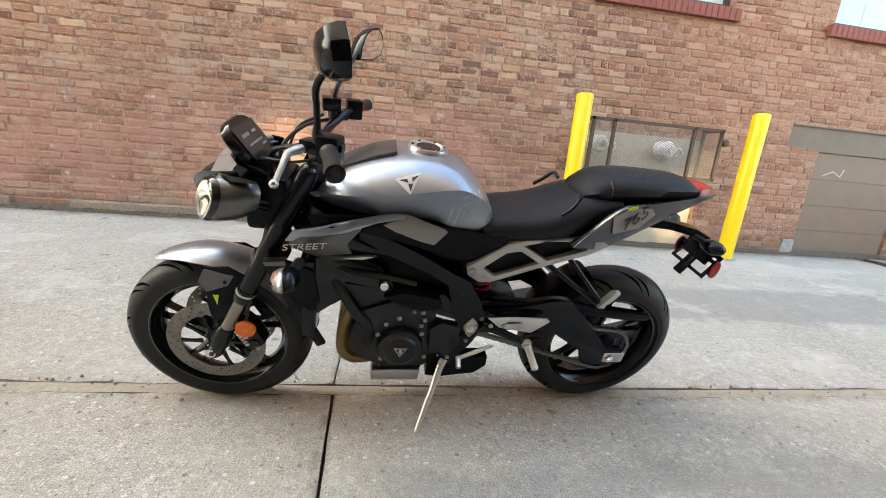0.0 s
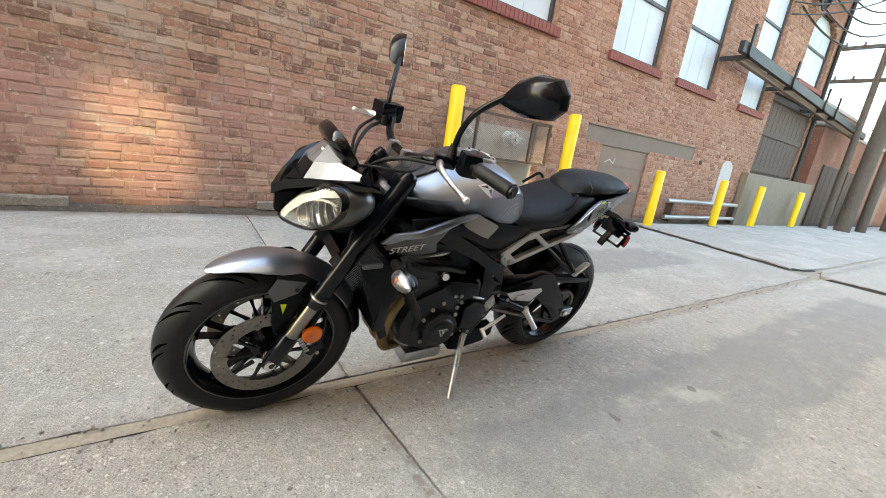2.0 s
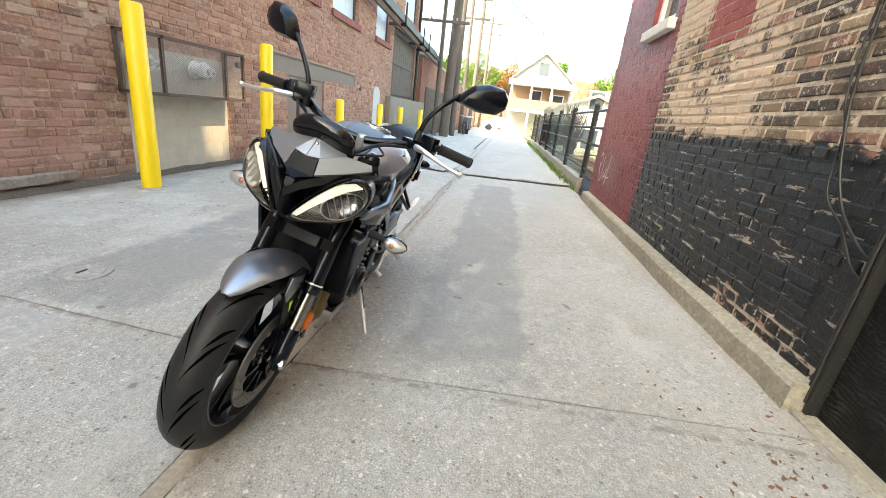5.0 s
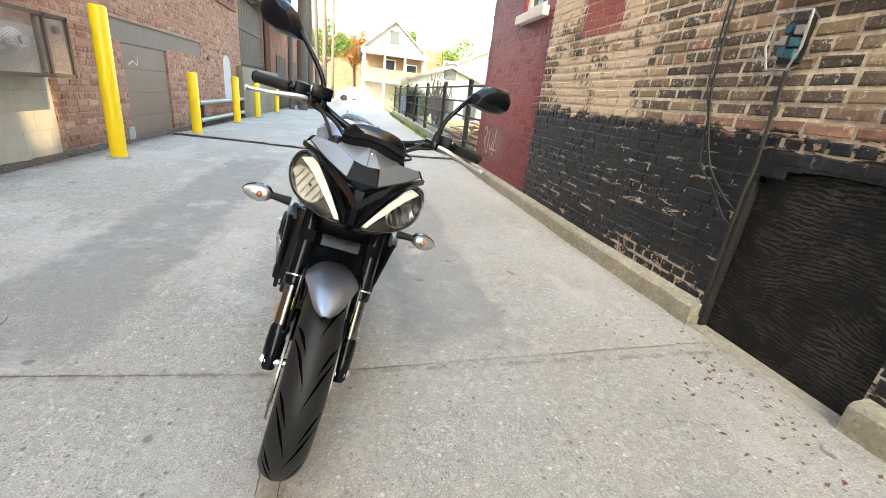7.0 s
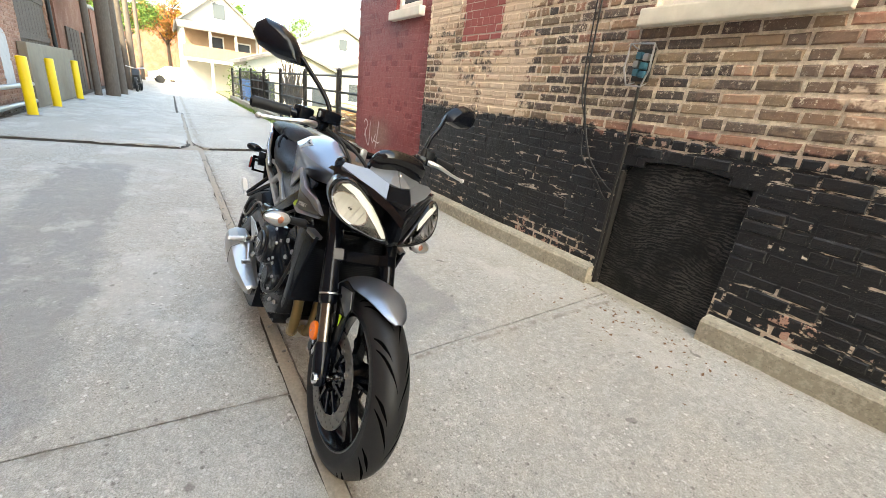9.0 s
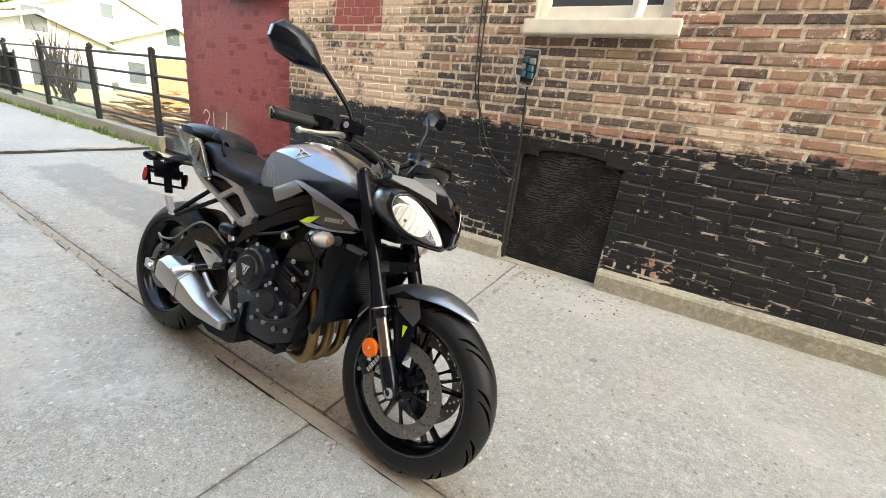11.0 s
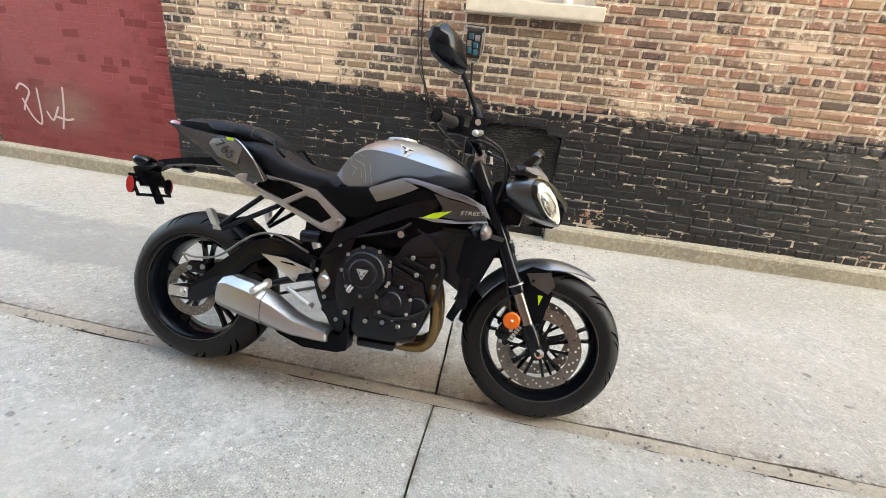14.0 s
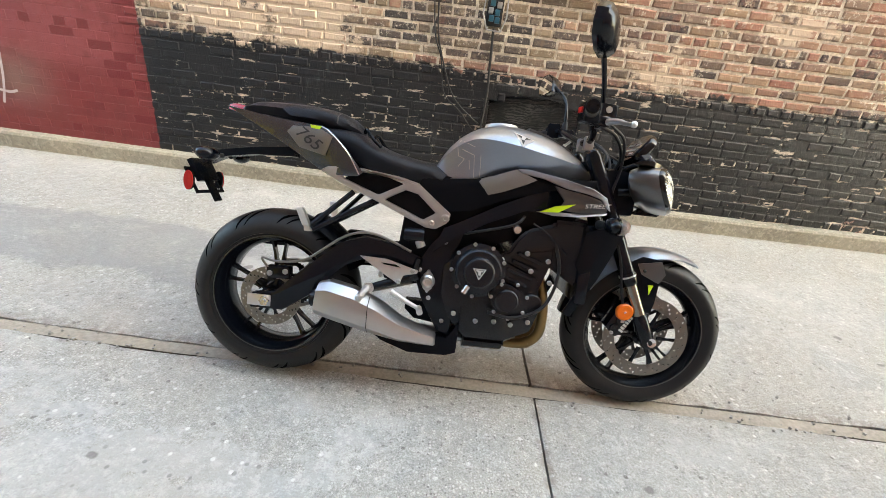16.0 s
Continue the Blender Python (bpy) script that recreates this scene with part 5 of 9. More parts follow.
for k in range(900):
    x = rp.uniform(6.8, 24)
    y, h = -0.66 + rp.uniform(-0.03, 0.16) * rp.random(), rp.uniform(0.04, 0.22) * (0.5 + 0.5 * noise.noise((x * 1.3, 0, 0)) + 0.3)
    z = ground_z(x, y) - 0.01
    a = rp.uniform(0, 6.28)
    d = Vector((math.cos(a), math.sin(a), 0)) * 0.012
    tip = Vector((x, y, z + h)) + Vector((rp.uniform(-1, 1), rp.uniform(-1, 1), 0)) * h * 0.5
    bm.faces.new([bm.verts.new(p) for p in (Vector((x, y, z)) - d, Vector((x, y, z)) + d, tip)])
tagged(part("weeds", bm, M_weed), "green weeds growing along the lot kerb", "weeds", kind="stuff")
bm = bmesh.new()
box(bm, (6.02, -60, -0.6), (60, -0.93, -0.02))
M_lawn = plain("dry_grass", (0.20, 0.20, 0.10), 0.9, 0, 0.5, 3, 0.5)
tagged(part("lot_ground", bm, M_lawn), "sunlit dry grass and earth of the open lot", "ground", kind="structure")
M_fencewood = wood_board("orange_fence_boards", (0.27, 0.165, 0.095), (0.38, 0.25, 0.155), 0.7, (5, 5, 0.5))
wf = thing("board_fence", "orange-stained board fence at the back of the lot", "fence")
for k in range(40):
    bm = bmesh.new()
    box(bm, (10.2 + 0.26 * k, -6.62, -0.1), (10.2 + 0.26 * k + 0.25, -6.57, 1.75), 0.01)
    part("board", bm, M_fencewood, wf)

def small_car(x, y, rz, paint, label):
    c = thing("parked_car", label, "car", "parked cars")
    bm = bmesh.new()
    prof = [(-2.1, 0.35), (-2.15, 0.75), (-1.5, 0.88), (-0.9, 1.38), (0.7, 1.42), (1.4, 0.95), (2.05, 0.85), (2.12, 0.4)]
    rings = []
    for yy, s in ((-0.86, 0.96), (-0.8, 1.0), (0.8, 1.0), (0.86, 0.96)):
        rings.append([(px * s, yy * (0.86 if pz > 1 else 1), 0.3 + (pz - 0.3) * s) for px, pz in prof])
    skin(bm, rings)
    part("body", bm, paint, c, smooth=True)
    for sx in (-1.3, 1.3):
        for sy in (-0.8, 0.8):
            bm = bmesh.new()
            lathe(bm, [(0.0, -0.1), (0.3, -0.1), (0.33, -0.05), (0.33, 0.05), (0.3, 0.1), (0.0, 0.1)], 20, 'Y', (sx, sy, 0.33))
            part("wheel", bm, M_cable, c)
    for sy in (-0.745, 0.745):
        bm = bmesh.new()
        plate(bm, [(-1.2, 0.95), (-0.85, 1.3), (0.62, 1.34), (1.05, 0.98)], sy - 0.02, sy + 0.02)
        part("side_window", bm, M_glasspane, c)
    c.matrix_world = pose(x, y, ground_z(x, y) - 0.02, 0, 0, rz)
    return c
M_carw = plain("white_car_paint", (0.72, 0.73, 0.75), 0.25, 0, 0.03, 3)
small_car(20.5, -9.5, 5, M_carw, "white car parked beyond the lot")
small_car(44.0, 1.3, 95, M_carw, "white car crossing far at the alley end")
M_carr = plain("red_car_paint", (0.35, 0.02, 0.02), 0.25, 0, 0.03, 3)
small_car(16.2, -9.9, 8, M_carr, "red car parked beyond the lot")

# gabled frame house with a porch
M_siding = Nodes("cream_siding")
zz = M_siding.math('FRACT', M_siding.math('MULTIPLY', M_siding.xyz()[2], 7.5))
M_siding.bump(zz, 0.6, 0.02)
M_siding = M_siding.done(M_siding.mix(M_siding.noise(2.0), (0.46, 0.44, 0.40), (0.55, 0.53, 0.485)), 0.7)
M_roof = plain("grey_shingles", (0.17, 0.155, 0.145), 0.9, 0, 0.3, 8, 0.4)
def house(x, y0, y1, h, gable, depth, label, porch=True):
    b = thing("house", label, "house", "houses")
    ym = (y0 + y1) / 2
    bm = bmesh.new()
    rings = [[(xx, y0, -0.6), (xx, y1, -0.6), (xx, y1, h), (xx, ym, h + gable), (xx, y0, h)] for xx in (x, x + depth)]
    skin(bm, rings)
    part("wall", bm, M_siding, b)
    for s in (1, -1):
        bm = bmesh.new()
        ye = y1 + 0.35 if s > 0 else y0 - 0.35
        ze = h - 0.35 * gable / (y1 - ym)
        rings = [[(xx, ym, h + gable), (xx, ye, ze), (xx, ye, ze + 0.16), (xx, ym, h + gable + 0.18)] for xx in (x - 0.4, x + depth)]
        skin(bm, rings)
        part("roof", bm, M_roof, b)
    def win(ya, yb, za, zb):
        bm = bmesh.new()
        box(bm, (x - 0.06, ya - 0.1, za - 0.1), (x + 0.02, yb + 0.1, zb + 0.1), 0.01)
        w = part("window", bm, M_white, b)
        bm = bmesh.new()
        box(bm, (x - 0.075, ya, za), (x - 0.055, yb, zb))
        part("pane", bm, M_glasspane, w)
    win(ym - 0.4, ym + 0.4, h + gable * 0.22, h + gable * 0.22 + 1.0)
    if porch:
        bm = bmesh.new()
        rings = [[(xx, y0 - 0.2, zz), (xx, y1 + 0.2, zz), (xx, y1 + 0.2, zz + 0.15), (xx, y0 - 0.2, zz + 0.15)] for xx, zz in ((x - 1.9, h - 0.6), (x, h - 0.05))]
        skin(bm, rings)
        part("porch_roof", bm, M_roof, b)
        for k in range(4):
            bm = bmesh.new()
            yy = y0 + 0.1 + (y1 - y0 - 0.2) * k / 3
            box(bm, (x - 1.8, yy - 0.08, -0.5), (x - 1.64, yy + 0.08, h - 0.55), 0.02)
            part("porch_post", bm, M_white, b)
        bm = bmesh.new()
        box(bm, (x - 1.85, y0, h - 2.6), (x, y1, h - 2.4))
        part("balcony_floor", bm, M_white, b)
        bm = bmesh.new()
        box(bm, (x - 1.86, y0, h - 2.4), (x - 1.78, y1, h - 1.6), 0.01)
        part("balustrade", bm, M_fencewood, b)
        bm = bmesh.new()
        box(bm, (x - 0.05, y0 + 0.15, h - 2.4), (x + 0.01, y1 - 0.15, h - 0.3))
        part("porch_lining", bm, M_fencewood, b)
        win(ym - 0.1, ym + 0.7, h - 2.3, h - 0.8)
        win(y0 + 0.6, y0 + 1.4, h - 2.1, h - 1.0)
    else:
        for k in range(3):
            yy = y0 + 1.0 + (y1 - y0 - 2.0) * k / 2
            win(yy - 0.45, yy + 0.45, h - 2.2, h - 1.0)
    return b
house(37.0, -4.2, 0.9, 4.5, 2.1, 10.0, "cream gabled frame house with upper porch and orange balustrade")
house(42.0, -18.0, -7.5, 4.2, 2.4, 9.0, "pale bungalow with a low grey roof beyond the lot", False)
house(30.0, -15.0, -8.6, 2.6, 1.3, 6.0, "low cream garage with a shingled roof", False)
house(26.5, -7.0, -1.9, 2.1, 0.9, 6.0, "low pale garage with a grey roof beside the alley", False)
# ivy over the garage corner
V, F = [], []
ri = random.Random(77)
for k in range(2600):
    p = Vector((26.4 + ri.gauss(0, 0.15), -2.0 + ri.gauss(0, 0.45), 0.3 + 1.1 * ri.random() + ri.gauss(0, 0.25)))
    e = Euler((ri.uniform(-1, 1), ri.uniform(-1, 1), ri.uniform(0, 6.3))).to_matrix()
    n0 = len(V)
    V += [tuple(p + e @ Vector(q) * 0.07) for q in ((-1, 0, 0), (0, -0.6, 0.1), (1, 0, 0), (0, 0.6, 0.1))]
    F.append((n0, n0 + 1, n0 + 2, n0 + 3))
me = bpy.data.meshes.new("ivy")
me.from_pydata(V, [], F)
me.materials.append(M_leaf)
tagged(new("ivy", me), "bright green ivy climbing the garage corner", "ivy", kind="stuff")
# blue wheeled bins
M_bin = plain("blue_bin_plastic", (0.05, 0.17, 0.42), 0.45, 0, 0.1, 20)
def wheeled_bin(x, y, rz):
    b = thing("wheeled_bin", "blue plastic wheeled rubbish bin with closed lid", "bin", "blue bins")
    bm = bmesh.new()
    skin(bm, [[(-w, -d, z), (w, -d, z), (w, d, z), (-w, d, z)] for w, d, z in ((0.22, 0.25, 0.08), (0.28, 0.33, 0.95), (0.29, 0.34, 0.97))])
    part("body", bm, M_bin, b)
    bm = bmesh.new()
    skin(bm, [[(-w, -d, z), (w, -d, z), (w, d, z + 0.05), (-w, d, z + 0.05)] for w, d, z in ((0.31, 0.37, 0.972), (0.31, 0.37, 1.0), (0.24, 0.30, 1.03))])
    part("lid", bm, M_bin, b)
    for s in (-1, 1):
        bm = bmesh.new()
        lathe(bm, [(0.0, -0.03), (0.10, -0.03), (0.10, 0.03), (0.0, 0.03)], 16, 'X', (s * 0.25, 0.28, 0.10))
        part("wheel", bm, M_cable, b)
    b.matrix_world = pose(x, y, ground_z(x, y), 0, 0, rz)
for q in ((24.6, -1.55, 90), (23.9, -1.6, 96)):
    wheeled_bin(*q)
# dead shrub and dark cloth at the fence
bm = bmesh.new()
for k in range(90):
    a, l = ri.uniform(0, 6.28), ri.uniform(0.5, 1.1)
    o = Vector((13.2 + ri.gauss(0, 0.25), -1.35 + ri.gauss(0, 0.12), 0.2 + ri.uniform(0, 0.9)))
    m1 = o + Vector((math.cos(a) * 0.25, math.sin(a) * 0.12, l * 0.5))
    tube(bm, [o, m1, m1 + Vector((math.cos(a + 1) * 0.25, math.sin(a + 1) * 0.1, l * 0.45))], [0.022, 0.015, 0.006], 5)
tagged(part("dead_shrub", bm, M_bark), "leafless tangled dark shrub behind the fence", "shrub")
bm = bmesh.new()
sheet = []
for i in range(41):
    x = 14.2 + 3.4 * i / 40
    sheet.append([(x, -0.835 - 0.03 * math.sin(i * 1.1) - 0.02 * math.sin(i * 2.7), z) for z in (0.30, 0.55, 0.85, 1.15, 1.34 - 0.12 * math.sin(i * 0.4) ** 2)])
skin(bm, sheet, False)
tagged(part("tarpaulin", bm, M_cable), "black tarpaulin tied along the inside of the fence", "tarpaulin")
# dark mesh skirt between the wall corner and the first post
bm = bmesh.new()
box(bm, (6.02, -0.80, 0.02), (7.0, -0.775, 0.06), 0.004)
box(bm, (6.02, -0.80, 0.30), (7.0, -0.775, 0.33), 0.004)
tagged(part("fence_skirt", bm, M_iron), "low dark rail closing the gap beside the wall corner", "rail")
part("skirt_mesh", mesh_panel((6.02, -0.79, 0.04), (1, 0, 0), (0, 0, 1), 0.98, 0.28, 0.05, 0.04, 0.007), M_iron, fence)
bm = bmesh.new()
box(bm, (58, -12, -1), (59, 14, 7))
tagged(part("far_building", bm, M_mill), "brick building closing the far end of the alley", "building")

def tree(x, y, h, r, leaf, seed, label):
    rt = random.Random(seed)
    t = thing("tree", label, "tree", "trees")
    t.location = (x, y, -0.5)
    bm = bmesh.new()
    tube(bm, [(0, 0, 0), (0.1, 0.05, h * 0.3), (0.0, 0.1, h * 0.55), (0.1, 0, h * 0.85)], [0.22, 0.17, 0.12, 0.03], 10)
    for k in range(9):
        a = k * 2.4
        z = h * (0.35 + 0.05 * k)
        tube(bm, [(0.05, 0.05, z), (math.cos(a) * r * 0.4, math.sin(a) * r * 0.4, z + h * 0.12), (math.cos(a) * r * 0.8, math.sin(a) * r * 0.8, z + h * 0.2)], [0.09, 0.05, 0.015], 6)
    part("trunk", bm, M_bark, t, smooth=True)
    V, F = [], []
    clumps = []
    for k in range(46):
        d = Vector((rt.gauss(0, 1), rt.gauss(0, 1), rt.gauss(0, 0.9))).normalized() * r * rt.uniform(0.45, 1.0)
        clumps.append((Vector((0, 0, h * 0.68)) + Vector((d.x, d.y, d.z * 0.85)), r * rt.uniform(0.18, 0.34)))
    for k in range(5200):
        c, cr = clumps[rt.randrange(len(clumps))]
        p = c + Vector((rt.gauss(0, 1), rt.gauss(0, 1), rt.gauss(0, 0.8))) * cr * 0.55
        s = rt.uniform(0.07, 0.14) * max(1.0, h / 8)
        e = Euler((rt.uniform(-1, 1), rt.uniform(-1, 1), rt.uniform(0, 6.3))).to_matrix()
        n0 = len(V)
        V += [p + e @ Vector(q) * s for q in ((-1, 0, 0), (0, -0.55, 0.1), (1, 0, 0), (0, 0.55, 0.1))]
        F.append((n0, n0 + 1, n0 + 2, n0 + 3))
    me = bpy.data.meshes.new("crown")
    me.from_pydata([tuple(v) for v in V], [], F)
    me.materials.append(leaf)
    ob = new("crown", me)
    ob.parent = t
tree(48.0, 4.6, 8.5, 2.6, M_leaf, 1, "leafy green street tree at the alley end")
tree(52.0, 1.6, 9.0, 2.2, M_autumn, 2, "street tree with orange autumn leaves")
tree(50.0, -3.0, 10.0, 2.6, M_leaf, 3, "leafy green tree behind the house")
tree(55.0, -12.0, 9.5, 3.2, M_leaf, 4, "leafy green tree behind the bungalow")
tree(60.0, -22.0, 9.0, 3.6, M_leaf, 5, "leafy green tree far beyond the lot")
tree(26.0, -13.0, 5.4, 1.7, M_leaf, 6, "leafy green tree beside the pale garage")
tree(58.0, 9.0, 10.0, 3.0, M_leaf, 7, "leafy green street tree at the alley end")

# fallen leaves by the coal door
bm = bmesh.new()
for k in range(110):
    x, y = rp.gauss(0.35, 0.35), -0.58 + abs(rp.gauss(0, 0.24))
    z = ground_z(x, y) + 0.004
    s, a = rp.uniform(0.006, 0.017), rp.uniform(0, 6.3)
    q = [Vector((math.cos(a + b) * s * l, math.sin(a + b) * s * l, z + rp.uniform(0.001, 0.012))) + Vector((x, y, 0)) for b, l in ((0, 1), (1.5, 0.55), (3.14, 1), (4.7, 0.55))]
    bm.faces.new([bm.verts.new(p) for p in q])
tagged(part("fallen_leaves", bm, plain("dry_leaf", (0.17, 0.085, 0.04), 0.8, 0, 0.4, 30)), "scattered brown leaves along the kerb", "leaves", kind="stuff")
# crumbs of stone in the joints and along the walls
bm = bmesh.new()
for k in range(700):
    if k < 350:
        x, y = rp.uniform(-3, 6.3), 1.525 + rp.gauss(0, 0.05)
    else:
        x, y = rp.uniform(-4, 9), 4.36 + rp.uniform(-0.02, 0.13)
    s = rp.uniform(0.003, 0.010)
    bmesh.ops.create_cube(bm, size=s, matrix=Matrix.Translation((x, y, ground_z(x, y) + s * 0.3 - (0.0 if k < 350 else 0.02))) @ Euler((x * 9, y * 7, k)).to_matrix().to_4x4())
tagged(part("grit", bm, M_grey), "small stone crumbs lying in the slab joints", "grit", kind="stuff")

# ---- the motorcycle ----
# built upright, x forward from the rear axle, y to its left, z up; then leant on its stand
def metal_flake(name, base, rough=0.3, metal=0.7):
    n = Nodes(name)
    sp = n.voronoi(900.0, n.obj, "Color")
    f = n.xyz(sp)[0]
    c = n.mix(f, tuple(v * 0.92 for v in base), tuple(min(1, v * 1.10) for v in base))
    dust = n.noise(3.0, 3, 0.5, n.obj)
    r = n.math('ADD', rough, n.math('MULTIPLY', dust, 0.04))
    return n.done(c, r, metal, coat_weight=0.6, coat_roughness=0.04)
B_paint = metal_flake("silver_grey_metallic_paint", (0.265, 0.298, 0.352), 0.32, 0.86)
B_wing = metal_flake("satin_grey_metallic", (0.20, 0.213, 0.235), 0.36, 0.55)
B_rimedge = plain("rim_edge_steel", (0.10, 0.10, 0.10), 0.3, 0.9, 0.1, 60)
B_tail = metal_flake("grey_metallic_paint", (0.072, 0.080, 0.095), 0.24, 0.85)
B_graph = metal_flake("graphite_metallic_paint", (0.085, 0.088, 0.095), 0.30, 0.75)
B_blackp = plain("black_moulded_plastic", (0.0032, 0.0042, 0.0066), 0.25, 0, 0.2, 60, 0.2, specular_ior_level=0.12)
B_satin = plain("satin_black_paint", (0.0034, 0.0048, 0.0084), 0.17, 0.0, 0.2, 30, specular_ior_level=0.26)
B_gloss = plain("gloss_black", (0.004, 0.004, 0.005), 0.12, 0, 0.1, 20, specular_ior_level=0.45)
B_engine = plain("black_engine_casting", (0.0056, 0.0070, 0.0105), 0.24, 0.0, 0.25, 90, 0.3, specular_ior_level=0.36)
B_seat = plain("black_vinyl", (0.0090, 0.0105, 0.0150), 0.46, 0, 0.15, 150, 0.35, specular_ior_level=0.18)
B_rubber = plain("tyre_rubber", (0.0135, 0.0135, 0.0145), 0.46, 0, 0.25, 50, 0.25, specular_ior_level=0.25)
B_groove = plain("tread_groove", (0.0015, 0.0015, 0.0015), 0.95, specular_ior_level=0.02)
B_alu = plain("brushed_aluminium", (0.62, 0.61, 0.60), 0.34, 0.9, 0.1, 60)
B_sub = plain("silver_painted_frame", (0.40, 0.40, 0.40), 0.33, 0.75, 0.08, 40)
B_bolt = plain("dark_bolt_steel", (0.38, 0.38, 0.38), 0.35, 0.9, 0.1, 60)
B_chrome = plain("bright_steel", (0.72, 0.72, 0.72), 0.2, 1.0, 0.08, 60)
B_slider = plain("dull_hard_chrome", (0.24, 0.222, 0.195), 0.24, 1.0, 0.1, 60)
B_disc = plain("brake_disc_steel", (0.20, 0.187, 0.168), 0.34, 0.9, 0.12, 80)
B_bronze = plain("heat_tinted_steel", (0.24, 0.165, 0.075), 0.36, 0.9, 0.3, 14)
B_can = plain("satin_stainless", (0.50, 0.50, 0.50), 0.34, 0.95, 0.06, 40)
B_orange = plain("orange_reflector", (0.80, 0.16, 0.010), 0.25, 0, 0.1, 200)
B_red = plain("red_reflector", (0.33, 0.012, 0.016), 0.2, 0, 0.1, 200)
B_neon = plain("fluorescent_yellow_decal", (0.56, 0.80, 0.02), 0.5, 0, 0.02)
B_spring = plain("red_spring_coat", (0.42, 0.012, 0.010), 0.3)
B_decal = plain("pale_grey_decal", (0.50, 0.50, 0.50), 0.5, 0, 0.03)
B_ink = plain("black_decal", (0.02, 0.02, 0.022), 0.5)
B_plug = plain("amber_bulb", (0.60, 0.22, 0.12), 0.3)
def glass(name, tint=(0.95, 0.96, 0.97), rough=0.02):
    n = Nodes(name)
    n.b.inputs["IOR"].default_value = 1.42
    return n.done(tint, rough, 0.0, transmission_weight=1.0)
B_glass = glass("clear_lens")
B_mirror = plain("mirror_glass", (0.86, 0.88, 0.88), 0.02, 1.0, 0.0)
def glowing(name, colour, strength):
    n = Nodes(name)
    n.b.inputs["Emission Strength"].default_value = strength
    return n.done((0.35, 0.35, 0.34), 0.3, 0.0, emission_color=colour)
B_drl = glowing("running_light", (1.0, 0.95, 0.86), 0.085)
B_beam = glowing("lit_reflector", (1.0, 0.92, 0.76), 0.045)
B_reflector = plain("lamp_reflector", (0.27, 0.27, 0.275), 0.26, 1.0, 0.05)

bike = thing("motorcycle", "silver-grey and black naked motorcycle leaning on its side stand", "motorcycle")
bike.matrix_world = pose(BX, BY, BZ) @ pose(0, 0, 0, 0, 0, 180 + BYAW) @ pose(0, 0, 0, 0, BPITCH, 0) @ pose(0, 0, 0, -BLEAN, 0, 0) @ Matrix.Scale(1.02, 4)
HEAD, RAKE = Vector((1.093, 0, 0.935)), Vector((-0.431, 0, 0.902)).normalized()
STEER = Matrix.Translation(HEAD) @ Matrix.Rotation(radians(BSTEER), 4, RAKE) @ Matrix.Translation(-HEAD)


def bp(name, bm, material, label="", smooth=40, steer=False, parent=None):
    ob = part(name, bm, material, parent or bike, label, smooth)
    if steer:
        ob.matrix_local = STEER
    return ob


def mirror_y(v, s):
    return (v[0], v[1] * s, v[2])


def bend(bm, fy):
    """Shift a flat piece sideways by a function of its x and z."""
    for v in bm.verts:
        v.co.y += fy(v.co.x, v.co.z)
    return bm


def bolt(bm, p, r=0.008, h=0.008, s=1):
    lathe_at = [(0.0, 0.0), (r, 0.0), (r, s * h * 0.7), (r * 0.75, s * h), (r * 0.45, s * h), (r * 0.4, s * h * 0.5), (0.0, s * h * 0.5)]
    b2 = bmesh.new()
    lathe(b2, lathe_at, 10, 'Y', p)
    me = bpy.data.meshes.new("t")
    b2.to_mesh(me)
    b2.free()
    bm.from_mesh(me)
    bpy.data.meshes.remove(me)


def bolts(parent, pts, r=0.008, h=0.008, material=None, name="bolt"):
    for p, s in pts:
        bm = bmesh.new()
        bolt(bm, p, r, h, s)
        part(name, bm, material or B_bolt, parent, "", 40)


# ---- wheels ----
def tyre_profile(r, w, rim):
    """Cross-section of a tyre, from one bead round the crown to the other."""
    out = []
    for k in range(-8, 9):
        a = k / 8 * math.radians(74)
        out.append((r - w * 1.06 * (1 - math.cos(a)) * 0.98, w * math.sin(a) / math.sin(math.radians(74))))
    side = [(r - w * 0.80, w * 1.0), (r - w * 0.98, w * 0.985), (rim + 0.012, w * 0.86), (rim, w * 0.80)]
    return [(q, -y) for q, y in side[::-1]] + out + side


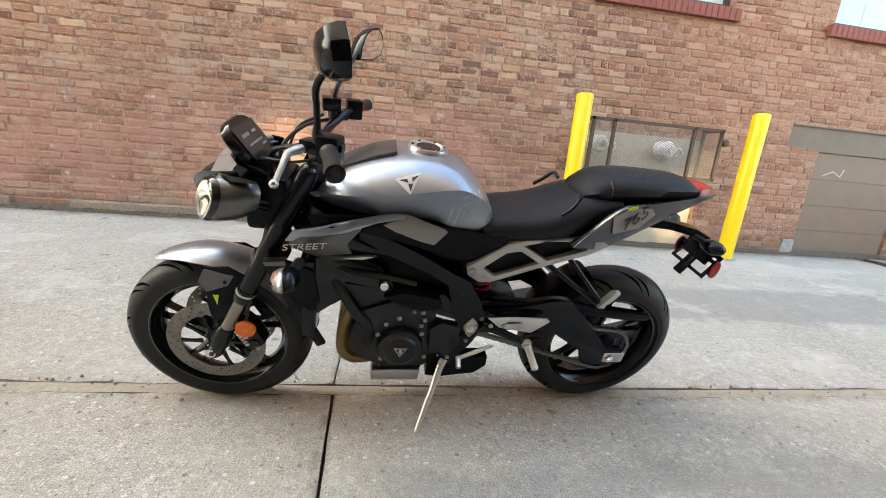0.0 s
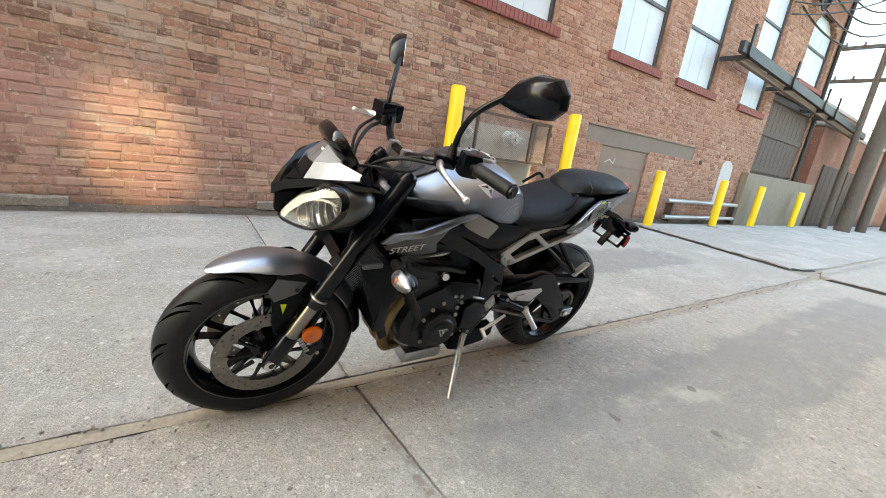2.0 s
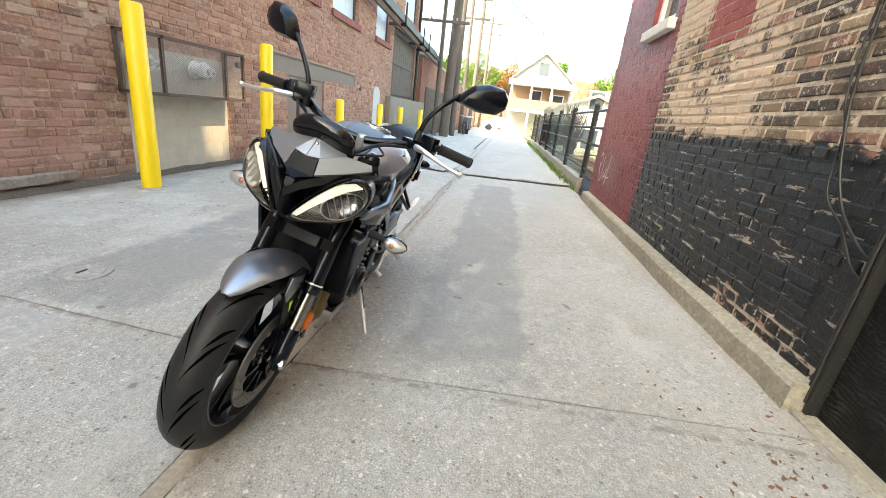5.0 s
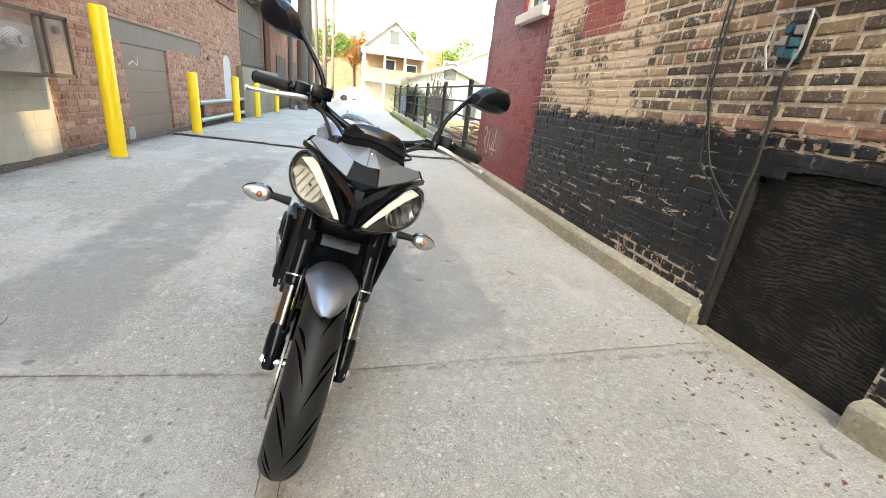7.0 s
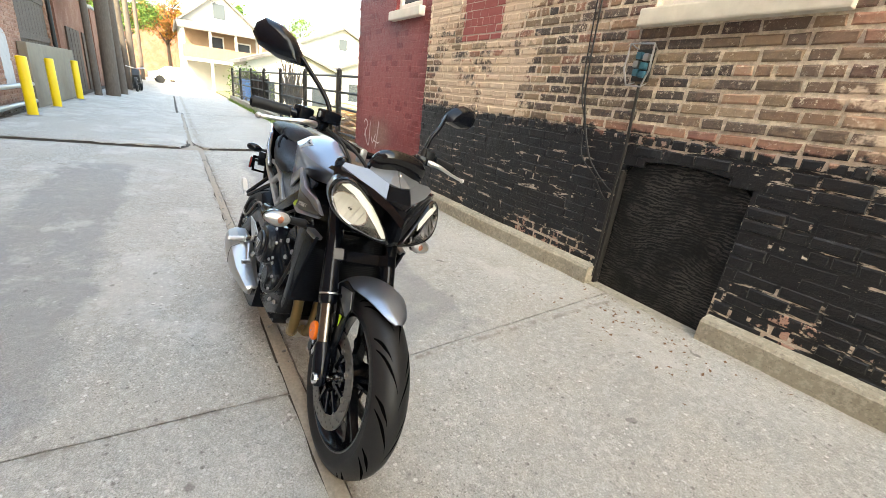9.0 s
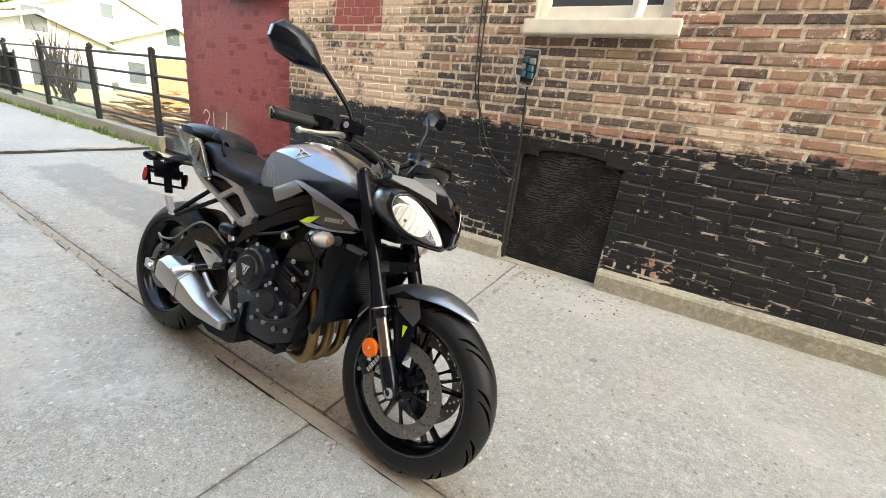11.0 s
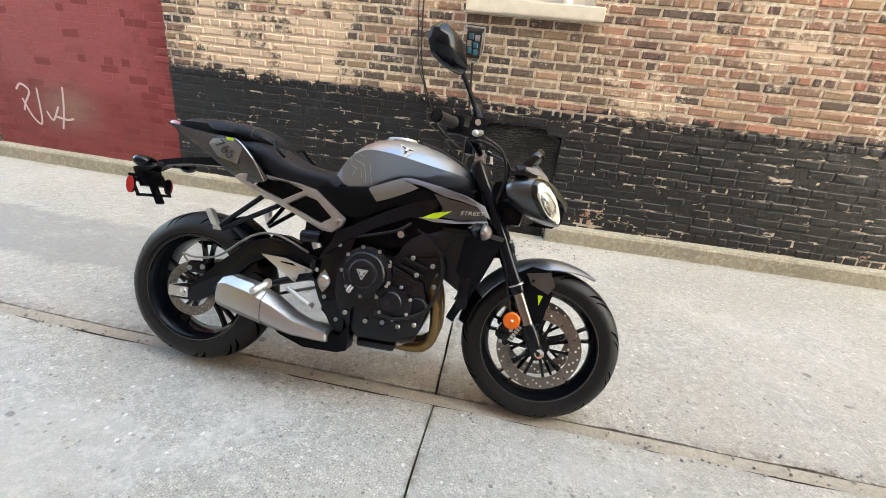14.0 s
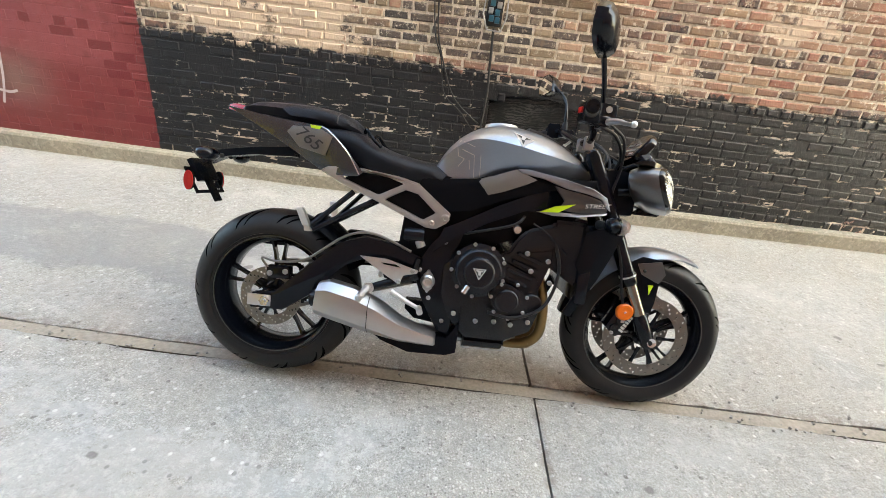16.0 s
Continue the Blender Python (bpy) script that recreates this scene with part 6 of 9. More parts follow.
def wheel(name, cx, cz, r, w, rimw, steer, label):
    wh = bp(name, lathe(bmesh.new(), tyre_rim(r, w, rimw), 72, 'Y', (cx, 0, cz), True), B_satin, label, 50, steer)
    tyre = part("tyre", lathe(bmesh.new(), tyre_profile(r, w, 0.216), 96, 'Y', (cx, 0, cz), True), B_rubber, wh, "black road tyre with sparse grooves", 50)
    # slanting grooves over the crown: flat near-black ribbons, groove shade put into their colour
    V, F = [], []
    def surf(a, y):
        best = r - w * 1.06 * (1 - math.cos(math.asin(max(-1, min(1, y / w * math.sin(math.radians(74))))))) * 0.98 + 0.0006
        return Vector((cx + best * math.cos(a), y, cz + best * math.sin(a)))
    n = 22
    for k in range(n):
        for s in (1, -1):
            a0 = 2 * math.pi * (k + (0.5 if s < 0 else 0)) / n
            steps = 9
            for q in range(steps):
                rows = []
                for e in (q, q + 1):
                    t = e / steps
                    y = s * w * ((0.06 if k % 2 else 0.34) + (0.84 if k % 2 else 0.58) * t)
                    a = a0 + (0.42 if k % 2 else 0.26) * t ** 0.8
                    h = 0.0034 * (1.25 - abs(2 * t - 1)) / r * 2.6
                    rows.append((surf(a - h, y), surf(a + h, y)))
                n0 = len(V)
                V += [tuple(rows[0][0]), tuple(rows[0][1]), tuple(rows[1][1]), tuple(rows[1][0])]
                F.append((n0, n0 + 1, n0 + 2, n0 + 3) if s > 0 else (n0 + 3, n0 + 2, n0 + 1, n0))
    me = bpy.data.meshes.new("tread")
    me.from_pydata(V, [], F)
    me.materials.append(B_groove)
    ob = tagged(new("tread", me), kind="stuff")
    ob.parent = wh
    for s in (1, -1):
        bm = bmesh.new()
        lathe(bm, [(0.2165, s * (rimw + 0.0004)), (0.2205, s * (rimw + 0.0004)), (0.2215, s * (rimw - 0.0015)), (0.2165, s * (rimw - 0.0015))], 72, 'Y', (cx, 0, cz), True)
        part("rim_edge", bm, B_rimedge, wh, "thin bright rim edge", 40)
    # hub and five forked spokes
    bm = bmesh.new()
    lathe(bm, [(0.018, -w * 0.9), (0.040, -w * 0.9), (0.046, -w * 0.5), (0.040, 0), (0.046, w * 0.5), (0.040, w * 0.9), (0.018, w * 0.9)], 32, 'Y', (cx, 0, cz), True)
    part("hub", bm, B_satin, wh, "", 40)
    for k in range(5):
        a = 2 * math.pi * k / 5 + 0.35
        bm = bmesh.new()
        for sp in (-1, 1):
            def at(rad, da, y):
                return (cx + rad * math.cos(a + da * sp), y, cz + rad * math.sin(a + da * sp))
            rings = []
            for rad, da, hw, hy in ((0.036, 0.10, 0.26, 0.020), (0.085, 0.10, 0.075, 0.015), (0.14, 0.115, 0.034, 0.012), (0.185, 0.135, 0.025, 0.013), (0.209, 0.150, 0.050, 0.022)):
                rings.append([at(rad, da - hw, -hy), at(rad, da + hw, -hy), at(rad, da + hw * 0.6, hy), at(rad, da - hw * 0.6, hy)])
            skin(bm, rings)
        part("spoke", bm, B_satin, wh, "", 30)
    return wh


def tyre_rim(r, w, rw):
    return [(0.222, -rw), (0.213, -rw), (0.208, -rw + 0.010), (0.196, -rw + 0.022), (0.190, 0.0), (0.196, rw - 0.022), (0.208, rw - 0.010), (0.213, rw), (0.222, rw), (0.221, rw - 0.008), (0.205, rw - 0.02), (0.200, 0), (0.205, -rw + 0.02), (0.221, -rw + 0.008)]


def brake_disc(wh, cx, cz, y, ro, ri, arms, s):
    """Drilled rotor on a black carrier."""
    n = 60
    circ = lambda rad, m, ph=0.0: [(cx + rad * math.cos(2 * math.pi * k / m + ph), cz + rad * math.sin(2 * math.pi * k / m + ph)) for k in range(m)]
    holes = [circ(ri, 48)]
    for k in range(20):
        for q, rad in enumerate((ri + (ro - ri) * 0.28, ri + (ro - ri) * 0.52, ri + (ro - ri) * 0.78)):
            a = 2 * math.pi * (k + q * 0.33) / 20
            hx, hz = cx + rad * math.cos(a), cz + rad * math.sin(a)
            holes.append([(hx + 0.0042 * math.cos(1.047 * e), hz + 0.0042 * math.sin(1.047 * e)) for e in range(6)])
    bm = bmesh.new()
    plate(bm, circ(ro, n), y - 0.0025, y + 0.0025, 0, holes)
    rotor = part("brake_disc", bm, B_disc, wh, "drilled steel brake disc", 30)
    for k in range(arms):
        a = 2 * math.pi * k / arms
        bm = bmesh.new()
        rings = []
        for rad, hw, in ((0.045, 0.0065), (ri * 0.75, 0.0038), (ri + 0.004, 0.0065)):
            o = Vector((cx + rad * math.cos(a), y, cz + rad * math.sin(a)))
            d = Vector((-math.sin(a), 0, math.cos(a))) * hw
            u = Vector((0, 0.004, 0))
            rings.append([tuple(o - d - u), tuple(o + d - u), tuple(o + d + u), tuple(o - d + u)])
        skin(bm, rings)
        part("carrier_arm", bm, B_satin, wh)
        bm = bmesh.new()
        bolt(bm, (cx + (ri + 0.006) * math.cos(a), y + s * 0.003, cz + (ri + 0.006) * math.sin(a)), 0.010, 0.004, s)
        part("rotor_button", bm, B_disc, wh, "", 40)
    return rotor


FX, FZ, RX, RZ = 1.402, 0.302, 0.0, 0.312
front = wheel("front_wheel", FX, FZ, 0.299, 0.058, 0.048, True, "black forked-spoke front wheel with twin discs")
rear = wheel("rear_wheel", RX, RZ, 0.315, 0.087, 0.074, False, "black forked-spoke rear wheel with wide tyre")
for s in (1, -1):
    brake_disc(front, FX, FZ, s * 0.070, 0.155, 0.112, 10, s)
brake_disc(rear, RX, RZ, -0.088, 0.110, 0.074, 5, -1)
# rear sprocket
bm = bmesh.new()
N = 46
teeth = []
for k in range(N * 2):
    rad = 0.100 if k % 2 else 0.093
    teeth.append((RX + rad * math.cos(math.pi * k / N), RZ + rad * math.sin(math.pi * k / N)))
hol = [[(RX + 0.062 * math.cos(a) + 0.018 * math.cos(b), RZ + 0.062 * math.sin(a) + 0.018 * math.sin(b)) for b in [math.pi * q / 5 for q in range(10)]] for a in [2 * math.pi * k / 5 for k in range(5)]]
plate(bm, teeth, 0.090, 0.096, 0, hol)
part("sprocket", bm, B_engine, rear)
# axles and nuts
for cx, cz, y, st in ((FX, FZ, 0.120, True), (RX, RZ, 0.129, False)):
    bm = bmesh.new()
    lathe(bm, [(0.0, -y), (0.009, -y), (0.014, -y + 0.002), (0.014, y - 0.002), (0.009, y), (0.0, y)], 20, 'Y', (cx, 0, cz))
    bp("axle", bm, B_chrome, "bright steel axle", 40, st)

# ---- fork ----
def leg(t):
    """A place along the leg, t metres above the axle."""
    return Vector((1.392, 0, 0.302)) + RAKE * t
for s in (1, -1):
    y = Vector((0, 0.104 * s, 0))
    bm = bmesh.new()
    tube(bm, [leg(0.225) + y, leg(0.235) + y, leg(0.252) + y, leg(0.256) + y, leg(0.40) + y, leg(0.42) + y, leg(0.70) + y, leg(0.71) + y], [0.026, 0.0295, 0.0295, 0.026, 0.026, 0.0275, 0.0275, 0.024], 24)
    f = bp("fork_tube", bm, B_satin, "satin black upper fork leg", 40, True)
    bm = bmesh.new()
    tube(bm, [leg(0.085) + y, leg(0.23) + y], 0.0215, 24)
    part("slider", bm, B_slider, f, "dull steel slider", 40)
    bm = bmesh.new()
    tube(bm, [leg(-0.030) + y, leg(-0.012) + y, leg(0.05) + y, leg(0.095) + y, leg(0.105) + y], [0.016, 0.026, 0.028, 0.027, 0.023], 20)
    part("axle_clamp", bm, B_satin, f, "", 40)
    bm = bmesh.new()
    lathe(bm, [(0.0, s * 0.0), (0.0, s * 0.004), (0.013, s * 0.008), (0.017, s * 0.008), (0.018, 0.0)], 20, 'Y', (FX, s * 0.122, FZ))
    part("axle_cap", bm, B_chrome, f, "", 40)
    for t in (0.255, 0.268):
        bm = bmesh.new()
        tube(bm, [leg(t) + y, leg(t + 0.005) + y], 0.0298, 20)
        part("collar", bm, B_alu if t < 0.26 else B_satin, f, "", 40)
    # radial caliper behind the leg
    bm = bmesh.new()
    c = leg(0.085) + Vector((-0.070, 0.082 * s, -0.012))
    a = math.atan2(FZ - c.z, FX - c.x)
    out = [(-0.062, -0.024), (-0.040, -0.034), (0.045, -0.034), (0.064, -0.020), (0.058, 0.026), (0.020, 0.034), (-0.050, 0.030)]
    ca, sa = math.cos(a + math.pi / 2), math.sin(a + math.pi / 2)
    plate(bm, [(c.x + u * ca - v * sa, c.z + u * sa + v * ca) for u, v in out], c.y - 0.028, c.y + 0.028, 0.006)
    cal = bp("brake_caliper", bm, B_satin, "black radial brake caliper", 40, True)
    for u in (-0.035, 0.0, 0.035):
        bm = bmesh.new()
        lathe(bm, [(0.0, s * 0.0), (0.017, 0.0), (0.016, s * 0.005), (0.0, s * 0.006)], 16, 'Y', (c.x + u * ca, c.y + s * 0.028, c.z + u * sa))
        part("piston_cover", bm, B_engine, cal, "", 40)
    for u in (-0.03, -0.018, -0.006, 0.006, 0.018, 0.03):
        bm = bmesh.new()
        o = Vector((c.x + u * ca + 0.024 * sa, c.y + s * 0.0285, c.z + u * sa - 0.024 * ca))
        box(bm, (-0.004, -0.0007, -0.007), (0.004, 0.0007, 0.007), 0, Matrix.Translation(o) @ Matrix.Rotation(-(a + math.pi / 2), 4, 'Y'))
        part("lettering_bar", bm, B_decal, cal)
    bolts(cal, [((c.x + 0.055 * ca, c.y + s * 0.03, c.z + 0.055 * sa), s), ((c.x - 0.055 * ca, c.y + s * 0.03, c.z - 0.055 * sa), s)], 0.007, 0.006)
    # round orange side reflector on its tab
    bm = bmesh.new()
    lathe(bm, [(0.0, s * 0.010), (0.006, s * 0.010), (0.008, s * 0.008), (0.027, s * 0.008), (0.031, s * 0.004), (0.031, -s * 0.004), (0.0, -s * 0.004)], 32, 'Y', (1.288, s * 0.121, 0.404))
    rf = bp("reflector", bm, B_orange, "round orange reflector", 30, True)
    bm = bmesh.new()
    bolt(bm, (1.288, s * 0.129, 0.404), 0.004, 0.003, s)
    part("screw", bm, B_chrome, rf)
    bm = bmesh.new()
    box(bm, (1.284, s * 0.10 - 0.003, 0.36), (1.298, s * 0.117, 0.41), 0.001)
    part("tab", bm, B_chrome, rf)
for t, hw, r in ((0.385, 0.112, 0.036), (0.675, 0.112, 0.034)):
    bm = bmesh.new()
    o = leg(t)
    u = Vector((0.902, 0, 0.431))
    outline = [(-hw, -0.028), (-hw + 0.02, -0.036), (-0.05, -0.060), (0.05, -0.060), (hw - 0.02, -0.036), (hw, -0.028), (hw, 0.026), (hw - 0.03, 0.036), (0.06, 0.010), (-0.06, 0.010), (-hw + 0.03, 0.036), (-hw, 0.026)]
    rings = [[tuple(o + Vector((0, y, 0)) + u * x + RAKE * dz) for y, x in outline] for dz in (-0.018, 0.018)]
    skin(bm, rings)
    bp("yoke", bm, B_satin, "", 30, True)
for s in (1, -1):
    bm = bmesh.new()
    y = Vector((0, 0.104 * s, 0))
    tube(bm, [leg(0.70) + y, leg(0.716) + y, leg(0.722) + y], [0.022, 0.022, 0.016], 20)
    bp("fork_cap", bm, B_gloss, "", 40, True)

# ---- front mudguard ----
def guard_section(a, rad, hw, drop, thick=0.004):
    """An arched strip across the tyre at angle a from straight ahead."""
    pts = []
    for k in range(-6, 7):
        u = k / 6
        r = rad - drop * abs(u) ** 2.6
        pts.append((FX + r * math.cos(a), hw * u, FZ + r * math.sin(a)))
    for k in range(6, -7, -1):
        u = k / 6
        r = rad - thick - drop * abs(u) ** 2.6
        pts.append((FX + r * math.cos(a), (hw - 0.002) * u, FZ + r * math.sin(a)))
    return pts
bm = bmesh.new()
secs = []
for k in range(25):
    t = k / 24
    a = radians(58 + (146 - 58) * t)
    hw = 0.012 + 0.062 * min(1, t / 0.30) ** 0.6 if t < 0.3 else 0.074
    secs.append(guard_section(a, 0.330 + 0.004 * math.sin(math.pi * t) - 0.008 * t, hw, 0.040 * min(1, 0.15 + t * 1.6)))
skin(bm, secs)
mg = bp("front_mudguard", bm, B_paint, "silver-grey metallic front mudguard", 40, True)
bm = bmesh.new()
secs = []
for k in range(9):
    a = radians(145 + (172 - 145) * k / 8)
    secs.append(guard_section(a, 0.3215, 0.066, 0.04))
skin(bm, secs)
part("rear_flap", bm, B_blackp, mg, "", 40)
for s in (1, -1):
    bm = bmesh.new()
    plate(bm, [(1.405, 0.598), (1.335, 0.605), (1.285, 0.575), (1.300, 0.540), (1.335, 0.470), (1.372, 0.365), (1.392, 0.372), (1.405, 0.44), (1.408, 0.50), (1.418, 0.545)], 0, 0.006, 0.002, [])
    bend(bm, lambda x, z: s * 0.078 + (-0.003) + s * 0.006 * max(0, 0.55 - z) * 4)
    st = part("stay", bm, B_blackp, mg, "black fork shield of the mudguard", 40)
    bm = bmesh.new()
    plate(bm, [(1.386, 0.505), (1.368, 0.505), (1.376, 0.468)], s * 0.0865, s * 0.0880)
    part("decal", bm, B_neon, st, "fluorescent yellow decal")
    bm = bmesh.new()
    plate(bm, [(1.318, 0.578), (1.402, 0.594), (1.424, 0.548), (1.404, 0.512), (1.340, 0.540)], 0, 0.004, 0.001)
    bend(bm, lambda x, z: s * 0.0835 - 0.002)
    part("side_skirt", bm, B_graph, st, "", 40)
    bolts(st, [((1.345, s * 0.088, 0.555), s), ((1.383, s * 0.088, 0.395), s)], 0.006, 0.004, B_engine)

# ---- headlamps, screen, dash ----
def smooth_loop(ctrl, n):
    """A closed smooth outline through the control points, as n points."""
    out, m = [], len(ctrl)
    for k in range(n):
        f = k * m / n
        i0, t = int(f), f - int(f)
        p0, p1, p2, p3 = [Vector(ctrl[(i0 + d) % m]) for d in (-1, 0, 1, 2)]
        out.append(0.5 * (2 * p1 + (p2 - p0) * t + (2 * p0 - 5 * p1 + 4 * p2 - p3) * t * t + (3 * p1 - p0 - 3 * p2 + p3) * t ** 3))
    return out
LAMP = smooth_loop([(0.91 * u, 0.90 * v) for u, v in [(-0.126, -0.020), (-0.085, 0.006), (-0.02, 0.034), (0.05, 0.052), (0.098, 0.046), (0.124, 0.014), (0.112, -0.030), (0.065, -0.060), (0.005, -0.066), (-0.055, -0.054), (-0.105, -0.038)]], 44)
def headlamp(s):
    C = Vector((1.346, 0.100 * s, 0.834))
    A = Vector((-0.50, 0.75 * s, 0.43)).normalized()          # along the lamp, inner end to outer end
    Nn = Vector((0.90, 0.36 * s, 0.08))
    Nn = (Nn - A * Nn.dot(A)).normalized()
    Bv = Nn.cross(A)
    if Bv.z < 0:
        Bv = -Bv
    def at(u, v, d, back=0.0):
        dome = 0.020 * (1 - (u / 0.13) ** 2)
        return tuple(C + A * u + Bv * v + Nn * (dome + d) - Vector((1, 0.10 * s, -0.06)) * back)
    def ring(grow, d, back=0.0):
        return [at(p.x * grow, p.y * grow, d, back) for p in LAMP]
    bm = bmesh.new()
    skin(bm, [ring(0.88, -0.010), ring(0.92, 0.002), ring(1.0, 0.004), ring(1.07, -0.006), ring(1.09, -0.012, 0.018), ring(1.04, -0.012, 0.06), ring(0.80, -0.012, 0.10), ring(0.4, -0.012, 0.115)], True, False)
    pod = bp("headlamp", bm, B_graph, "graphite headlamp pod with lit running light", 50, True)
    bm = bmesh.new()
    skin(bm, [ring(0.90, -0.006), ring(0.80, -0.026), ring(0.5, -0.040), ring(0.1, -0.044)], True, False)
    part("reflector", bm, B_reflector, pod, "", 50)
    # running light along the straight upper edge
    bm = bmesh.new()
    bm2 = bmesh.new()
    skin(bm2, [ring(0.955, 0.004), ring(0.985, 0.0075), ring(1.06, 0.002), ring(1.075, -0.006)], True, False)
    part("bezel", bm2, B_gloss, pod, "gloss black lamp bezel", 50)
    top = [(-0.108, -0.014), (-0.06, 0.006), (-0.01, 0.023), (0.045, 0.034), (0.078, 0.031)]
    low = [(-0.094, -0.022), (-0.05, -0.006), (-0.005, 0.008), (0.045, 0.018), (0.094, 0.016)]
    skin(bm, [[at(*a, 0.0), at(*b, 0.0), at(*b, -0.012), at(*a, -0.012)] for a, b in zip(top, low)])
    part("running_light", bm, B_drl, pod, "white running light, lit", 40)
    # beam unit with ribs
    bm = bmesh.new()
    def oval(rx, rz, d):
        return [at(0.030 + rx * math.cos(q), -0.020 + rz * math.sin(q), d) for q in [2 * math.pi * e / 24 for e in range(24)]]
    skin(bm, [oval(0.060, 0.034, -0.006), oval(0.056, 0.031, -0.012), oval(0.040, 0.022, -0.026), oval(0.006, 0.004, -0.030)], True, False)
    part("beam_unit", bm, B_beam if s < 0 else B_reflector, pod, "", 50)
    bm = bmesh.new()
    skin(bm, [oval(0.064, 0.037, -0.008), oval(0.063, 0.036, -0.002), oval(0.059, 0.033, -0.002), oval(0.058, 0.032, -0.010)], True, False)
    part("beam_ring", bm, B_chrome, pod, "", 50)
    for q in range(-2, 3):
        bm = bmesh.new()
        u = 0.030 + 0.019 * q
        h = 0.030 * math.sqrt(max(0.1, 1 - (q / 3.0) ** 2))
        skin(bm, [[at(u - 0.0009, -0.020 + e, -0.014), at(u + 0.0009, -0.020 + e, -0.014), at(u + 0.0009, -0.020 + e, -0.022), at(u - 0.0009, -0.020 + e, -0.022)] for e in (-h, h)])
        part("rib", bm, B_sub, pod)
    # lens
    bm = bmesh.new()
    skin(bm, [ring(0.955, 0.002), ring(0.80, 0.009), ring(0.45, 0.013), ring(0.08, 0.014)], True, True)
    ln = part("lens", bm, B_glass, pod, "clear headlamp lens", 50)
    ln.visible_shadow = False
    return pod
for s in (1, -1):
    headlamp(s)
# black brow and nose between the lamps
for s in (1, -1):
    bm = bmesh.new()
    rings = []
    for x, y, z, h in ((1.418, 0.002, 0.832, 0.013), (1.392, 0.035, 0.862, 0.013), (1.346, 0.090, 0.894, 0.012), (1.297, 0.140, 0.915, 0.010), (1.244, 0.183, 0.925, 0.007)):
        rings.append([(x + 0.010, y * s, z - h), (x + 0.012, y * s, z + h), (x - 0.022, y * s, z + h * 0.7), (x - 0.05, y * s, z - h)])
    skin(bm, rings)
    bp("brow", bm, B_gloss, "", 40, True)
bm = bmesh.new()
rings = []
for z, x, hw in ((0.748, 1.385, 0.020), (0.775, 1.418, 0.020), (0.83, 1.420, 0.020), (0.868, 1.398, 0.034)):
    rings.append([(x, -hw * 0.4, z), (x, hw * 0.4, z), (x - 0.03, hw, z), (x - 0.09, hw, z), (x - 0.09, -hw, z), (x - 0.03, -hw, z)])
skin(bm, rings)
bp("nose", bm, B_blackp, "black nose panel between the headlamps", 30, True)
for s in (1, -1):
    def shell(pts, down=0.005):
        bm = bmesh.new()
        skin(bm, [[(x - d, y * s, z - d) for x, y, z in pts] for d in (down, 0.0)])
        return bm
    w = bp("screen_wing", shell([(1.362, 0.044, 0.888), (1.324, 0.110, 0.914), (1.260, 0.165, 0.939), (1.250, 0.156, 0.952), (1.288, 0.090, 0.955), (1.340, 0.037, 0.932)]), B_wing, "silver-grey faceted flyscreen wing", 20, True)
    part("upper_facet", shell([(1.345, 0.001, 0.928), (1.340, 0.037, 0.933), (1.288, 0.090, 0.956), (1.262, 0.066, 0.984), (1.292, 0.001, 0.984)]), B_wing, w, "", 20)
    part("wing_edge", shell([(1.258, 0.162, 0.944), (1.250, 0.155, 0.955), (1.222, 0.168, 0.948), (1.235, 0.178, 0.932)]), B_blackp, w, "", 20)
bm = bmesh.new()
mid = [(1.398, 0.0, 0.868), (1.366, 0.042, 0.884), (1.345, 0.034, 0.926), (1.345, -0.034, 0.926), (1.366, -0.042, 0.884)]
skin(bm, [[(x - d, y, z - d) for x, y, z in mid] for d in (0.008, 0.0)])
bp("screen_centre", bm, B_blackp, "textured black centre of the flyscreen", 20, True)
# instrument pod facing the rider
DASH = Matrix.Translation((1.276, 0.006, 0.972)) @ Matrix.Rotation(radians(38), 4, 'Y')
bm = bmesh.new()
rings = []
for d, g in ((0.0, 0.96), (0.006, 1.0), (0.024, 1.0), (0.034, 0.86), (0.038, 0.6)):
    rings.append([tuple(DASH @ Vector((d - 0.02, 0.094 * g * math.copysign(abs(math.cos(q)) ** 0.75, math.cos(q)), 0.066 * g * math.copysign(abs(math.sin(q)) ** 0.75, math.sin(q))))) for q in [2 * math.pi * e / 32 for e in range(32)]])
skin(bm, rings)
dash = bp("instrument_pod", bm, B_gloss, "black instrument pod with colour display", 50, True)
bm = bmesh.new()
box(bm, (-0.024, -0.078, -0.042), (-0.0205, 0.078, 0.042), 0.001, DASH)
part("display", bm, plain("dark_display", (0.02, 0.022, 0.028), 0.08), dash)
for k, (y, z, w, h) in enumerate(((0.03, 0.012, 0.05, 0.01), (-0.03, 0.012, 0.03, 0.008), (0.0, -0.015, 0.10, 0.006), (-0.04, -0.030, 0.03, 0.006))):
    bm = bmesh.new()
    box(bm, (-0.0252, y - w / 2, z - h / 2), (-0.0243, y + w / 2, z + h / 2), 0, DASH)
    part("display_mark", bm, B_can, dash)
bm = bmesh.new()
bmesh.ops.create_uvsphere(bm, u_segments=12, v_segments=8, radius=0.007, matrix=Matrix.Translation(DASH @ Vector((0.034, 0.0, 0.012))))
part("sensor", bm, B_chrome, dash, "", 60)
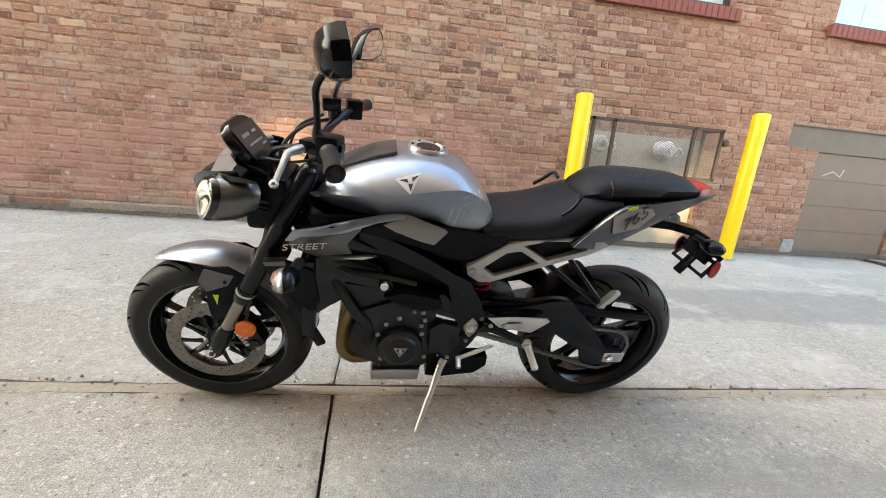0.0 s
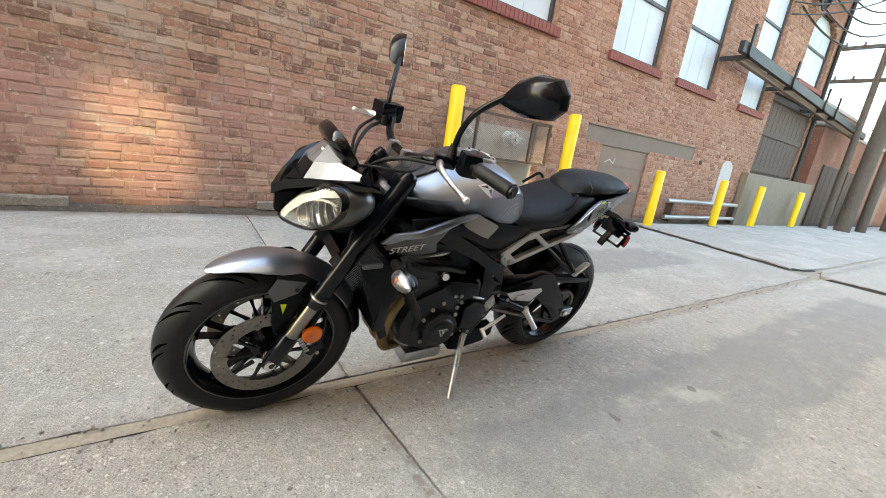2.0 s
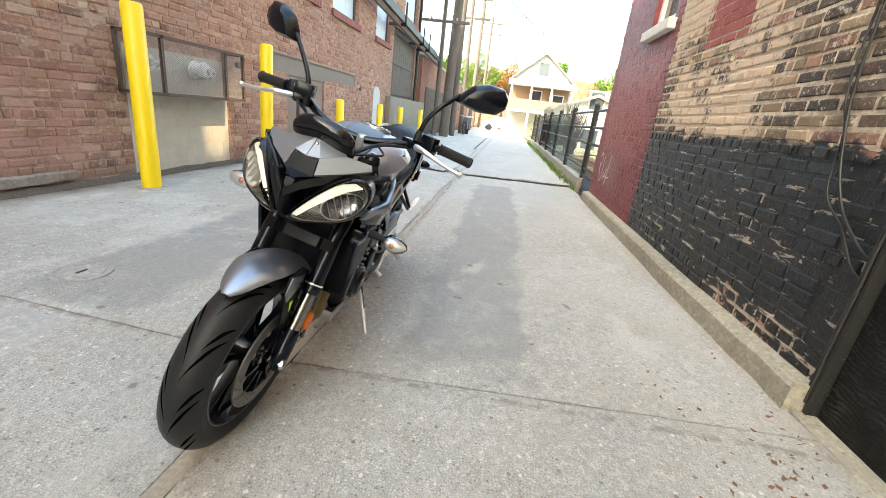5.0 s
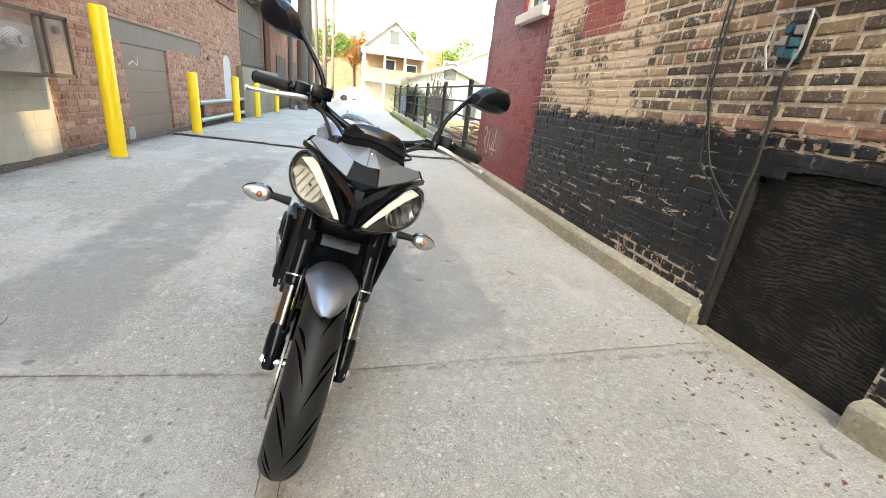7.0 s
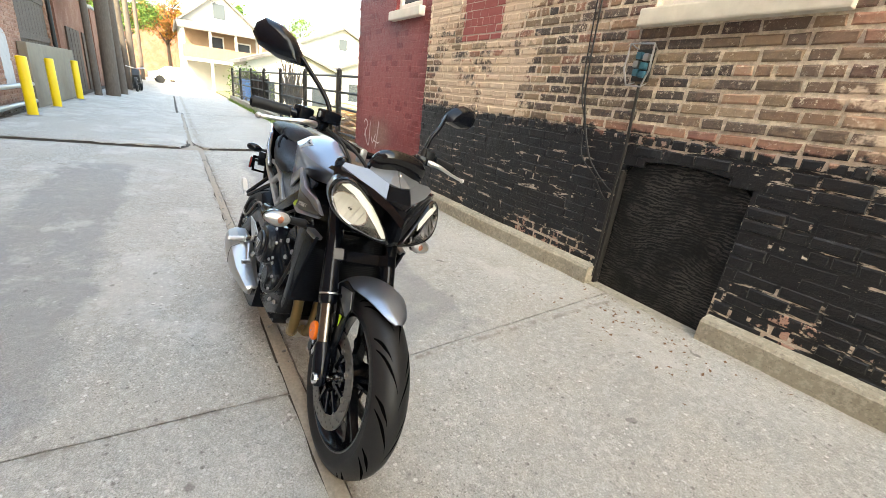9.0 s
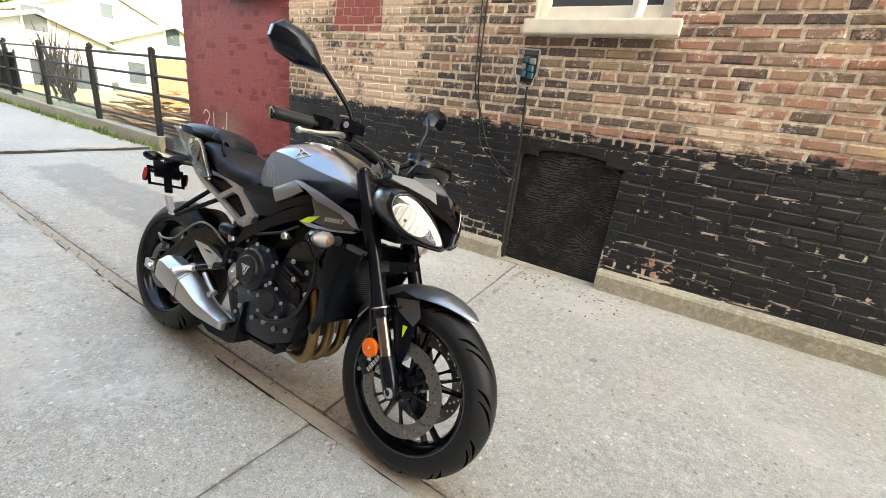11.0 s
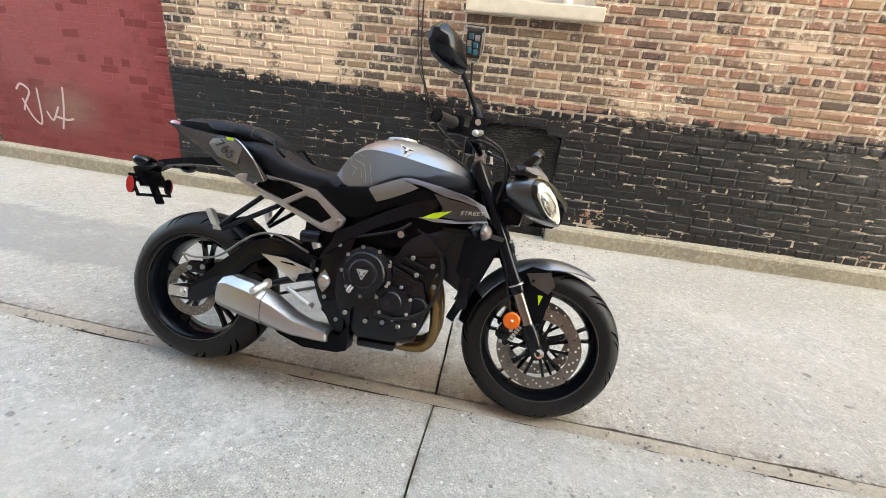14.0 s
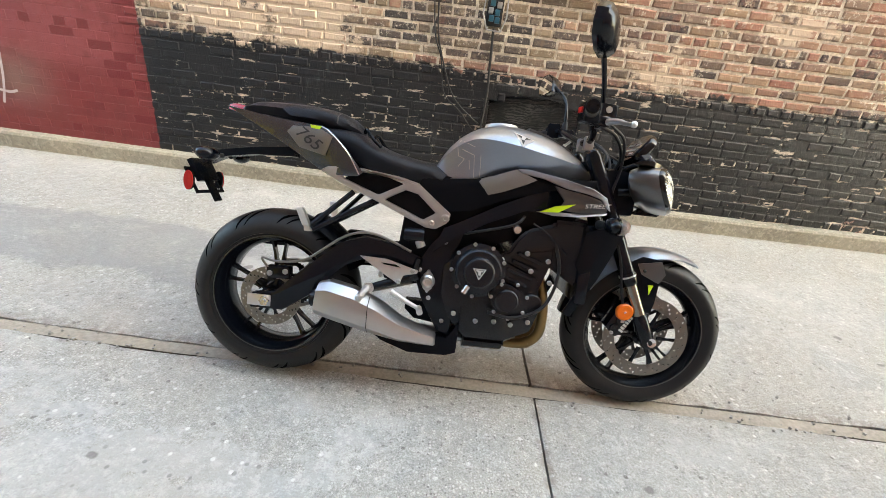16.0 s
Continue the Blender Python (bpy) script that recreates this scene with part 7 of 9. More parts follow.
for s in (1, -1):
    bm = bmesh.new()
    tube(bm, curve_pts([(1.21, 0.07 * s, 0.90), (1.26, 0.075 * s, 0.93), (1.28, 0.06 * s, 0.965)], 10), 0.011, 10)
    bp("pod_bracket", bm, B_blackp, "", 40, True)
    bm = bmesh.new()
    tube(bm, [(1.20, 0.085 * s, 0.82), (1.28, 0.10 * s, 0.83)], 0.016, 10)
    bp("lamp_bracket", bm, B_blackp, "", 40, True)
bm = bmesh.new()
box(bm, (1.15, -0.085, 0.74), (1.27, 0.085, 0.90), 0.02)
bp("lamp_housing", bm, B_blackp, "", 40, True)

# ---- handlebar and controls ----
BAR = [(0.982, 0.392, 1.040), (1.006, 0.300, 1.046), (1.028, 0.215, 1.043), (1.066, 0.135, 1.012), (1.082, 0.06, 0.990), (1.084, 0.0, 0.988)]
bm = bmesh.new()
tube(bm, curve_pts(BAR + [mirror_y(p, -1) for p in BAR[-2::-1]], 50), 0.0125, 14)
bar = bp("handlebar", bm, B_satin, "black tapered handlebar", 50, True)
for y in (-0.045, 0.045):
    bm = bmesh.new()
    box(bm, (1.066, y - 0.013, 0.955), (1.100, y + 0.013, 1.004), 0.007)
    part("bar_clamp", bm, B_sub, bar, "bright alloy bar clamp", 40)
def along(p, q, t):
    return Vector(p).lerp(Vector(q), t)
for s in (1, -1):
    e, q = mirror_y(BAR[0], s), mirror_y(BAR[1], s)
    d = (Vector(e) - Vector(q)).normalized()
    bm = bmesh.new()
    prof = []
    for k in range(25):
        prof.append(0.0172 + (0.0008 if k % 2 else 0.0) + (0.003 if k in (0, 24) else 0))
    tube(bm, [Vector(q) + d * (-0.012 + 0.115 * k / 24) for k in range(25)], prof, 20)
    g = part("grip", bm, B_rubber, bar, "ribbed black rubber grip", 50)
    bm = bmesh.new()
    tube(bm, [Vector(e) - d * 0.002, Vector(e) + d * 0.006, Vector(e) + d * 0.014, Vector(e) + d * 0.016, Vector(e) + d * 0.012], [0.0165, 0.0175, 0.0165, 0.010, 0.009], 20)
    part("bar_end", bm, B_satin, g, "", 40)
    bm = bmesh.new()
    tube(bm, [Vector(e) + d * 0.011, Vector(e) + d * 0.015], 0.006, 12)
    part("bar_end_screw", bm, B_alu, g)
    sw = Vector(mirror_y((1.014, 0.250, 1.047), s))
    bm = bmesh.new()
    box(bm, (-0.028, -0.026, -0.032), (0.024, 0.026, 0.030), 0.010, Matrix.Translation(sw) @ Matrix.Rotation(radians(-14 * s), 4, 'Z'))
    swi = part("switch_block", bm, B_blackp, bar, "black switch block", 40)
    bm = bmesh.new()
    box(bm, (-0.034, -0.010, -0.004), (-0.026, 0.012, 0.014), 0.003, Matrix.Translation(sw) @ Matrix.Rotation(radians(-14 * s), 4, 'Z'))
    part("switch", bm, B_spring if s < 0 else B_engine, swi)
    # lever with a ball end
    pv = Vector(mirror_y((1.080, 0.222, 1.031), s))
    ball = Vector(mirror_y((1.097, 0.392, 1.004), s))
    bm = bmesh.new()
    tube(bm, curve_pts([pv, pv.lerp(ball, 0.25) + Vector((0.016, 0, 0.004)), pv.lerp(ball, 0.6) + Vector((0.010, 0, 0.0)), ball], 16), [0.010, 0.011, 0.0105, 0.0095, 0.009, 0.0085, 0.008, 0.0075, 0.007, 0.0065, 0.0065, 0.006, 0.006, 0.006, 0.006, 0.006][:len(curve_pts([pv, ball, ball + Vector((0.01, 0, 0)), ball + Vector((0.02, 0, 0))], 16))], 12)
    bmesh.ops.create_uvsphere(bm, u_segments=16, v_segments=10, radius=0.0095, matrix=Matrix.Translation(ball))
    part("lever", bm, B_alu, bar, "polished alloy lever", 50)
    bm = bmesh.new()
    box(bm, (-0.030, -0.024, -0.016), (0.030, 0.020, 0.016), 0.007, Matrix.Translation(pv + Vector((-0.024, -0.02 * s, 0.002))) @ Matrix.Rotation(radians(-20 * s), 4, 'Z'))
    part("lever_perch", bm, B_satin, bar, "", 40)
    bm = bmesh.new()
    if s < 0:
        box(bm, (-0.030, -0.030, 0.0), (0.026, 0.030, 0.040), 0.006, Matrix.Translation((1.078, -0.185, 1.047)) @ Matrix.Rotation(radians(14), 4, 'Z'))
        rs = part("fluid_reservoir", bm, B_satin, bar, "black brake fluid reservoir", 40)
        bm = bmesh.new()
        lathe(bm, [(0.0, s * 0.0), (0.010, 0.0), (0.010, s * 0.003), (0.0, s * 0.003)], 16, 'Y', (1.08, -0.216, 1.068))
        part("sight_glass", bm, B_alu, rs)
    else:
        tube(bm, [(1.075, 0.20, 1.030), (1.085, 0.18, 1.026), (1.10, 0.14, 1.015)], [0.008, 0.010, 0.006], 10)
        part("cable_adjuster", bm, B_engine, bar, "", 40)
# mirrors
MIR = [((1.046, 0.212, 1.066), (1.046, 0.222, 1.122), (1.040, 0.252, 1.176), (1.020, 0.300, 1.214), (0.982, 0.366, 1.248)),
       ((1.068, 0.178, 1.042), (1.066, 0.188, 1.094), (1.050, 0.222, 1.142), (1.030, 0.270, 1.185), (0.980, 0.365, 1.237))]
for s, pts in ((1, MIR[0]), (-1, MIR[1])):
    pts = [Vector(mirror_y(p, s)) for p in pts]
    U = Vector((-0.20 if s > 0 else -0.40, 0.90 * s, 0.20 if s > 0 else 0.28)).normalized()
    pts[3] = pts[4] - U * 0.080
    bm = bmesh.new()
    tube(bm, curve_pts(pts[:4], 18), 0.0078, 12)
    st = bp("mirror_stalk", bm, B_satin, "slim black mirror stalk", 50, True)
    bm = bmesh.new()
    tube(bm, [pts[0] - Vector((0, 0, 0.028)), pts[0] - Vector((0, 0, 0.004)), pts[0] + Vector((0.002, 0, 0.016))], [0.014, 0.013, 0.009], 14)
    part("stalk_boot", bm, B_rubber, st, "", 40)
    C = pts[4]
    Nn = Vector((-0.86, -0.42 * s, 0.10))
    Nn = (Nn - U * Nn.dot(U)).normalized()
    Bv = Nn.cross(U)
    if Bv.z < 0:
        Bv = -Bv
    shape = [(-0.104, -0.022), (-0.070, -0.034), (-0.020, -0.050), (0.050, -0.050), (0.082, -0.024), (0.086, 0.012), (0.066, 0.046), (0.010, 0.056), (-0.040, 0.044), (-0.080, 0.012)]
    def mring(g, d, off=0.0):
        return [tuple(C + U * (a * g * 0.92 + off) + Bv * (b * g * 0.86) + Nn * d) for a, b in shape]
    bm = bmesh.new()
    skin(bm, [mring(0.94, 0.010), mring(1.0, 0.012), mring(1.02, 0.0), mring(0.94, -0.018), mring(0.72, -0.034, -0.006), mring(0.40, -0.040, -0.012)])
    mb = part("mirror_body", bm, B_satin, st, "faceted black mirror housing", 35)
    mb_glass = bmesh.new()
    skin(mb_glass, [mring(0.90, 0.0105), mring(0.90, 0.0135)])
    part("mirror_glass", mb_glass, B_mirror, st, "", 30)

# hoses and cables round the steering head
for pts, r in (([(1.10, -0.19, 1.03), (1.17, -0.14, 0.99), (1.19, -0.10, 0.90), (1.17, -0.12, 0.78), (1.235, -0.125, 0.60), (1.26, -0.12, 0.50), (1.28, -0.115, 0.43)], 0.005),
               ([(1.10, 0.16, 1.02), (1.18, 0.10, 0.98), (1.20, 0.04, 0.90), (1.15, 0.03, 0.80)], 0.006),
               ([(1.08, 0.20, 1.02), (1.15, 0.13, 1.00), (1.19, 0.06, 0.94), (1.13, 0.05, 0.84)], 0.005),
               ([(1.06, -0.21, 1.02), (1.15, -0.12, 1.00), (1.20, -0.05, 0.93), (1.14, -0.04, 0.83)], 0.006),
               ([(1.20, 0.06, 0.82), (1.235, 0.115, 0.64), (1.27, 0.118, 0.50), (1.29, 0.11, 0.42)], 0.005),
               ([(1.05, 0.10, 0.98), (1.12, 0.14, 0.97), (1.20, 0.10, 0.96), (1.23, 0.02, 0.93)], 0.004)):
    bm = bmesh.new()
    tube(bm, curve_pts(pts, 30), r, 8)
    bp("hose", bm, B_rubber, "", 60, True)

# ---- tank ----
TANK = [  # x, top, half width, height of the crease, bottom, width at bottom
    (1.112, 0.868, 0.030, 0.858, 0.846, 0.028), (1.085, 0.895, 0.085, 0.876, 0.848, 0.060), (1.03, 0.932, 0.132, 0.892, 0.845, 0.095), (0.965, 0.968, 0.160, 0.903, 0.838, 0.115),
    (0.89, 0.993, 0.172, 0.916, 0.836, 0.128), (0.81, 1.006, 0.176, 0.931, 0.838, 0.122), (0.74, 1.003, 0.166, 0.940, 0.828, 0.118), (0.68, 0.983, 0.150, 0.940, 0.806, 0.116), (0.63, 0.950, 0.130, 0.918, 0.790, 0.110), (0.585, 0.900, 0.108, 0.880, 0.785, 0.110), (0.553, 0.845, 0.090, 0.830, 0.785, 0.095)]
def tank_ring(x, top, w, cz, bot, wb):
    half = [(0.0, top), (0.25 * w, top - 0.004), (0.50 * w, top - 0.10 * (top - cz)), (0.74 * w, top - 0.34 * (top - cz)), (0.93 * w, cz + 0.22 * (top - cz)), (w, cz), (w * 0.985, cz - 0.006), (wb + (w - wb) * 0.62, cz - 0.40 * (cz - bot)), (wb + (w - wb) * 0.25, cz - 0.75 * (cz - bot)), (wb, bot)]
    r = [(x, y, z) for y, z in half]
    return r + [(x, -y, z) for y, z in half[:0:-1]]
bm = bmesh.new()
fine = []
for i in range(len(TANK) - 1):
    for k in range(4):
        t = k / 4
        p0, p1, p2, p3 = TANK[max(0, i - 1)], TANK[i], TANK[i + 1], TANK[min(len(TANK) - 1, i + 2)]
        fine.append(tuple(0.5 * (2 * b + (c - a) * t + (2 * a - 5 * b + 4 * c - d) * t * t + (3 * b - a - 3 * c + d) * t ** 3) for a, b, c, d in zip(p0, p1, p2, p3)))
fine.append(TANK[-1])
skin(bm, [tank_ring(*f) for f in fine])
tank = bp("fuel_tank", bm, B_paint, "silver-grey metallic fuel tank with knee cut-outs", 24)
bm = bmesh.new()
prof = [(0.0, 0.004), (0.034, 0.004), (0.036, 0.001), (0.040, 0.001), (0.044, 0.007), (0.056, 0.007), (0.060, 0.0), (0.060, -0.03)]
lathe(bm, prof, 40, 'Z', (0, 0, 0))
cap = part("filler_cap", bm, B_sub, tank, "bright ringed filler cap", 40)
cap.matrix_local = Matrix.Translation((0.772, 0, 1.0055)) @ Matrix.Rotation(radians(-2), 4, 'Y')
bm = bmesh.new()
lathe(bm, [(0.0, 0.0065), (0.034, 0.0065), (0.036, 0.004)], 32, 'Z')
for k in range(6):
    a = math.pi * k / 3
    bolt_at = (0.047 * math.cos(a), 0.047 * math.sin(a))
    lathe(bm, [(0.0, 0.010), (0.004, 0.010), (0.004, 0.006)], 8, 'Z', (*bolt_at, 0.0))
part("cap_lid", bm, B_engine, cap, "", 40)
bm = bmesh.new()
sec = []
for x, z, w in ((0.865, 1.0035, 0.062), (0.93, 0.985, 0.066), (1.01, 0.948, 0.060), (1.075, 0.906, 0.040)):
    sec.append([(x, -w, z - 0.006), (x, -w, z + 0.002), (x, -w * 0.4, z + 0.006), (x, w * 0.4, z + 0.006), (x, w, z + 0.002), (x, w, z - 0.006)])
skin(bm, sec)
part("tank_cover", bm, B_graph, tank, "grey centre cover of the tank", 30)
def on_tank(x, z, s, lift=0.0015):
    """The flank of the tank at x and z."""
    f = min(fine, key=lambda q: abs(q[0] - x))
    ring = tank_ring(*f)[:10]
    for (x0, y0, z0), (x1, y1, z1) in zip(ring, ring[1:]):
        if z1 <= z <= z0 and z0 > z1:
            t = (z0 - z) / (z0 - z1)
            return Vector((x, s * (y0 + (y1 - y0) * t + lift), z))
    return Vector((x, s * (ring[-1][1] + lift), z))
def ribbon(pts, s, w=0.0018, lift=0.0015):
    """A thin decal line laid on the tank's flank."""
    bm = bmesh.new()
    dense = []
    for (x0, z0), (x1, z1) in zip(pts, pts[1:]):
        n = max(1, int(math.hypot(x1 - x0, z1 - z0) / 0.006))
        dense += [(x0 + (x1 - x0) * k / n, z0 + (z1 - z0) * k / n) for k in range(n)]
    dense.append(pts[-1])
    for (x0, z0), (x1, z1) in zip(dense, dense[1:]):
        d = Vector((x1 - x0, z1 - z0)).normalized() * w / 2
        q = [on_tank(x0 - d.y, z0 + d.x, s, lift), on_tank(x1 - d.y, z1 + d.x, s, lift), on_tank(x1 + d.y, z1 - d.x, s, lift), on_tank(x0 + d.y, z0 - d.x, s, lift)]
        bm.faces.new([bm.verts.new(p) for p in q])
    return bm
for s in (1, -1):
    for k, pts in enumerate(([(0.683, 0.842), (0.677, 0.913)], [(0.663, 0.837), (0.655, 0.910), (0.614, 0.925)], [(0.655, 0.936), (0.607, 0.955), (0.597, 0.937), (0.603, 0.903), (0.624, 0.895), (0.606, 0.868)], [(0.640, 0.893), (0.645, 0.862)])):
        part("letter_line", ribbon([(x + 0.022, z - 0.022) for x, z in pts], s), B_decal, tank)
    # triangular badge
    bm = bmesh.new()
    tri = [(0.868, 0.955), (0.800, 0.976), (0.828, 0.928)]
    v = [[bm.verts.new(on_tank(x, z, s, l)) for x, z in tri] for l in (0.0005, 0.004)]
    bm.faces.new(v[1])
    for k in range(3):
        bm.faces.new((v[0][k], v[0][(k + 1) % 3], v[1][(k + 1) % 3], v[1][k]))
    bg = part("badge", bm, B_decal, tank, "silver and black triangular tank badge")
    for tr in ([(0.861, 0.955), (0.838, 0.961), (0.834, 0.953)], [(0.806, 0.971), (0.825, 0.965), (0.824, 0.955)], [(0.835, 0.950), (0.822, 0.953), (0.828, 0.935)]):
        bm = bmesh.new()
        bm.faces.new([bm.verts.new(on_tank(x, z, s, 0.0052)) for x, z in tr])
        part("badge_mark", bm, B_ink, bg)

# ---- flank panels ----
def flank(x, z):
    """How far out the side panels stand."""
    return 0.120 + 0.062 * max(0.0, min(1.0, (x - 0.70) / 0.36)) - 0.05 * max(0.0, (x - 1.10)) / 0.07
for s in (1, -1):
    def panel(outline, out, thick, material, label, bev=0.002, holes=()):
        bm = bmesh.new()
        plate(bm, outline, 0.0, thick, bev, holes)
        for v in bm.verts:
            v.co.y = s * (flank(v.co.x, v.co.z) + out + v.co.y - 0.22 * max(0, v.co.z - 0.80) - 0.10 * max(0, 0.76 - v.co.z))
        if s < 0:
            bmesh.ops.reverse_faces(bm, faces=bm.faces)
        return bm
    bm = panel([(1.168, 0.742), (1.142, 0.785), (1.08, 0.810), (0.985, 0.832), (0.875, 0.850), (0.838, 0.848), (0.852, 0.836), (0.925, 0.824), (1.0, 0.800), (1.07, 0.790), (1.118, 0.778), (1.146, 0.752)], 0.010, 0.012, B_paint, "")
    sh = bp("shroud", bm, B_paint, "silver-grey shroud with dark lettered insert", 35)
    sh.location = (-0.013, 0, 0.010)
    bm = panel([(1.155, 0.745), (1.125, 0.774), (1.07, 0.786), (1.0, 0.797), (0.962, 0.806), (1.000, 0.760), (0.985, 0.728), (1.06, 0.727), (1.148, 0.735)], 0.006, 0.010, B_graph, "")
    part("insert", bm, B_graph, sh, "dark graphite insert", 35)
    bm = panel([(1.160, 0.735), (1.02, 0.722), (0.945, 0.722), (0.915, 0.716), (0.97, 0.708), (1.05, 0.712), (1.150, 0.726)], 0.008, 0.010, B_paint, "")
    part("lower_blade", bm, B_paint if s < 0 else B_graph, sh, "", 35)
    bm = panel([(1.010, 0.716), (0.945, 0.7185), (0.925, 0.7165), (0.955, 0.7095)] if s > 0 else [(1.035, 0.754), (0.985, 0.721), (0.925, 0.716), (0.972, 0.740)], 0.019, 0.001, B_neon, "", 0)
    part("decal", bm, B_neon if s < 0 else B_decal, sh, "fluorescent yellow flash" if s < 0 else "")
    bm = panel([(0.836, 0.846), (0.724, 0.802), (0.716, 0.794), (0.752, 0.752), (0.800, 0.768), (0.872, 0.800), (0.905, 0.818)], 0.012, 0.008, B_sub, "")
    part("side_plate", bm, metal_flake("warm_grey_metallic", (0.20, 0.195, 0.185), 0.38, 0.6) if s > 0 else bpy.data.materials["warm_grey_metallic"], sh, "grey metallic side plate", 30)
    # black side panel under the tank, and the frame spar
    bm = panel([(1.09, 0.845), (0.86, 0.842), (0.72, 0.815), (0.60, 0.802), (0.515, 0.800), (0.495, 0.752), (0.615, 0.690), (0.69, 0.700), (0.80, 0.752), (0.95, 0.80), (1.08, 0.82)], -0.008, 0.012, B_blackp, "")
    bp("side_panel", bm, B_blackp, "black moulded side panel", 35)
    bm = bmesh.new()
    rings = []
    for x, z, hy, hz in ((1.13, 0.80, 0.016, 0.055), (1.02, 0.770, 0.020, 0.045), (0.90, 0.755, 0.022, 0.032), (0.78, 0.700, 0.022, 0.030), (0.66, 0.630, 0.022, 0.032), (0.60, 0.590, 0.022, 0.045)):
        y = s * (0.060 + 0.07 * max(0, min(1, (1.13 - x) / 0.15)))
        rings.append([(x + 0.4 * hz, y - hy, z + hz), (x + 0.4 * hz, y + hy, z + hz), (x, y + hy * 1.15, z), (x - 0.4 * hz, y + hy, z - hz), (x - 0.4 * hz, y - hy, z - hz)])
    skin(bm, rings)
    bp("frame_spar", bm, B_satin, "satin black frame spar", 35).location.x = -0.015
    bm = bmesh.new()
    plate(bm, [(0.615, 0.605), (0.585, 0.565), (0.560, 0.520), (0.548, 0.440), (0.575, 0.370), (0.640, 0.262), (0.690, 0.240), (0.685, 0.36), (0.665, 0.46), (0.680, 0.555), (0.700, 0.62)], s * 0.100, s * 0.132, 0.006)
    pl = bp("pivot_plate", bm, B_satin, "black swingarm pivot plate", 35)
    pl.location.x = -0.025
    bm = bmesh.new()
    lathe(bm, [(0.0, s * 0.012), (0.008, s * 0.012), (0.010, s * 0.008), (0.016, s * 0.010), (0.022, s * 0.006), (0.026, 0.0)], 24, 'Y', (0.592, s * 0.132, 0.440))
    part("pivot_nut", bm, B_alu, pl, "", 40)
    bm = bmesh.new()
    plate(bm, [(0.592 + 0.020 * math.cos(a) * (1 if abs(math.sin(a)) < 0.8 else 0.6), 0.440 + 0.042 * math.sin(a)) for a in [2 * math.pi * k / 20 for k in range(20)]], s * 0.130, s * 0.136, 0.001)
    part("pivot_flange", bm, B_sub, pl, "", 30)
    bolts(pl, [((0.560, s * 0.131, 0.478), s), ((0.640, s * 0.131, 0.585), s), ((0.600, s * 0.131, 0.38), s), ((0.655, s * 0.131, 0.30), s)], 0.008, 0.006)
    # silver rear subframe with two openings
    bm = bmesh.new()
    plate(bm, [(0.640, 0.672), (0.630, 0.640), (0.590, 0.615), (0.555, 0.618), (0.50, 0.640), (0.38, 0.690), (0.25, 0.738), (0.185, 0.776), (0.21, 0.790), (0.29, 0.798), (0.45, 0.782), (0.520, 0.765), (0.575, 0.722)], s * 0.112, s * 0.136, 0.006,
          [[(0.588, 0.670), (0.545, 0.643), (0.408, 0.698), (0.478, 0.738), (0.522, 0.728)], [(0.470, 0.757), (0.385, 0.711), (0.258, 0.757), (0.29, 0.783), (0.40, 0.778)]])
    sf = bp("subframe", bm, B_sub, "silver-painted triangulated rear subframe", 35)
    sf.location = (-0.018, -0.004 * s, 0.010)
    bm = bmesh.new()
    plate(bm, [(0.60, 0.655), (0.55, 0.640), (0.25, 0.745), (0.30, 0.785), (0.50, 0.755)], s * 0.095, s * 0.108)
    part("inner_panel", bm, B_blackp, sf)
    bolts(sf, [((0.622, s * 0.136, 0.656), s)], 0.015, 0.008)
    bolts(sf, [((0.577, s * 0.136, 0.634), s)], 0.011, 0.006, B_sub)
    # passenger footrest hangers
    for p, q in (((0.355, 0.112, 0.700), (0.160, 0.165, 0.582)), ((0.280, 0.112, 0.722), (0.150, 0.170, 0.590))):
        bm = bmesh.new()
        tube(bm, curve_pts([mirror_y(p, s), mirror_y([a * 0.5 + b * 0.5 for a, b in zip(p, q)], s), mirror_y(q, s)], 8), 0.0095, 12)
        bp("footrest_hanger", bm, B_satin, "", 40)
    bm = bmesh.new()
    skin(bm, [[tuple(Vector((0.153, s * 0.175, 0.580)) + Vector(c) * g + Vector((-0.026, s * 0.020, 0.078)) * t) for c in ((0.012, -0.012, 0.0), (0.012, 0.012, 0), (-0.012, 0.012, 0.0), (-0.012, -0.012, 0.0))] for t, g in ((0, 1.0), (0.2, 0.7), (0.25, 0.95), (0.9, 0.95), (1.0, 0.6))])
    bp("passenger_footrest", bm, B_alu, "folded alloy passenger footrest", 30)
    # heel plate, footrest and its mount
    bm = bmesh.new()
    plate(bm, [(0.345, 0.512), (0.440, 0.510), (0.550, 0.480), (0.545, 0.470), (0.500, 0.458), (0.487, 0.425), (0.440, 0.452)] if s < 0 else [(0.545, 0.508), (0.450, 0.514), (0.335, 0.512), (0.322, 0.498), (0.380, 0.448), (0.500, 0.470)], s * 0.160, s * 0.166, 0.002, [[(0.49, 0.484), (0.43, 0.490), (0.42, 0.496), (0.47, 0.494)]])
    hp = bp("heel_plate", bm, B_alu, "brushed alloy heel plate", 30)
    hp.location.x = -0.018
    bolts(hp, [((0.485, s * 0.166, 0.436 if s < 0 else 0.478), s), ((0.530, s * 0.166, 0.478), s)], 0.008, 0.006)
    bm = bmesh.new()
    tube(bm, [(0.53, s * 0.135, 0.455), (0.43, s * 0.155, 0.425), (0.372, s * 0.165, 0.405)], [0.016, 0.014, 0.012], 10)
    bp("footrest_hanger", bm, B_satin, "black footrest hanger", 40)
    bm = bmesh.new()
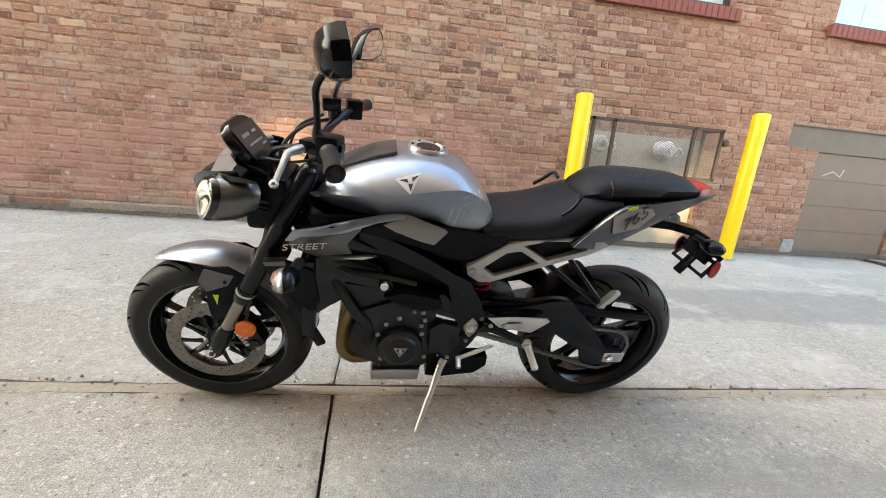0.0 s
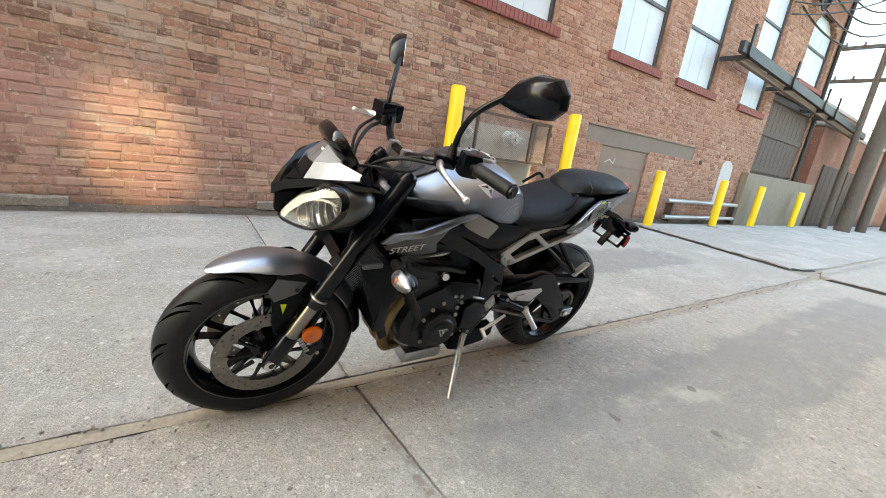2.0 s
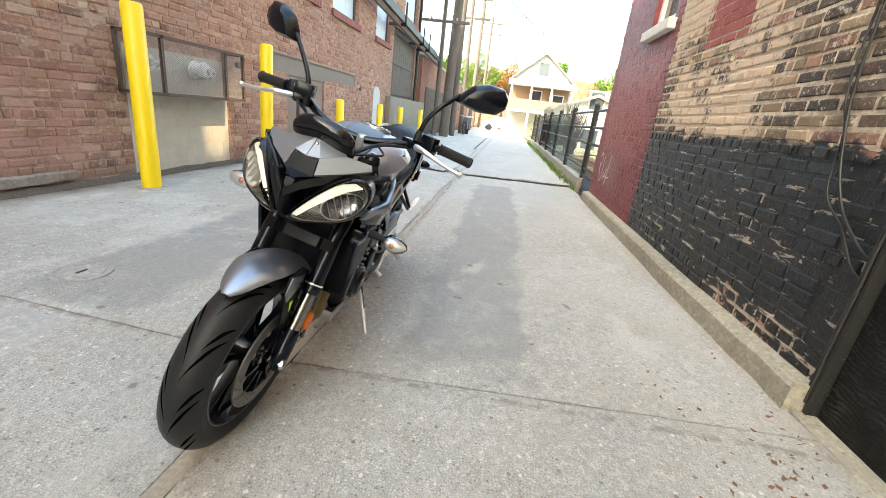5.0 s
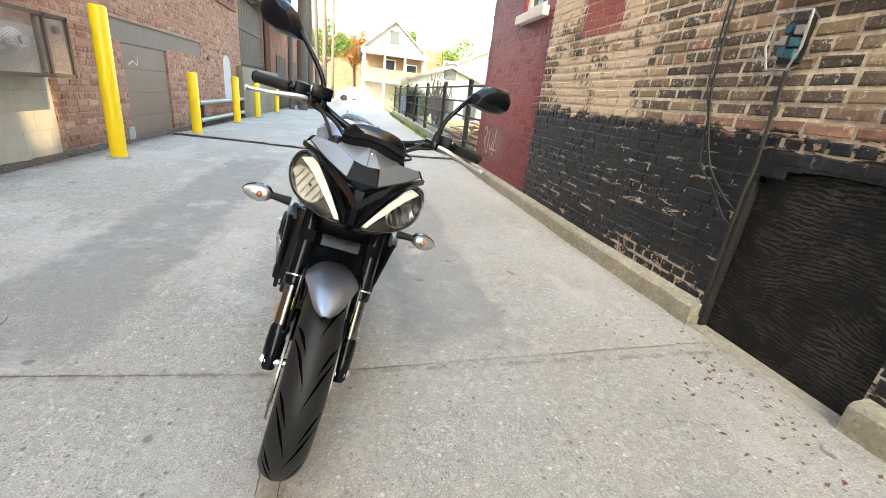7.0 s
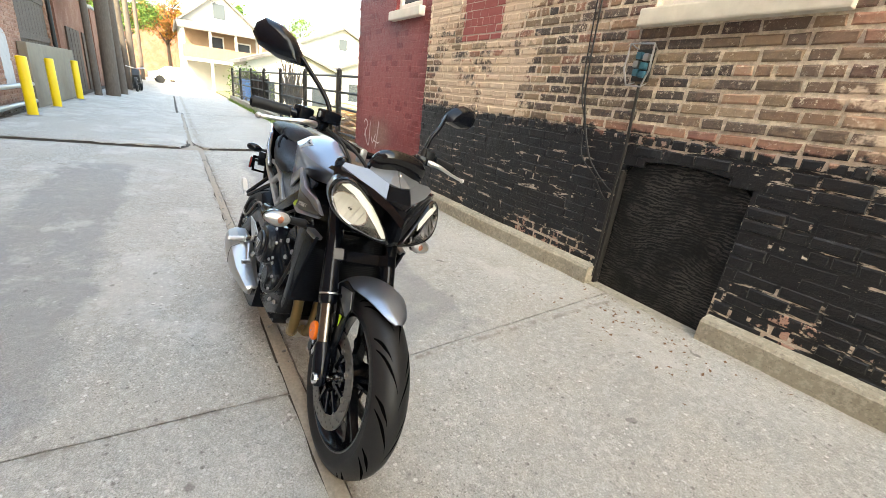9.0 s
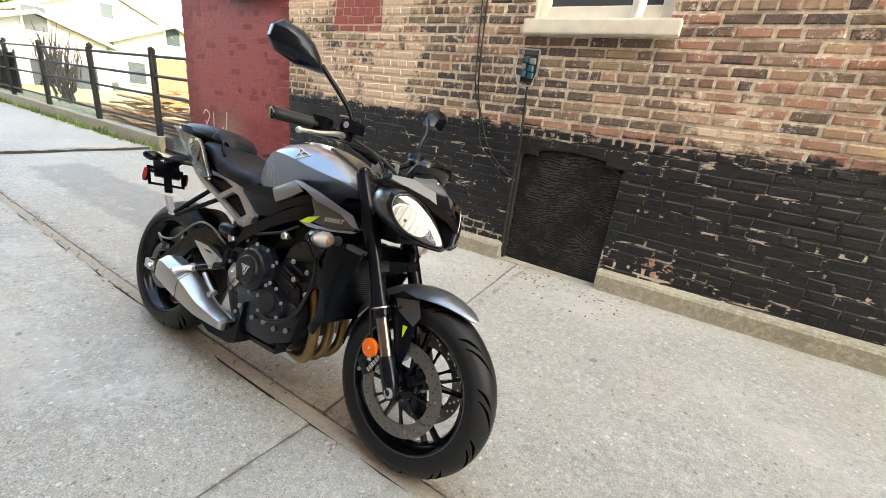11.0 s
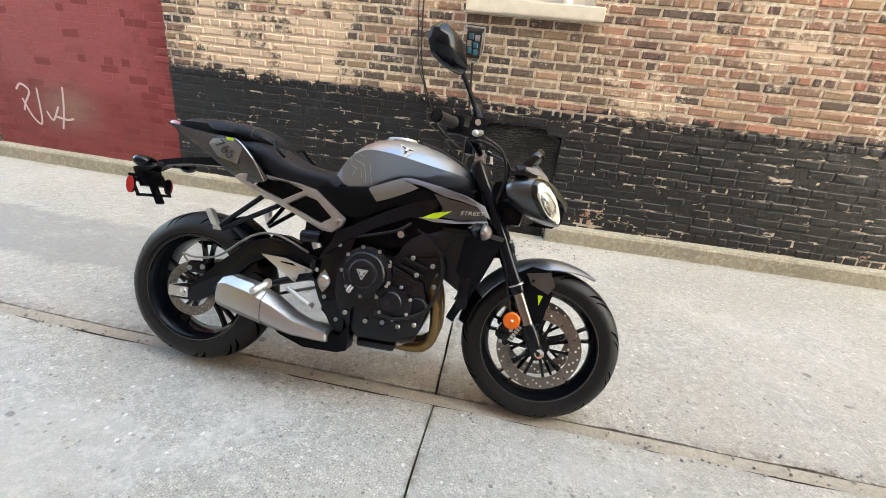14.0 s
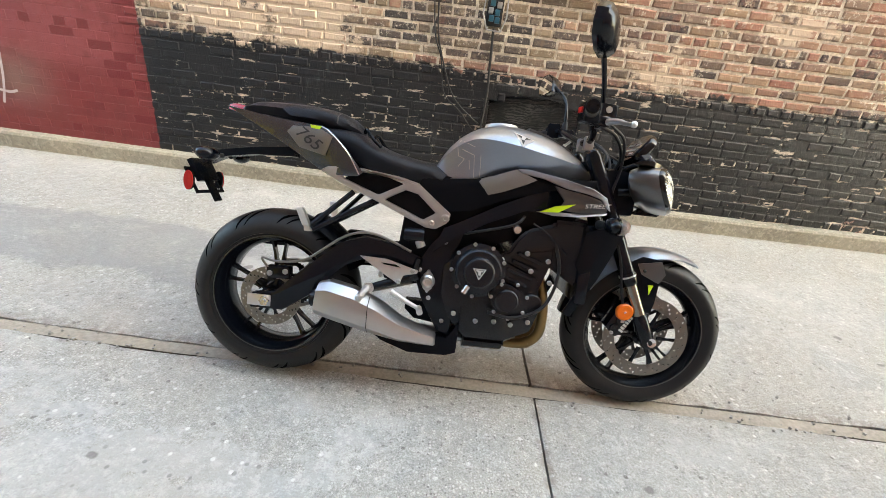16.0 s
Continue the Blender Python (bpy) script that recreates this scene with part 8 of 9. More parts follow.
    a, b = Vector((0.366, s * 0.165, 0.405)), Vector((0.346, s * 0.245, 0.352 if s > 0 else 0.385))
    tube(bm, [a.lerp(b, t) for t in (0, 0.12, 0.16, 0.3, 0.34, 0.5, 0.54, 0.7, 0.74, 0.94, 1.0)], [0.010, 0.010, 0.013, 0.013, 0.0115, 0.013, 0.0115, 0.013, 0.0115, 0.013, 0.008], 10)
    bp("footrest", bm, B_alu, "alloy rider footrest", 30)
    bm = bmesh.new()
    lathe(bm, [(0.0, s * 0.016), (0.009, s * 0.016), (0.009, s * 0.010), (0.018, s * 0.010), (0.018, 0.0), (0.012, 0.0)], 20, 'Y', (0.368, s * 0.166, 0.405))
    bp("footrest_boss", bm, B_alu, "", 40)
    # pedals
    bm = bmesh.new()
    if s > 0:
        tube(bm, [(0.49, 0.172, 0.395), (0.55, 0.180, 0.372), (0.605, 0.185, 0.348)], [0.006, 0.008, 0.007], 10)
        tube(bm, [(0.605, 0.178, 0.348), (0.607, 0.215, 0.332)], 0.009, 10)
    else:
        tube(bm, [(0.445, -0.168, 0.400), (0.50, -0.176, 0.372), (0.545, -0.180, 0.352)], [0.009, 0.008, 0.007], 10)
        tube(bm, [(0.545, -0.172, 0.352), (0.552, -0.205, 0.346)], 0.011, 10)
    bp("pedal", bm, B_alu, "alloy foot lever", 40)

# airbox and wiring filling the frame under the tank
bm = bmesh.new()
skin(bm, [[(x, -w, z0), (x, w, z0), (x, w, z1), (x, -w, z1)] for x, w, z0, z1 in ((0.56, 0.07, 0.56, 0.78), (0.66, 0.085, 0.57, 0.80), (0.82, 0.088, 0.60, 0.83), (1.0, 0.085, 0.66, 0.85), (1.09, 0.05, 0.72, 0.86))])
bp("airbox", bm, B_blackp, "black airbox under the tank", 30)
# lettering on the shroud and tail
def lettering(text, size, m, material, parent, label=""):
    cu = bpy.data.curves.new("lettering", 'FONT')
    cu.body, cu.size, cu.shear, cu.extrude = text, size, 0.25, 0.0006
    cu.align_x = cu.align_y = 'CENTER'
    tmp = bpy.data.objects.new("lettering", cu)
    me = bpy.data.meshes.new_from_object(tmp)
    bpy.data.objects.remove(tmp)
    me.materials.clear()
    me.materials.append(material)
    ob = new("lettering", me)
    ob.parent = parent
    ob.matrix_local = m
    if label:
        ob["label"] = label
    return ob
for s in (1, -1):
    y = s * 0.2015
    m = Matrix.Translation((1.098, y, 0.764)) @ Matrix.Rotation(radians(6 * s), 4, 'Y') @ (Matrix.Rotation(radians(180), 4, 'Z') if s > 0 else Matrix.Identity(4)) @ Matrix.Rotation(radians(90), 4, 'X') @ Matrix.Diagonal((1.35, 1, 1, 1))
    if s < 0:
        m = Matrix.Translation((-0.008, 0, 0.0)) @ m @ Matrix.Diagonal((0.72, 0.72, 1, 1))
    lettering("STREET", 0.026, m, B_decal, bike, "pale STREET lettering")

# ---- seats and tail ----
def loft(secs, n=4):
    out = []
    for i in range(len(secs) - 1):
        for k in range(n):
            t = k / n
            p0, p1, p2, p3 = secs[max(0, i - 1)], secs[i], secs[i + 1], secs[min(len(secs) - 1, i + 2)]
            out.append(tuple(0.5 * (2 * b + (c - a) * t + (2 * a - 5 * b + 4 * c - d) * t * t + (3 * b - a - 3 * c + d) * t ** 3) for a, b, c, d in zip(p0, p1, p2, p3)))
    return out + [secs[-1]]
def seat_ring(x, top, w, bot, wb):
    half = [(0.0, top), (w * 0.45, top - 0.003), (w * 0.78, top - 0.012), (w * 0.95, top - 0.028), (w, top - 0.05 if top - bot > 0.06 else (top + bot) / 2), (wb + (w - wb) * 0.4, bot + 0.012), (wb, bot)]
    r = [(x, y, z) for y, z in half]
    return r + [(x, -y, z) for y, z in half[:0:-1]]
bm = bmesh.new()
skin(bm, [seat_ring(*q) for q in loft([(0.640, 0.812, 0.080, 0.790, 0.06), (0.605, 0.834, 0.118, 0.784, 0.095), (0.545, 0.852, 0.130, 0.775, 0.105), (0.47, 0.862, 0.138, 0.772, 0.115), (0.40, 0.876, 0.142, 0.782, 0.12), (0.33, 0.902, 0.140, 0.802, 0.12), (0.27, 0.930, 0.128, 0.830, 0.11), (0.21, 0.940, 0.115, 0.860, 0.10), (0.15, 0.945, 0.10, 0.88, 0.09)])])
seat = bp("rider_seat", bm, B_seat, "black vinyl rider seat", 60)
def longer(bm):
    """Draw the tail out behind the seat hump."""
    for v in bm.verts:
        if v.co.x < 0.3:
            v.co.x = 0.3 + (v.co.x - 0.3) * 1.09
    return bm
bm = bmesh.new()
skin(bm, [seat_ring(*q) for q in loft([(0.290, 0.928, 0.050, 0.908, 0.04), (0.272, 0.958, 0.080, 0.910, 0.07), (0.22, 0.988, 0.098, 0.920, 0.085), (0.14, 1.001, 0.104, 0.932, 0.09), (0.04, 1.004, 0.096, 0.945, 0.085), (-0.045, 1.000, 0.084, 0.952, 0.075), (-0.088, 0.986, 0.068, 0.957, 0.06), (-0.106, 0.968, 0.045, 0.960, 0.04)])])
pil = bp("passenger_seat", longer(bm), B_seat, "black vinyl passenger seat with seam", 60)
bm = bmesh.new()
tube(bm, [(0.205, y, z) for y, z in ((-0.101, 0.945), (-0.096, 0.965), (-0.08, 0.976), (-0.04, 0.985), (0, 0.988), (0.04, 0.985), (0.08, 0.976), (0.096, 0.965), (0.101, 0.945))], 0.0022, 6)
part("seam", bm, B_ink, pil)
def tail_y(x, z):
    return 0.060 + 0.080 * max(0.0, min(1.0, (x + 0.11) / 0.36)) - 0.14 * max(0, 0.86 - z)
for s in (1, -1):
    def tpanel(outline, out, thick, bev=0.002):
        bm = bmesh.new()
        plate(bm, outline, 0.0, thick, bev)
        for v in bm.verts:
            v.co.y = s * (tail_y(v.co.x, v.co.z) + out + v.co.y)
        if s < 0:
            bmesh.ops.reverse_faces(bm, faces=bm.faces)
        return longer(bm)
    bm = tpanel([(-0.145, 0.968), (0.00, 0.945), (0.09, 0.934), (0.178, 0.928), (0.215, 0.905), (0.262, 0.856), (0.312, 0.790), (0.295, 0.776), (0.200, 0.770), (0.115, 0.822), (0.00, 0.890), (-0.110, 0.948)], 0.0, 0.012)
    tl = bp("tail_panel", bm, B_tail, "silver-grey tail panel with dark numerals", 35)
    bm = tpanel([(0.212, 0.896), (0.165, 0.922), (0.080, 0.920), (0.062, 0.900), (0.105, 0.852), (0.190, 0.832)], 0.010, 0.004, 0.001)
    part("number_panel", bm, metal_flake("pale_grey_metallic", (0.19, 0.185, 0.18), 0.34, 0.7) if s > 0 else bpy.data.materials["pale_grey_metallic"], tl, "", 30)
    bm = tpanel([(0.175, 0.925), (0.138, 0.928), (0.142, 0.918), (0.170, 0.915)], 0.014, 0.001, 0)
    part("decal", bm, B_neon, tl, "fluorescent yellow decal")
    bm = bmesh.new()
    tube(bm, curve_pts([(x, s * (tail_y(x, z) + 0.014), z) for x, z in ((0.300, 0.782), (0.262, 0.850), (0.205, 0.908), (0.176, 0.925))], 18), 0.0022, 8)
    part("edge_line", longer(bm), B_chrome, tl)
    m = Matrix.Translation((0.118, s * (tail_y(0.133, 0.88) + 0.0152), 0.884)) @ Matrix.Rotation(radians(13 * s), 4, 'Z') @ Matrix.Rotation(radians(32 if s < 0 else 32), 4, 'Y') @ (Matrix.Rotation(radians(180), 4, 'Z') if s > 0 else Matrix.Identity(4)) @ Matrix.Rotation(radians(90), 4, 'X') @ Matrix.Diagonal((1.2, 1, 1, 1))
    lettering("765", 0.056, m, B_ink, bike, "dark numerals 765")
    bm = bmesh.new()
    tube(bm, curve_pts([(0.300, s * 0.088, 0.925), (0.31, s * 0.112, 0.935), (0.335, s * 0.128, 0.905), (0.365, s * 0.132, 0.880)], 14), 0.006, 8)
    bp("grab_edge", bm, B_blackp, "", 40)
bm = bmesh.new()
skin(bm, [[(x, -w, z0), (x, w, z0), (x, w * 0.9, z1), (x, -w * 0.9, z1)] for x, w, z0, z1 in ((0.34, 0.12, 0.775, 0.84), (0.20, 0.118, 0.772, 0.90), (0.08, 0.10, 0.845, 0.935), (-0.085, 0.07, 0.935, 0.958))])
bp("undertray", longer(bm), B_blackp, "black tail undertray", 30)
bm = bmesh.new()
skin(bm, [[(x, -w, z0), (x, w, z0), (x, w * 0.8, z1), (x, -w * 0.8, z1)] for x, w, z0, z1 in ((-0.080, 0.066, 0.945, 0.972), (-0.125, 0.058, 0.954, 0.980), (-0.156, 0.035, 0.962, 0.978))])
bp("tail_lamp", longer(bm), B_red, "dark red tail lamp", 30)
# number-plate carrier
bm = bmesh.new()
skin(bm, [[(x, -w, z - h), (x, w, z - h), (x, w * 0.8, z + h), (x, -w * 0.8, z + h)] for x, w, z, h in ((0.10, 0.030, 0.838, 0.018), (-0.05, 0.028, 0.826, 0.013), (-0.16, 0.032, 0.806, 0.013), (-0.225, 0.036, 0.778, 0.016))])
pc = bp("plate_carrier", bm, B_blackp, "black plate carrier arm", 30)
pc.location.x = -0.062
PL = Matrix.Translation((-0.232, 0, 0.715)) @ Matrix.Rotation(radians(-28), 4, 'Y')
bm = bmesh.new()
box(bm, (-0.008, -0.060, -0.02), (0.012, 0.060, 0.065), 0.004, PL)
box(bm, (-0.006, -0.018, -0.10), (0.008, 0.018, 0.0), 0.004, PL)
part("bracket", bm, B_blackp, pc, "", 30)
bm = bmesh.new()
for lo, hi in (((-0.013, -0.088, -0.060), (-0.008, -0.074, 0.035)), ((-0.013, 0.074, -0.060), (-0.008, 0.088, 0.035)), ((-0.013, -0.088, 0.022), (-0.008, 0.088, 0.038)), ((-0.013, -0.088, -0.062), (-0.008, 0.088, -0.050))):
    box(bm, lo, hi, 0, PL)
part("plate_frame", bm, B_satin, pc, "empty black number-plate frame")
for s in (1, -1):
    bm = bmesh.new()
    q = [(-0.236 + 0.016 * math.cos(a) * 1.0 + 0.0, 0.700 + 0.0 + 0.034 * math.sin(a)) for a in [2 * math.pi * k / 20 for k in range(20)]]
    plate(bm, q, s * 0.096, s * 0.103, 0.002)
    rr = part("side_reflector", bm, B_red, pc, "oval red side reflector", 30)
    bm = bmesh.new()
    plate(bm, [(x * 1.0 + 0.0, z) for x, z in q], s * 0.088, s * 0.0955)
    part("reflector_back", bm, B_blackp, rr)
    bm = bmesh.new()
    box(bm, (-0.008, min(0.05 * s, 0.09 * s), 0.0), (0.002, max(0.05 * s, 0.09 * s), 0.014), 0, PL)
    part("reflector_arm", bm, B_blackp, pc)
    bm = bmesh.new()
    tube(bm, [(-0.185, 0.028 * s, 0.795), (-0.195, 0.075 * s, 0.797)], [0.009, 0.008], 10)
    part("signal_stalk", bm, B_rubber, pc, "", 40).location.x = 0.027
    bm = bmesh.new()
    tube(bm, [Vector((-0.185, 0.075 * s, 0.797)) + Vector((-0.012, 0.078 * s, 0.002)) * t for t in (0, 0.15, 0.4, 0.7, 0.92, 1.0)], [0.010, 0.018, 0.024, 0.023, 0.015, 0.004], 18)
    for v in bm.verts:
        v.co.x = -0.197 + (v.co.x + 0.197) * 1.35
    part("signal_body", bm, B_satin, pc, "slim black rear turn signal", 50).location.x = 0.027

# ---- front turn signals ----
for s in (1, -1):
    bm = bmesh.new()
    tube(bm, [(1.112, s * 0.185, 0.705), (1.118, s * 0.215, 0.708), (1.122, s * 0.245, 0.710)], [0.016, 0.013, 0.012], 12)
    sg = bp("turn_signal", bm, B_rubber, "front turn signal with clear lens", 40)
    bm = bmesh.new()
    rings = []
    for t, g in ((0.0, 0.35), (0.12, 0.75), (0.35, 1.0), (0.65, 0.92), (0.88, 0.60), (1.0, 0.12)):
        c = Vector((1.134, s * (0.242 + 0.085 * t), 0.711))
        rings.append([tuple(c + Vector((0.034 * g * math.cos(a), 0, 0.028 * g * math.sin(a)))) for a in [2 * math.pi * k / 18 for k in range(18)]])
    skin(bm, rings)
    ln = part("signal_lens", bm, B_glass, sg, "clear faceted lens", 60)
    ln.visible_shadow = False
    bm = bmesh.new()
    skin(bm, [[tuple(Vector((1.138, s * (0.244 + 0.075 * t), 0.711)) + Vector((0.016 * g * math.cos(a), 0, 0.019 * g * math.sin(a)))) for a in [2 * math.pi * k / 14 for k in range(14)]] for t, g in ((0.0, 0.4), (0.15, 0.9), (0.5, 1.0), (0.8, 0.7), (1.0, 0.3))])
    part("signal_reflector", bm, B_alu, sg, "", 60)
    bm = bmesh.new()
    skin(bm, [[tuple(Vector((1.122 - 0.004 * t, s * (0.240 + 0.082 * t), 0.711)) + Vector((0.024 * g * math.cos(a), 0, 0.0265 * g * math.sin(a)))) for a in [2 * math.pi * k / 14 for k in range(14)]] for t, g in ((0.0, 0.4), (0.15, 0.9), (0.45, 1.04), (0.75, 0.85), (1.0, 0.3))])
    part("signal_body", bm, B_satin, sg, "black back of the signal", 60)
    bm = bmesh.new()
    bmesh.ops.create_uvsphere(bm, u_segments=12, v_segments=8, radius=0.010, matrix=Matrix.Translation((1.148, s * 0.275, 0.711)))
    part("bulb", bm, B_plug, sg, "amber bulb", 60)

# ---- radiator ----
bm = bmesh.new()
box(bm, (1.075, -0.175, 0.425), (1.115, 0.175, 0.700), 0.008)
rad = bp("radiator", bm, B_satin, "black radiator behind the front wheel", 30)
for k in range(34):
    bm = bmesh.new()
    z = 0.440 + 0.0074 * k
    box(bm, (1.113, -0.160, z), (1.118, 0.160, z + 0.0032))
    part("fin", bm, B_engine, rad)
for s in (1, -1):
    bm = bmesh.new()
    plate(bm, [(1.075, 0.676), (1.150, 0.705), (1.212, 0.694), (1.200, 0.655), (1.145, 0.520), (1.072, 0.372), (1.045, 0.386), (1.095, 0.500), (1.060, 0.560)], s * 0.150, s * 0.164, 0.004)
    bend(bm, lambda x, z: s * (0.022 * (z - 0.38) / 0.3 - 0.14 * max(0, x - 1.12)))
    cw = part("side_cowl", bm, B_blackp, rad, "black radiator side cowl", 30)
    bm = bmesh.new()
    plate(bm, [(1.150, 0.706), (1.212, 0.695), (1.206, 0.682), (1.150, 0.690)], s * 0.150, s * 0.178, 0.003)
    bend(bm, lambda x, z: s * (0.012 - 0.14 * max(0, x - 1.12)))
    part("cowl_lip", bm, B_graph, cw, "", 30)

# ---- engine ----
bm = bmesh.new()
skin(bm, [[(x + 0.10, -w, z), (x + 0.10, w, z), (x - 0.10, w, z - 0.03), (x - 0.10, -w, z - 0.03)] for x, z, w in ((0.845, 0.44, 0.125), (0.875, 0.53, 0.120), (0.905, 0.60, 0.120))])
bmesh.ops.bevel(bm, geom=list(bm.edges), offset=0.008, segments=2, affect='EDGES')
eng = bp("engine", bm, B_engine, "black three-cylinder engine", 30)
eng.location = (0.014, -0.006, 0.003)
bm = bmesh.new()
skin(bm, [[(x + h, -w, z), (x + h, w, z), (x - h, w, z - 0.045), (x - h, -w, z - 0.045)] for x, z, w, h in ((0.908, 0.605, 0.135, 0.092), (0.935, 0.665, 0.135, 0.092), (0.950, 0.700, 0.12, 0.07))])
bmesh.ops.bevel(bm, geom=list(bm.edges), offset=0.010, segments=2, affect='EDGES')
part("cam_cover", bm, B_engine, eng, "", 30)
bm = bmesh.new()
plate(bm, [(0.60, 0.50), (0.66, 0.57), (0.80, 0.545), (0.935, 0.49), (0.962, 0.38), (0.935, 0.29), (0.84, 0.245), (0.70, 0.245), (0.63, 0.32), (0.60, 0.40)], -0.135, 0.135, 0.014)
part("crankcase", bm, B_engine, eng, "", 30)
bm = bmesh.new()
skin(bm, [[(0.700, -w, z), (0.845 + d, -w, z), (0.845 + d, w, z), (0.700, w, z)] for z, w, d in ((0.195, 0.085, -0.012), (0.205, 0.10, 0.0), (0.30, 0.115, 0.02))])
part("sump", bm, B_engine, eng, "finned black sump", 30)
for z in (0.225, 0.245, 0.265):
    bm = bmesh.new()
    box(bm, (0.705, -0.118, z), (0.850, 0.118, z + 0.006))
    part("sump_rib", bm, B_engine, eng)
# clutch cover
bm = bmesh.new()
lathe(bm, [(0.0, -0.204), (0.046, -0.204), (0.052, -0.200), (0.054, -0.193), (0.072, -0.190), (0.077, -0.184), (0.080, -0.160), (0.094, -0.156), (0.096, -0.130)], 56, 'Y', (0.722, 0, 0.500))
cl = part("clutch_cover", bm, B_engine, eng, "round black clutch cover", 30)
bolts(cl, [((0.722 + 0.092 * math.cos(a), -0.156, 0.500 + 0.092 * math.sin(a)), -1) for a in [0.4 + 2 * math.pi * k / 9 for k in range(9)]], 0.007, 0.007)
bm = bmesh.new()
plate(bm, [(0.700, 0.516), (0.744, 0.516), (0.722, 0.478)], -0.2065, -0.2035)
bg = part("badge", bm, B_decal, cl, "small triangular badge")
bm = bmesh.new()
plate(bm, [(0.705, 0.5135), (0.739, 0.5135), (0.722, 0.484)], -0.2075, -0.206)
part("badge_field", bm, B_ink, bg)
for q in ([(0.7175, 0.512), (0.7265, 0.512), (0.7265, 0.495), (0.7175, 0.495)], [(0.709, 0.512), (0.735, 0.512), (0.732, 0.507), (0.712, 0.507)]):
    bm = bmesh.new()
    plate(bm, q, -0.2083, -0.207)
    part("badge_mark", bm, B_decal, bg)
bm = bmesh.new()
tube(bm, [(0.690, -0.196, 0.452), (0.676, -0.200, 0.428)], 0.010, 12)
part("filler_plug", bm, B_chrome, cl, "", 40)
# right crank cover
bm = bmesh.new()
pts = [(0.838 + r * math.cos(a), 0.408 + r * math.sin(a)) for a, r in [(2 * math.pi * k / 24, 0.062 + 0.012 * math.cos(4 * math.pi * k / 24 + 1.0)) for k in range(24)]]
plate(bm, pts, -0.168, -0.125, 0.006)
cr = part("crank_cover", bm, B_engine, eng, "", 30)
bm = bmesh.new()
lathe(bm, [(0.0, -0.180), (0.036, -0.180), (0.040, -0.176), (0.041, -0.160)], 32, 'Y', (0.830, 0, 0.408))
part("cover_boss", bm, B_engine, cr, "", 30)
bolts(cr, [((0.838 + 0.064 * math.cos(a), -0.168, 0.408 + 0.064 * math.sin(a)), -1) for a in [0.3 + 2 * math.pi * k / 7 for k in range(7)]], 0.0065, 0.006)
bm = bmesh.new()
lathe(bm, [(0.0, -0.150), (0.030, -0.150), (0.034, -0.146), (0.035, -0.12)], 28, 'Y', (0.925, 0, 0.400))
part("water_pump", bm, B_engine, eng, "", 30)
# coolant manifold and thermostat between the head and the radiator
bm = bmesh.new()
skin(bm, [[(x, -w, z0), (x, w, z0), (x, w, z1), (x, -w, z1)] for x, w, z0, z1 in ((0.965, 0.125, 0.535, 0.70), (1.02, 0.130, 0.50, 0.70), (1.075, 0.150, 0.47, 0.70))])
bmesh.ops.bevel(bm, geom=list(bm.edges), offset=0.012, segments=2, affect='EDGES')
part("coolant_manifold", bm, B_engine, eng, "", 30)
# left generator cover and sprocket cover
bm = bmesh.new()
lathe(bm, [(0.0, 0.176), (0.050, 0.176), (0.056, 0.172), (0.060, 0.164), (0.074, 0.160), (0.078, 0.150), (0.079, 0.120)], 48, 'Y', (0.790, 0, 0.352))
gc = part("generator_cover", bm, B_engine, eng, "round black generator cover", 30)
bm = bmesh.new()
plate(bm, [(0.812, 0.372), (0.768, 0.372), (0.790, 0.336)], 0.1755, 0.1785)
bg = part("badge", bm, B_decal, gc, "small triangular badge")
bm = bmesh.new()
plate(bm, [(0.8065, 0.3695), (0.7735, 0.3695), (0.790, 0.342)], 0.178, 0.1795)
part("badge_field", bm, B_ink, bg)
bm = bmesh.new()
plate(bm, [(0.7945, 0.3685), (0.7855, 0.3685), (0.7855, 0.352), (0.7945, 0.352)], 0.179, 0.1805)
part("badge_mark", bm, B_decal, bg)
bolts(eng, [((x, 0.137, z), 1) for x, z in ((0.868, 0.40), (0.842, 0.445), (0.80, 0.47), (0.755, 0.50), (0.725, 0.495), (0.715, 0.465), (0.725, 0.44), (0.72, 0.405), (0.85, 0.29), (0.70, 0.30))], 0.008, 0.008)
bm = bmesh.new()
plate(bm, [(0.70, 0.44), (0.66, 0.47), (0.60, 0.45), (0.585, 0.38), (0.62, 0.33), (0.69, 0.34)], 0.135, 0.158, 0.008)
part("sprocket_cover", bm, B_engine, eng, "", 30)
bm = bmesh.new()
plate(bm, [(0.86, 0.565), (0.80, 0.585), (0.68, 0.565), (0.665, 0.53), (0.71, 0.515), (0.80, 0.53)], 0.125, 0.160, 0.010)
part("intake_box", bm, B_blackp, eng, "", 30)
bm = bmesh.new()
tube(bm, [(0.685, 0.155, 0.502), (0.66, 0.160, 0.496), (0.62, 0.158, 0.484)], [0.005, 0.006, 0.003], 8)
part("adjuster", bm, B_chrome, eng, "", 40)
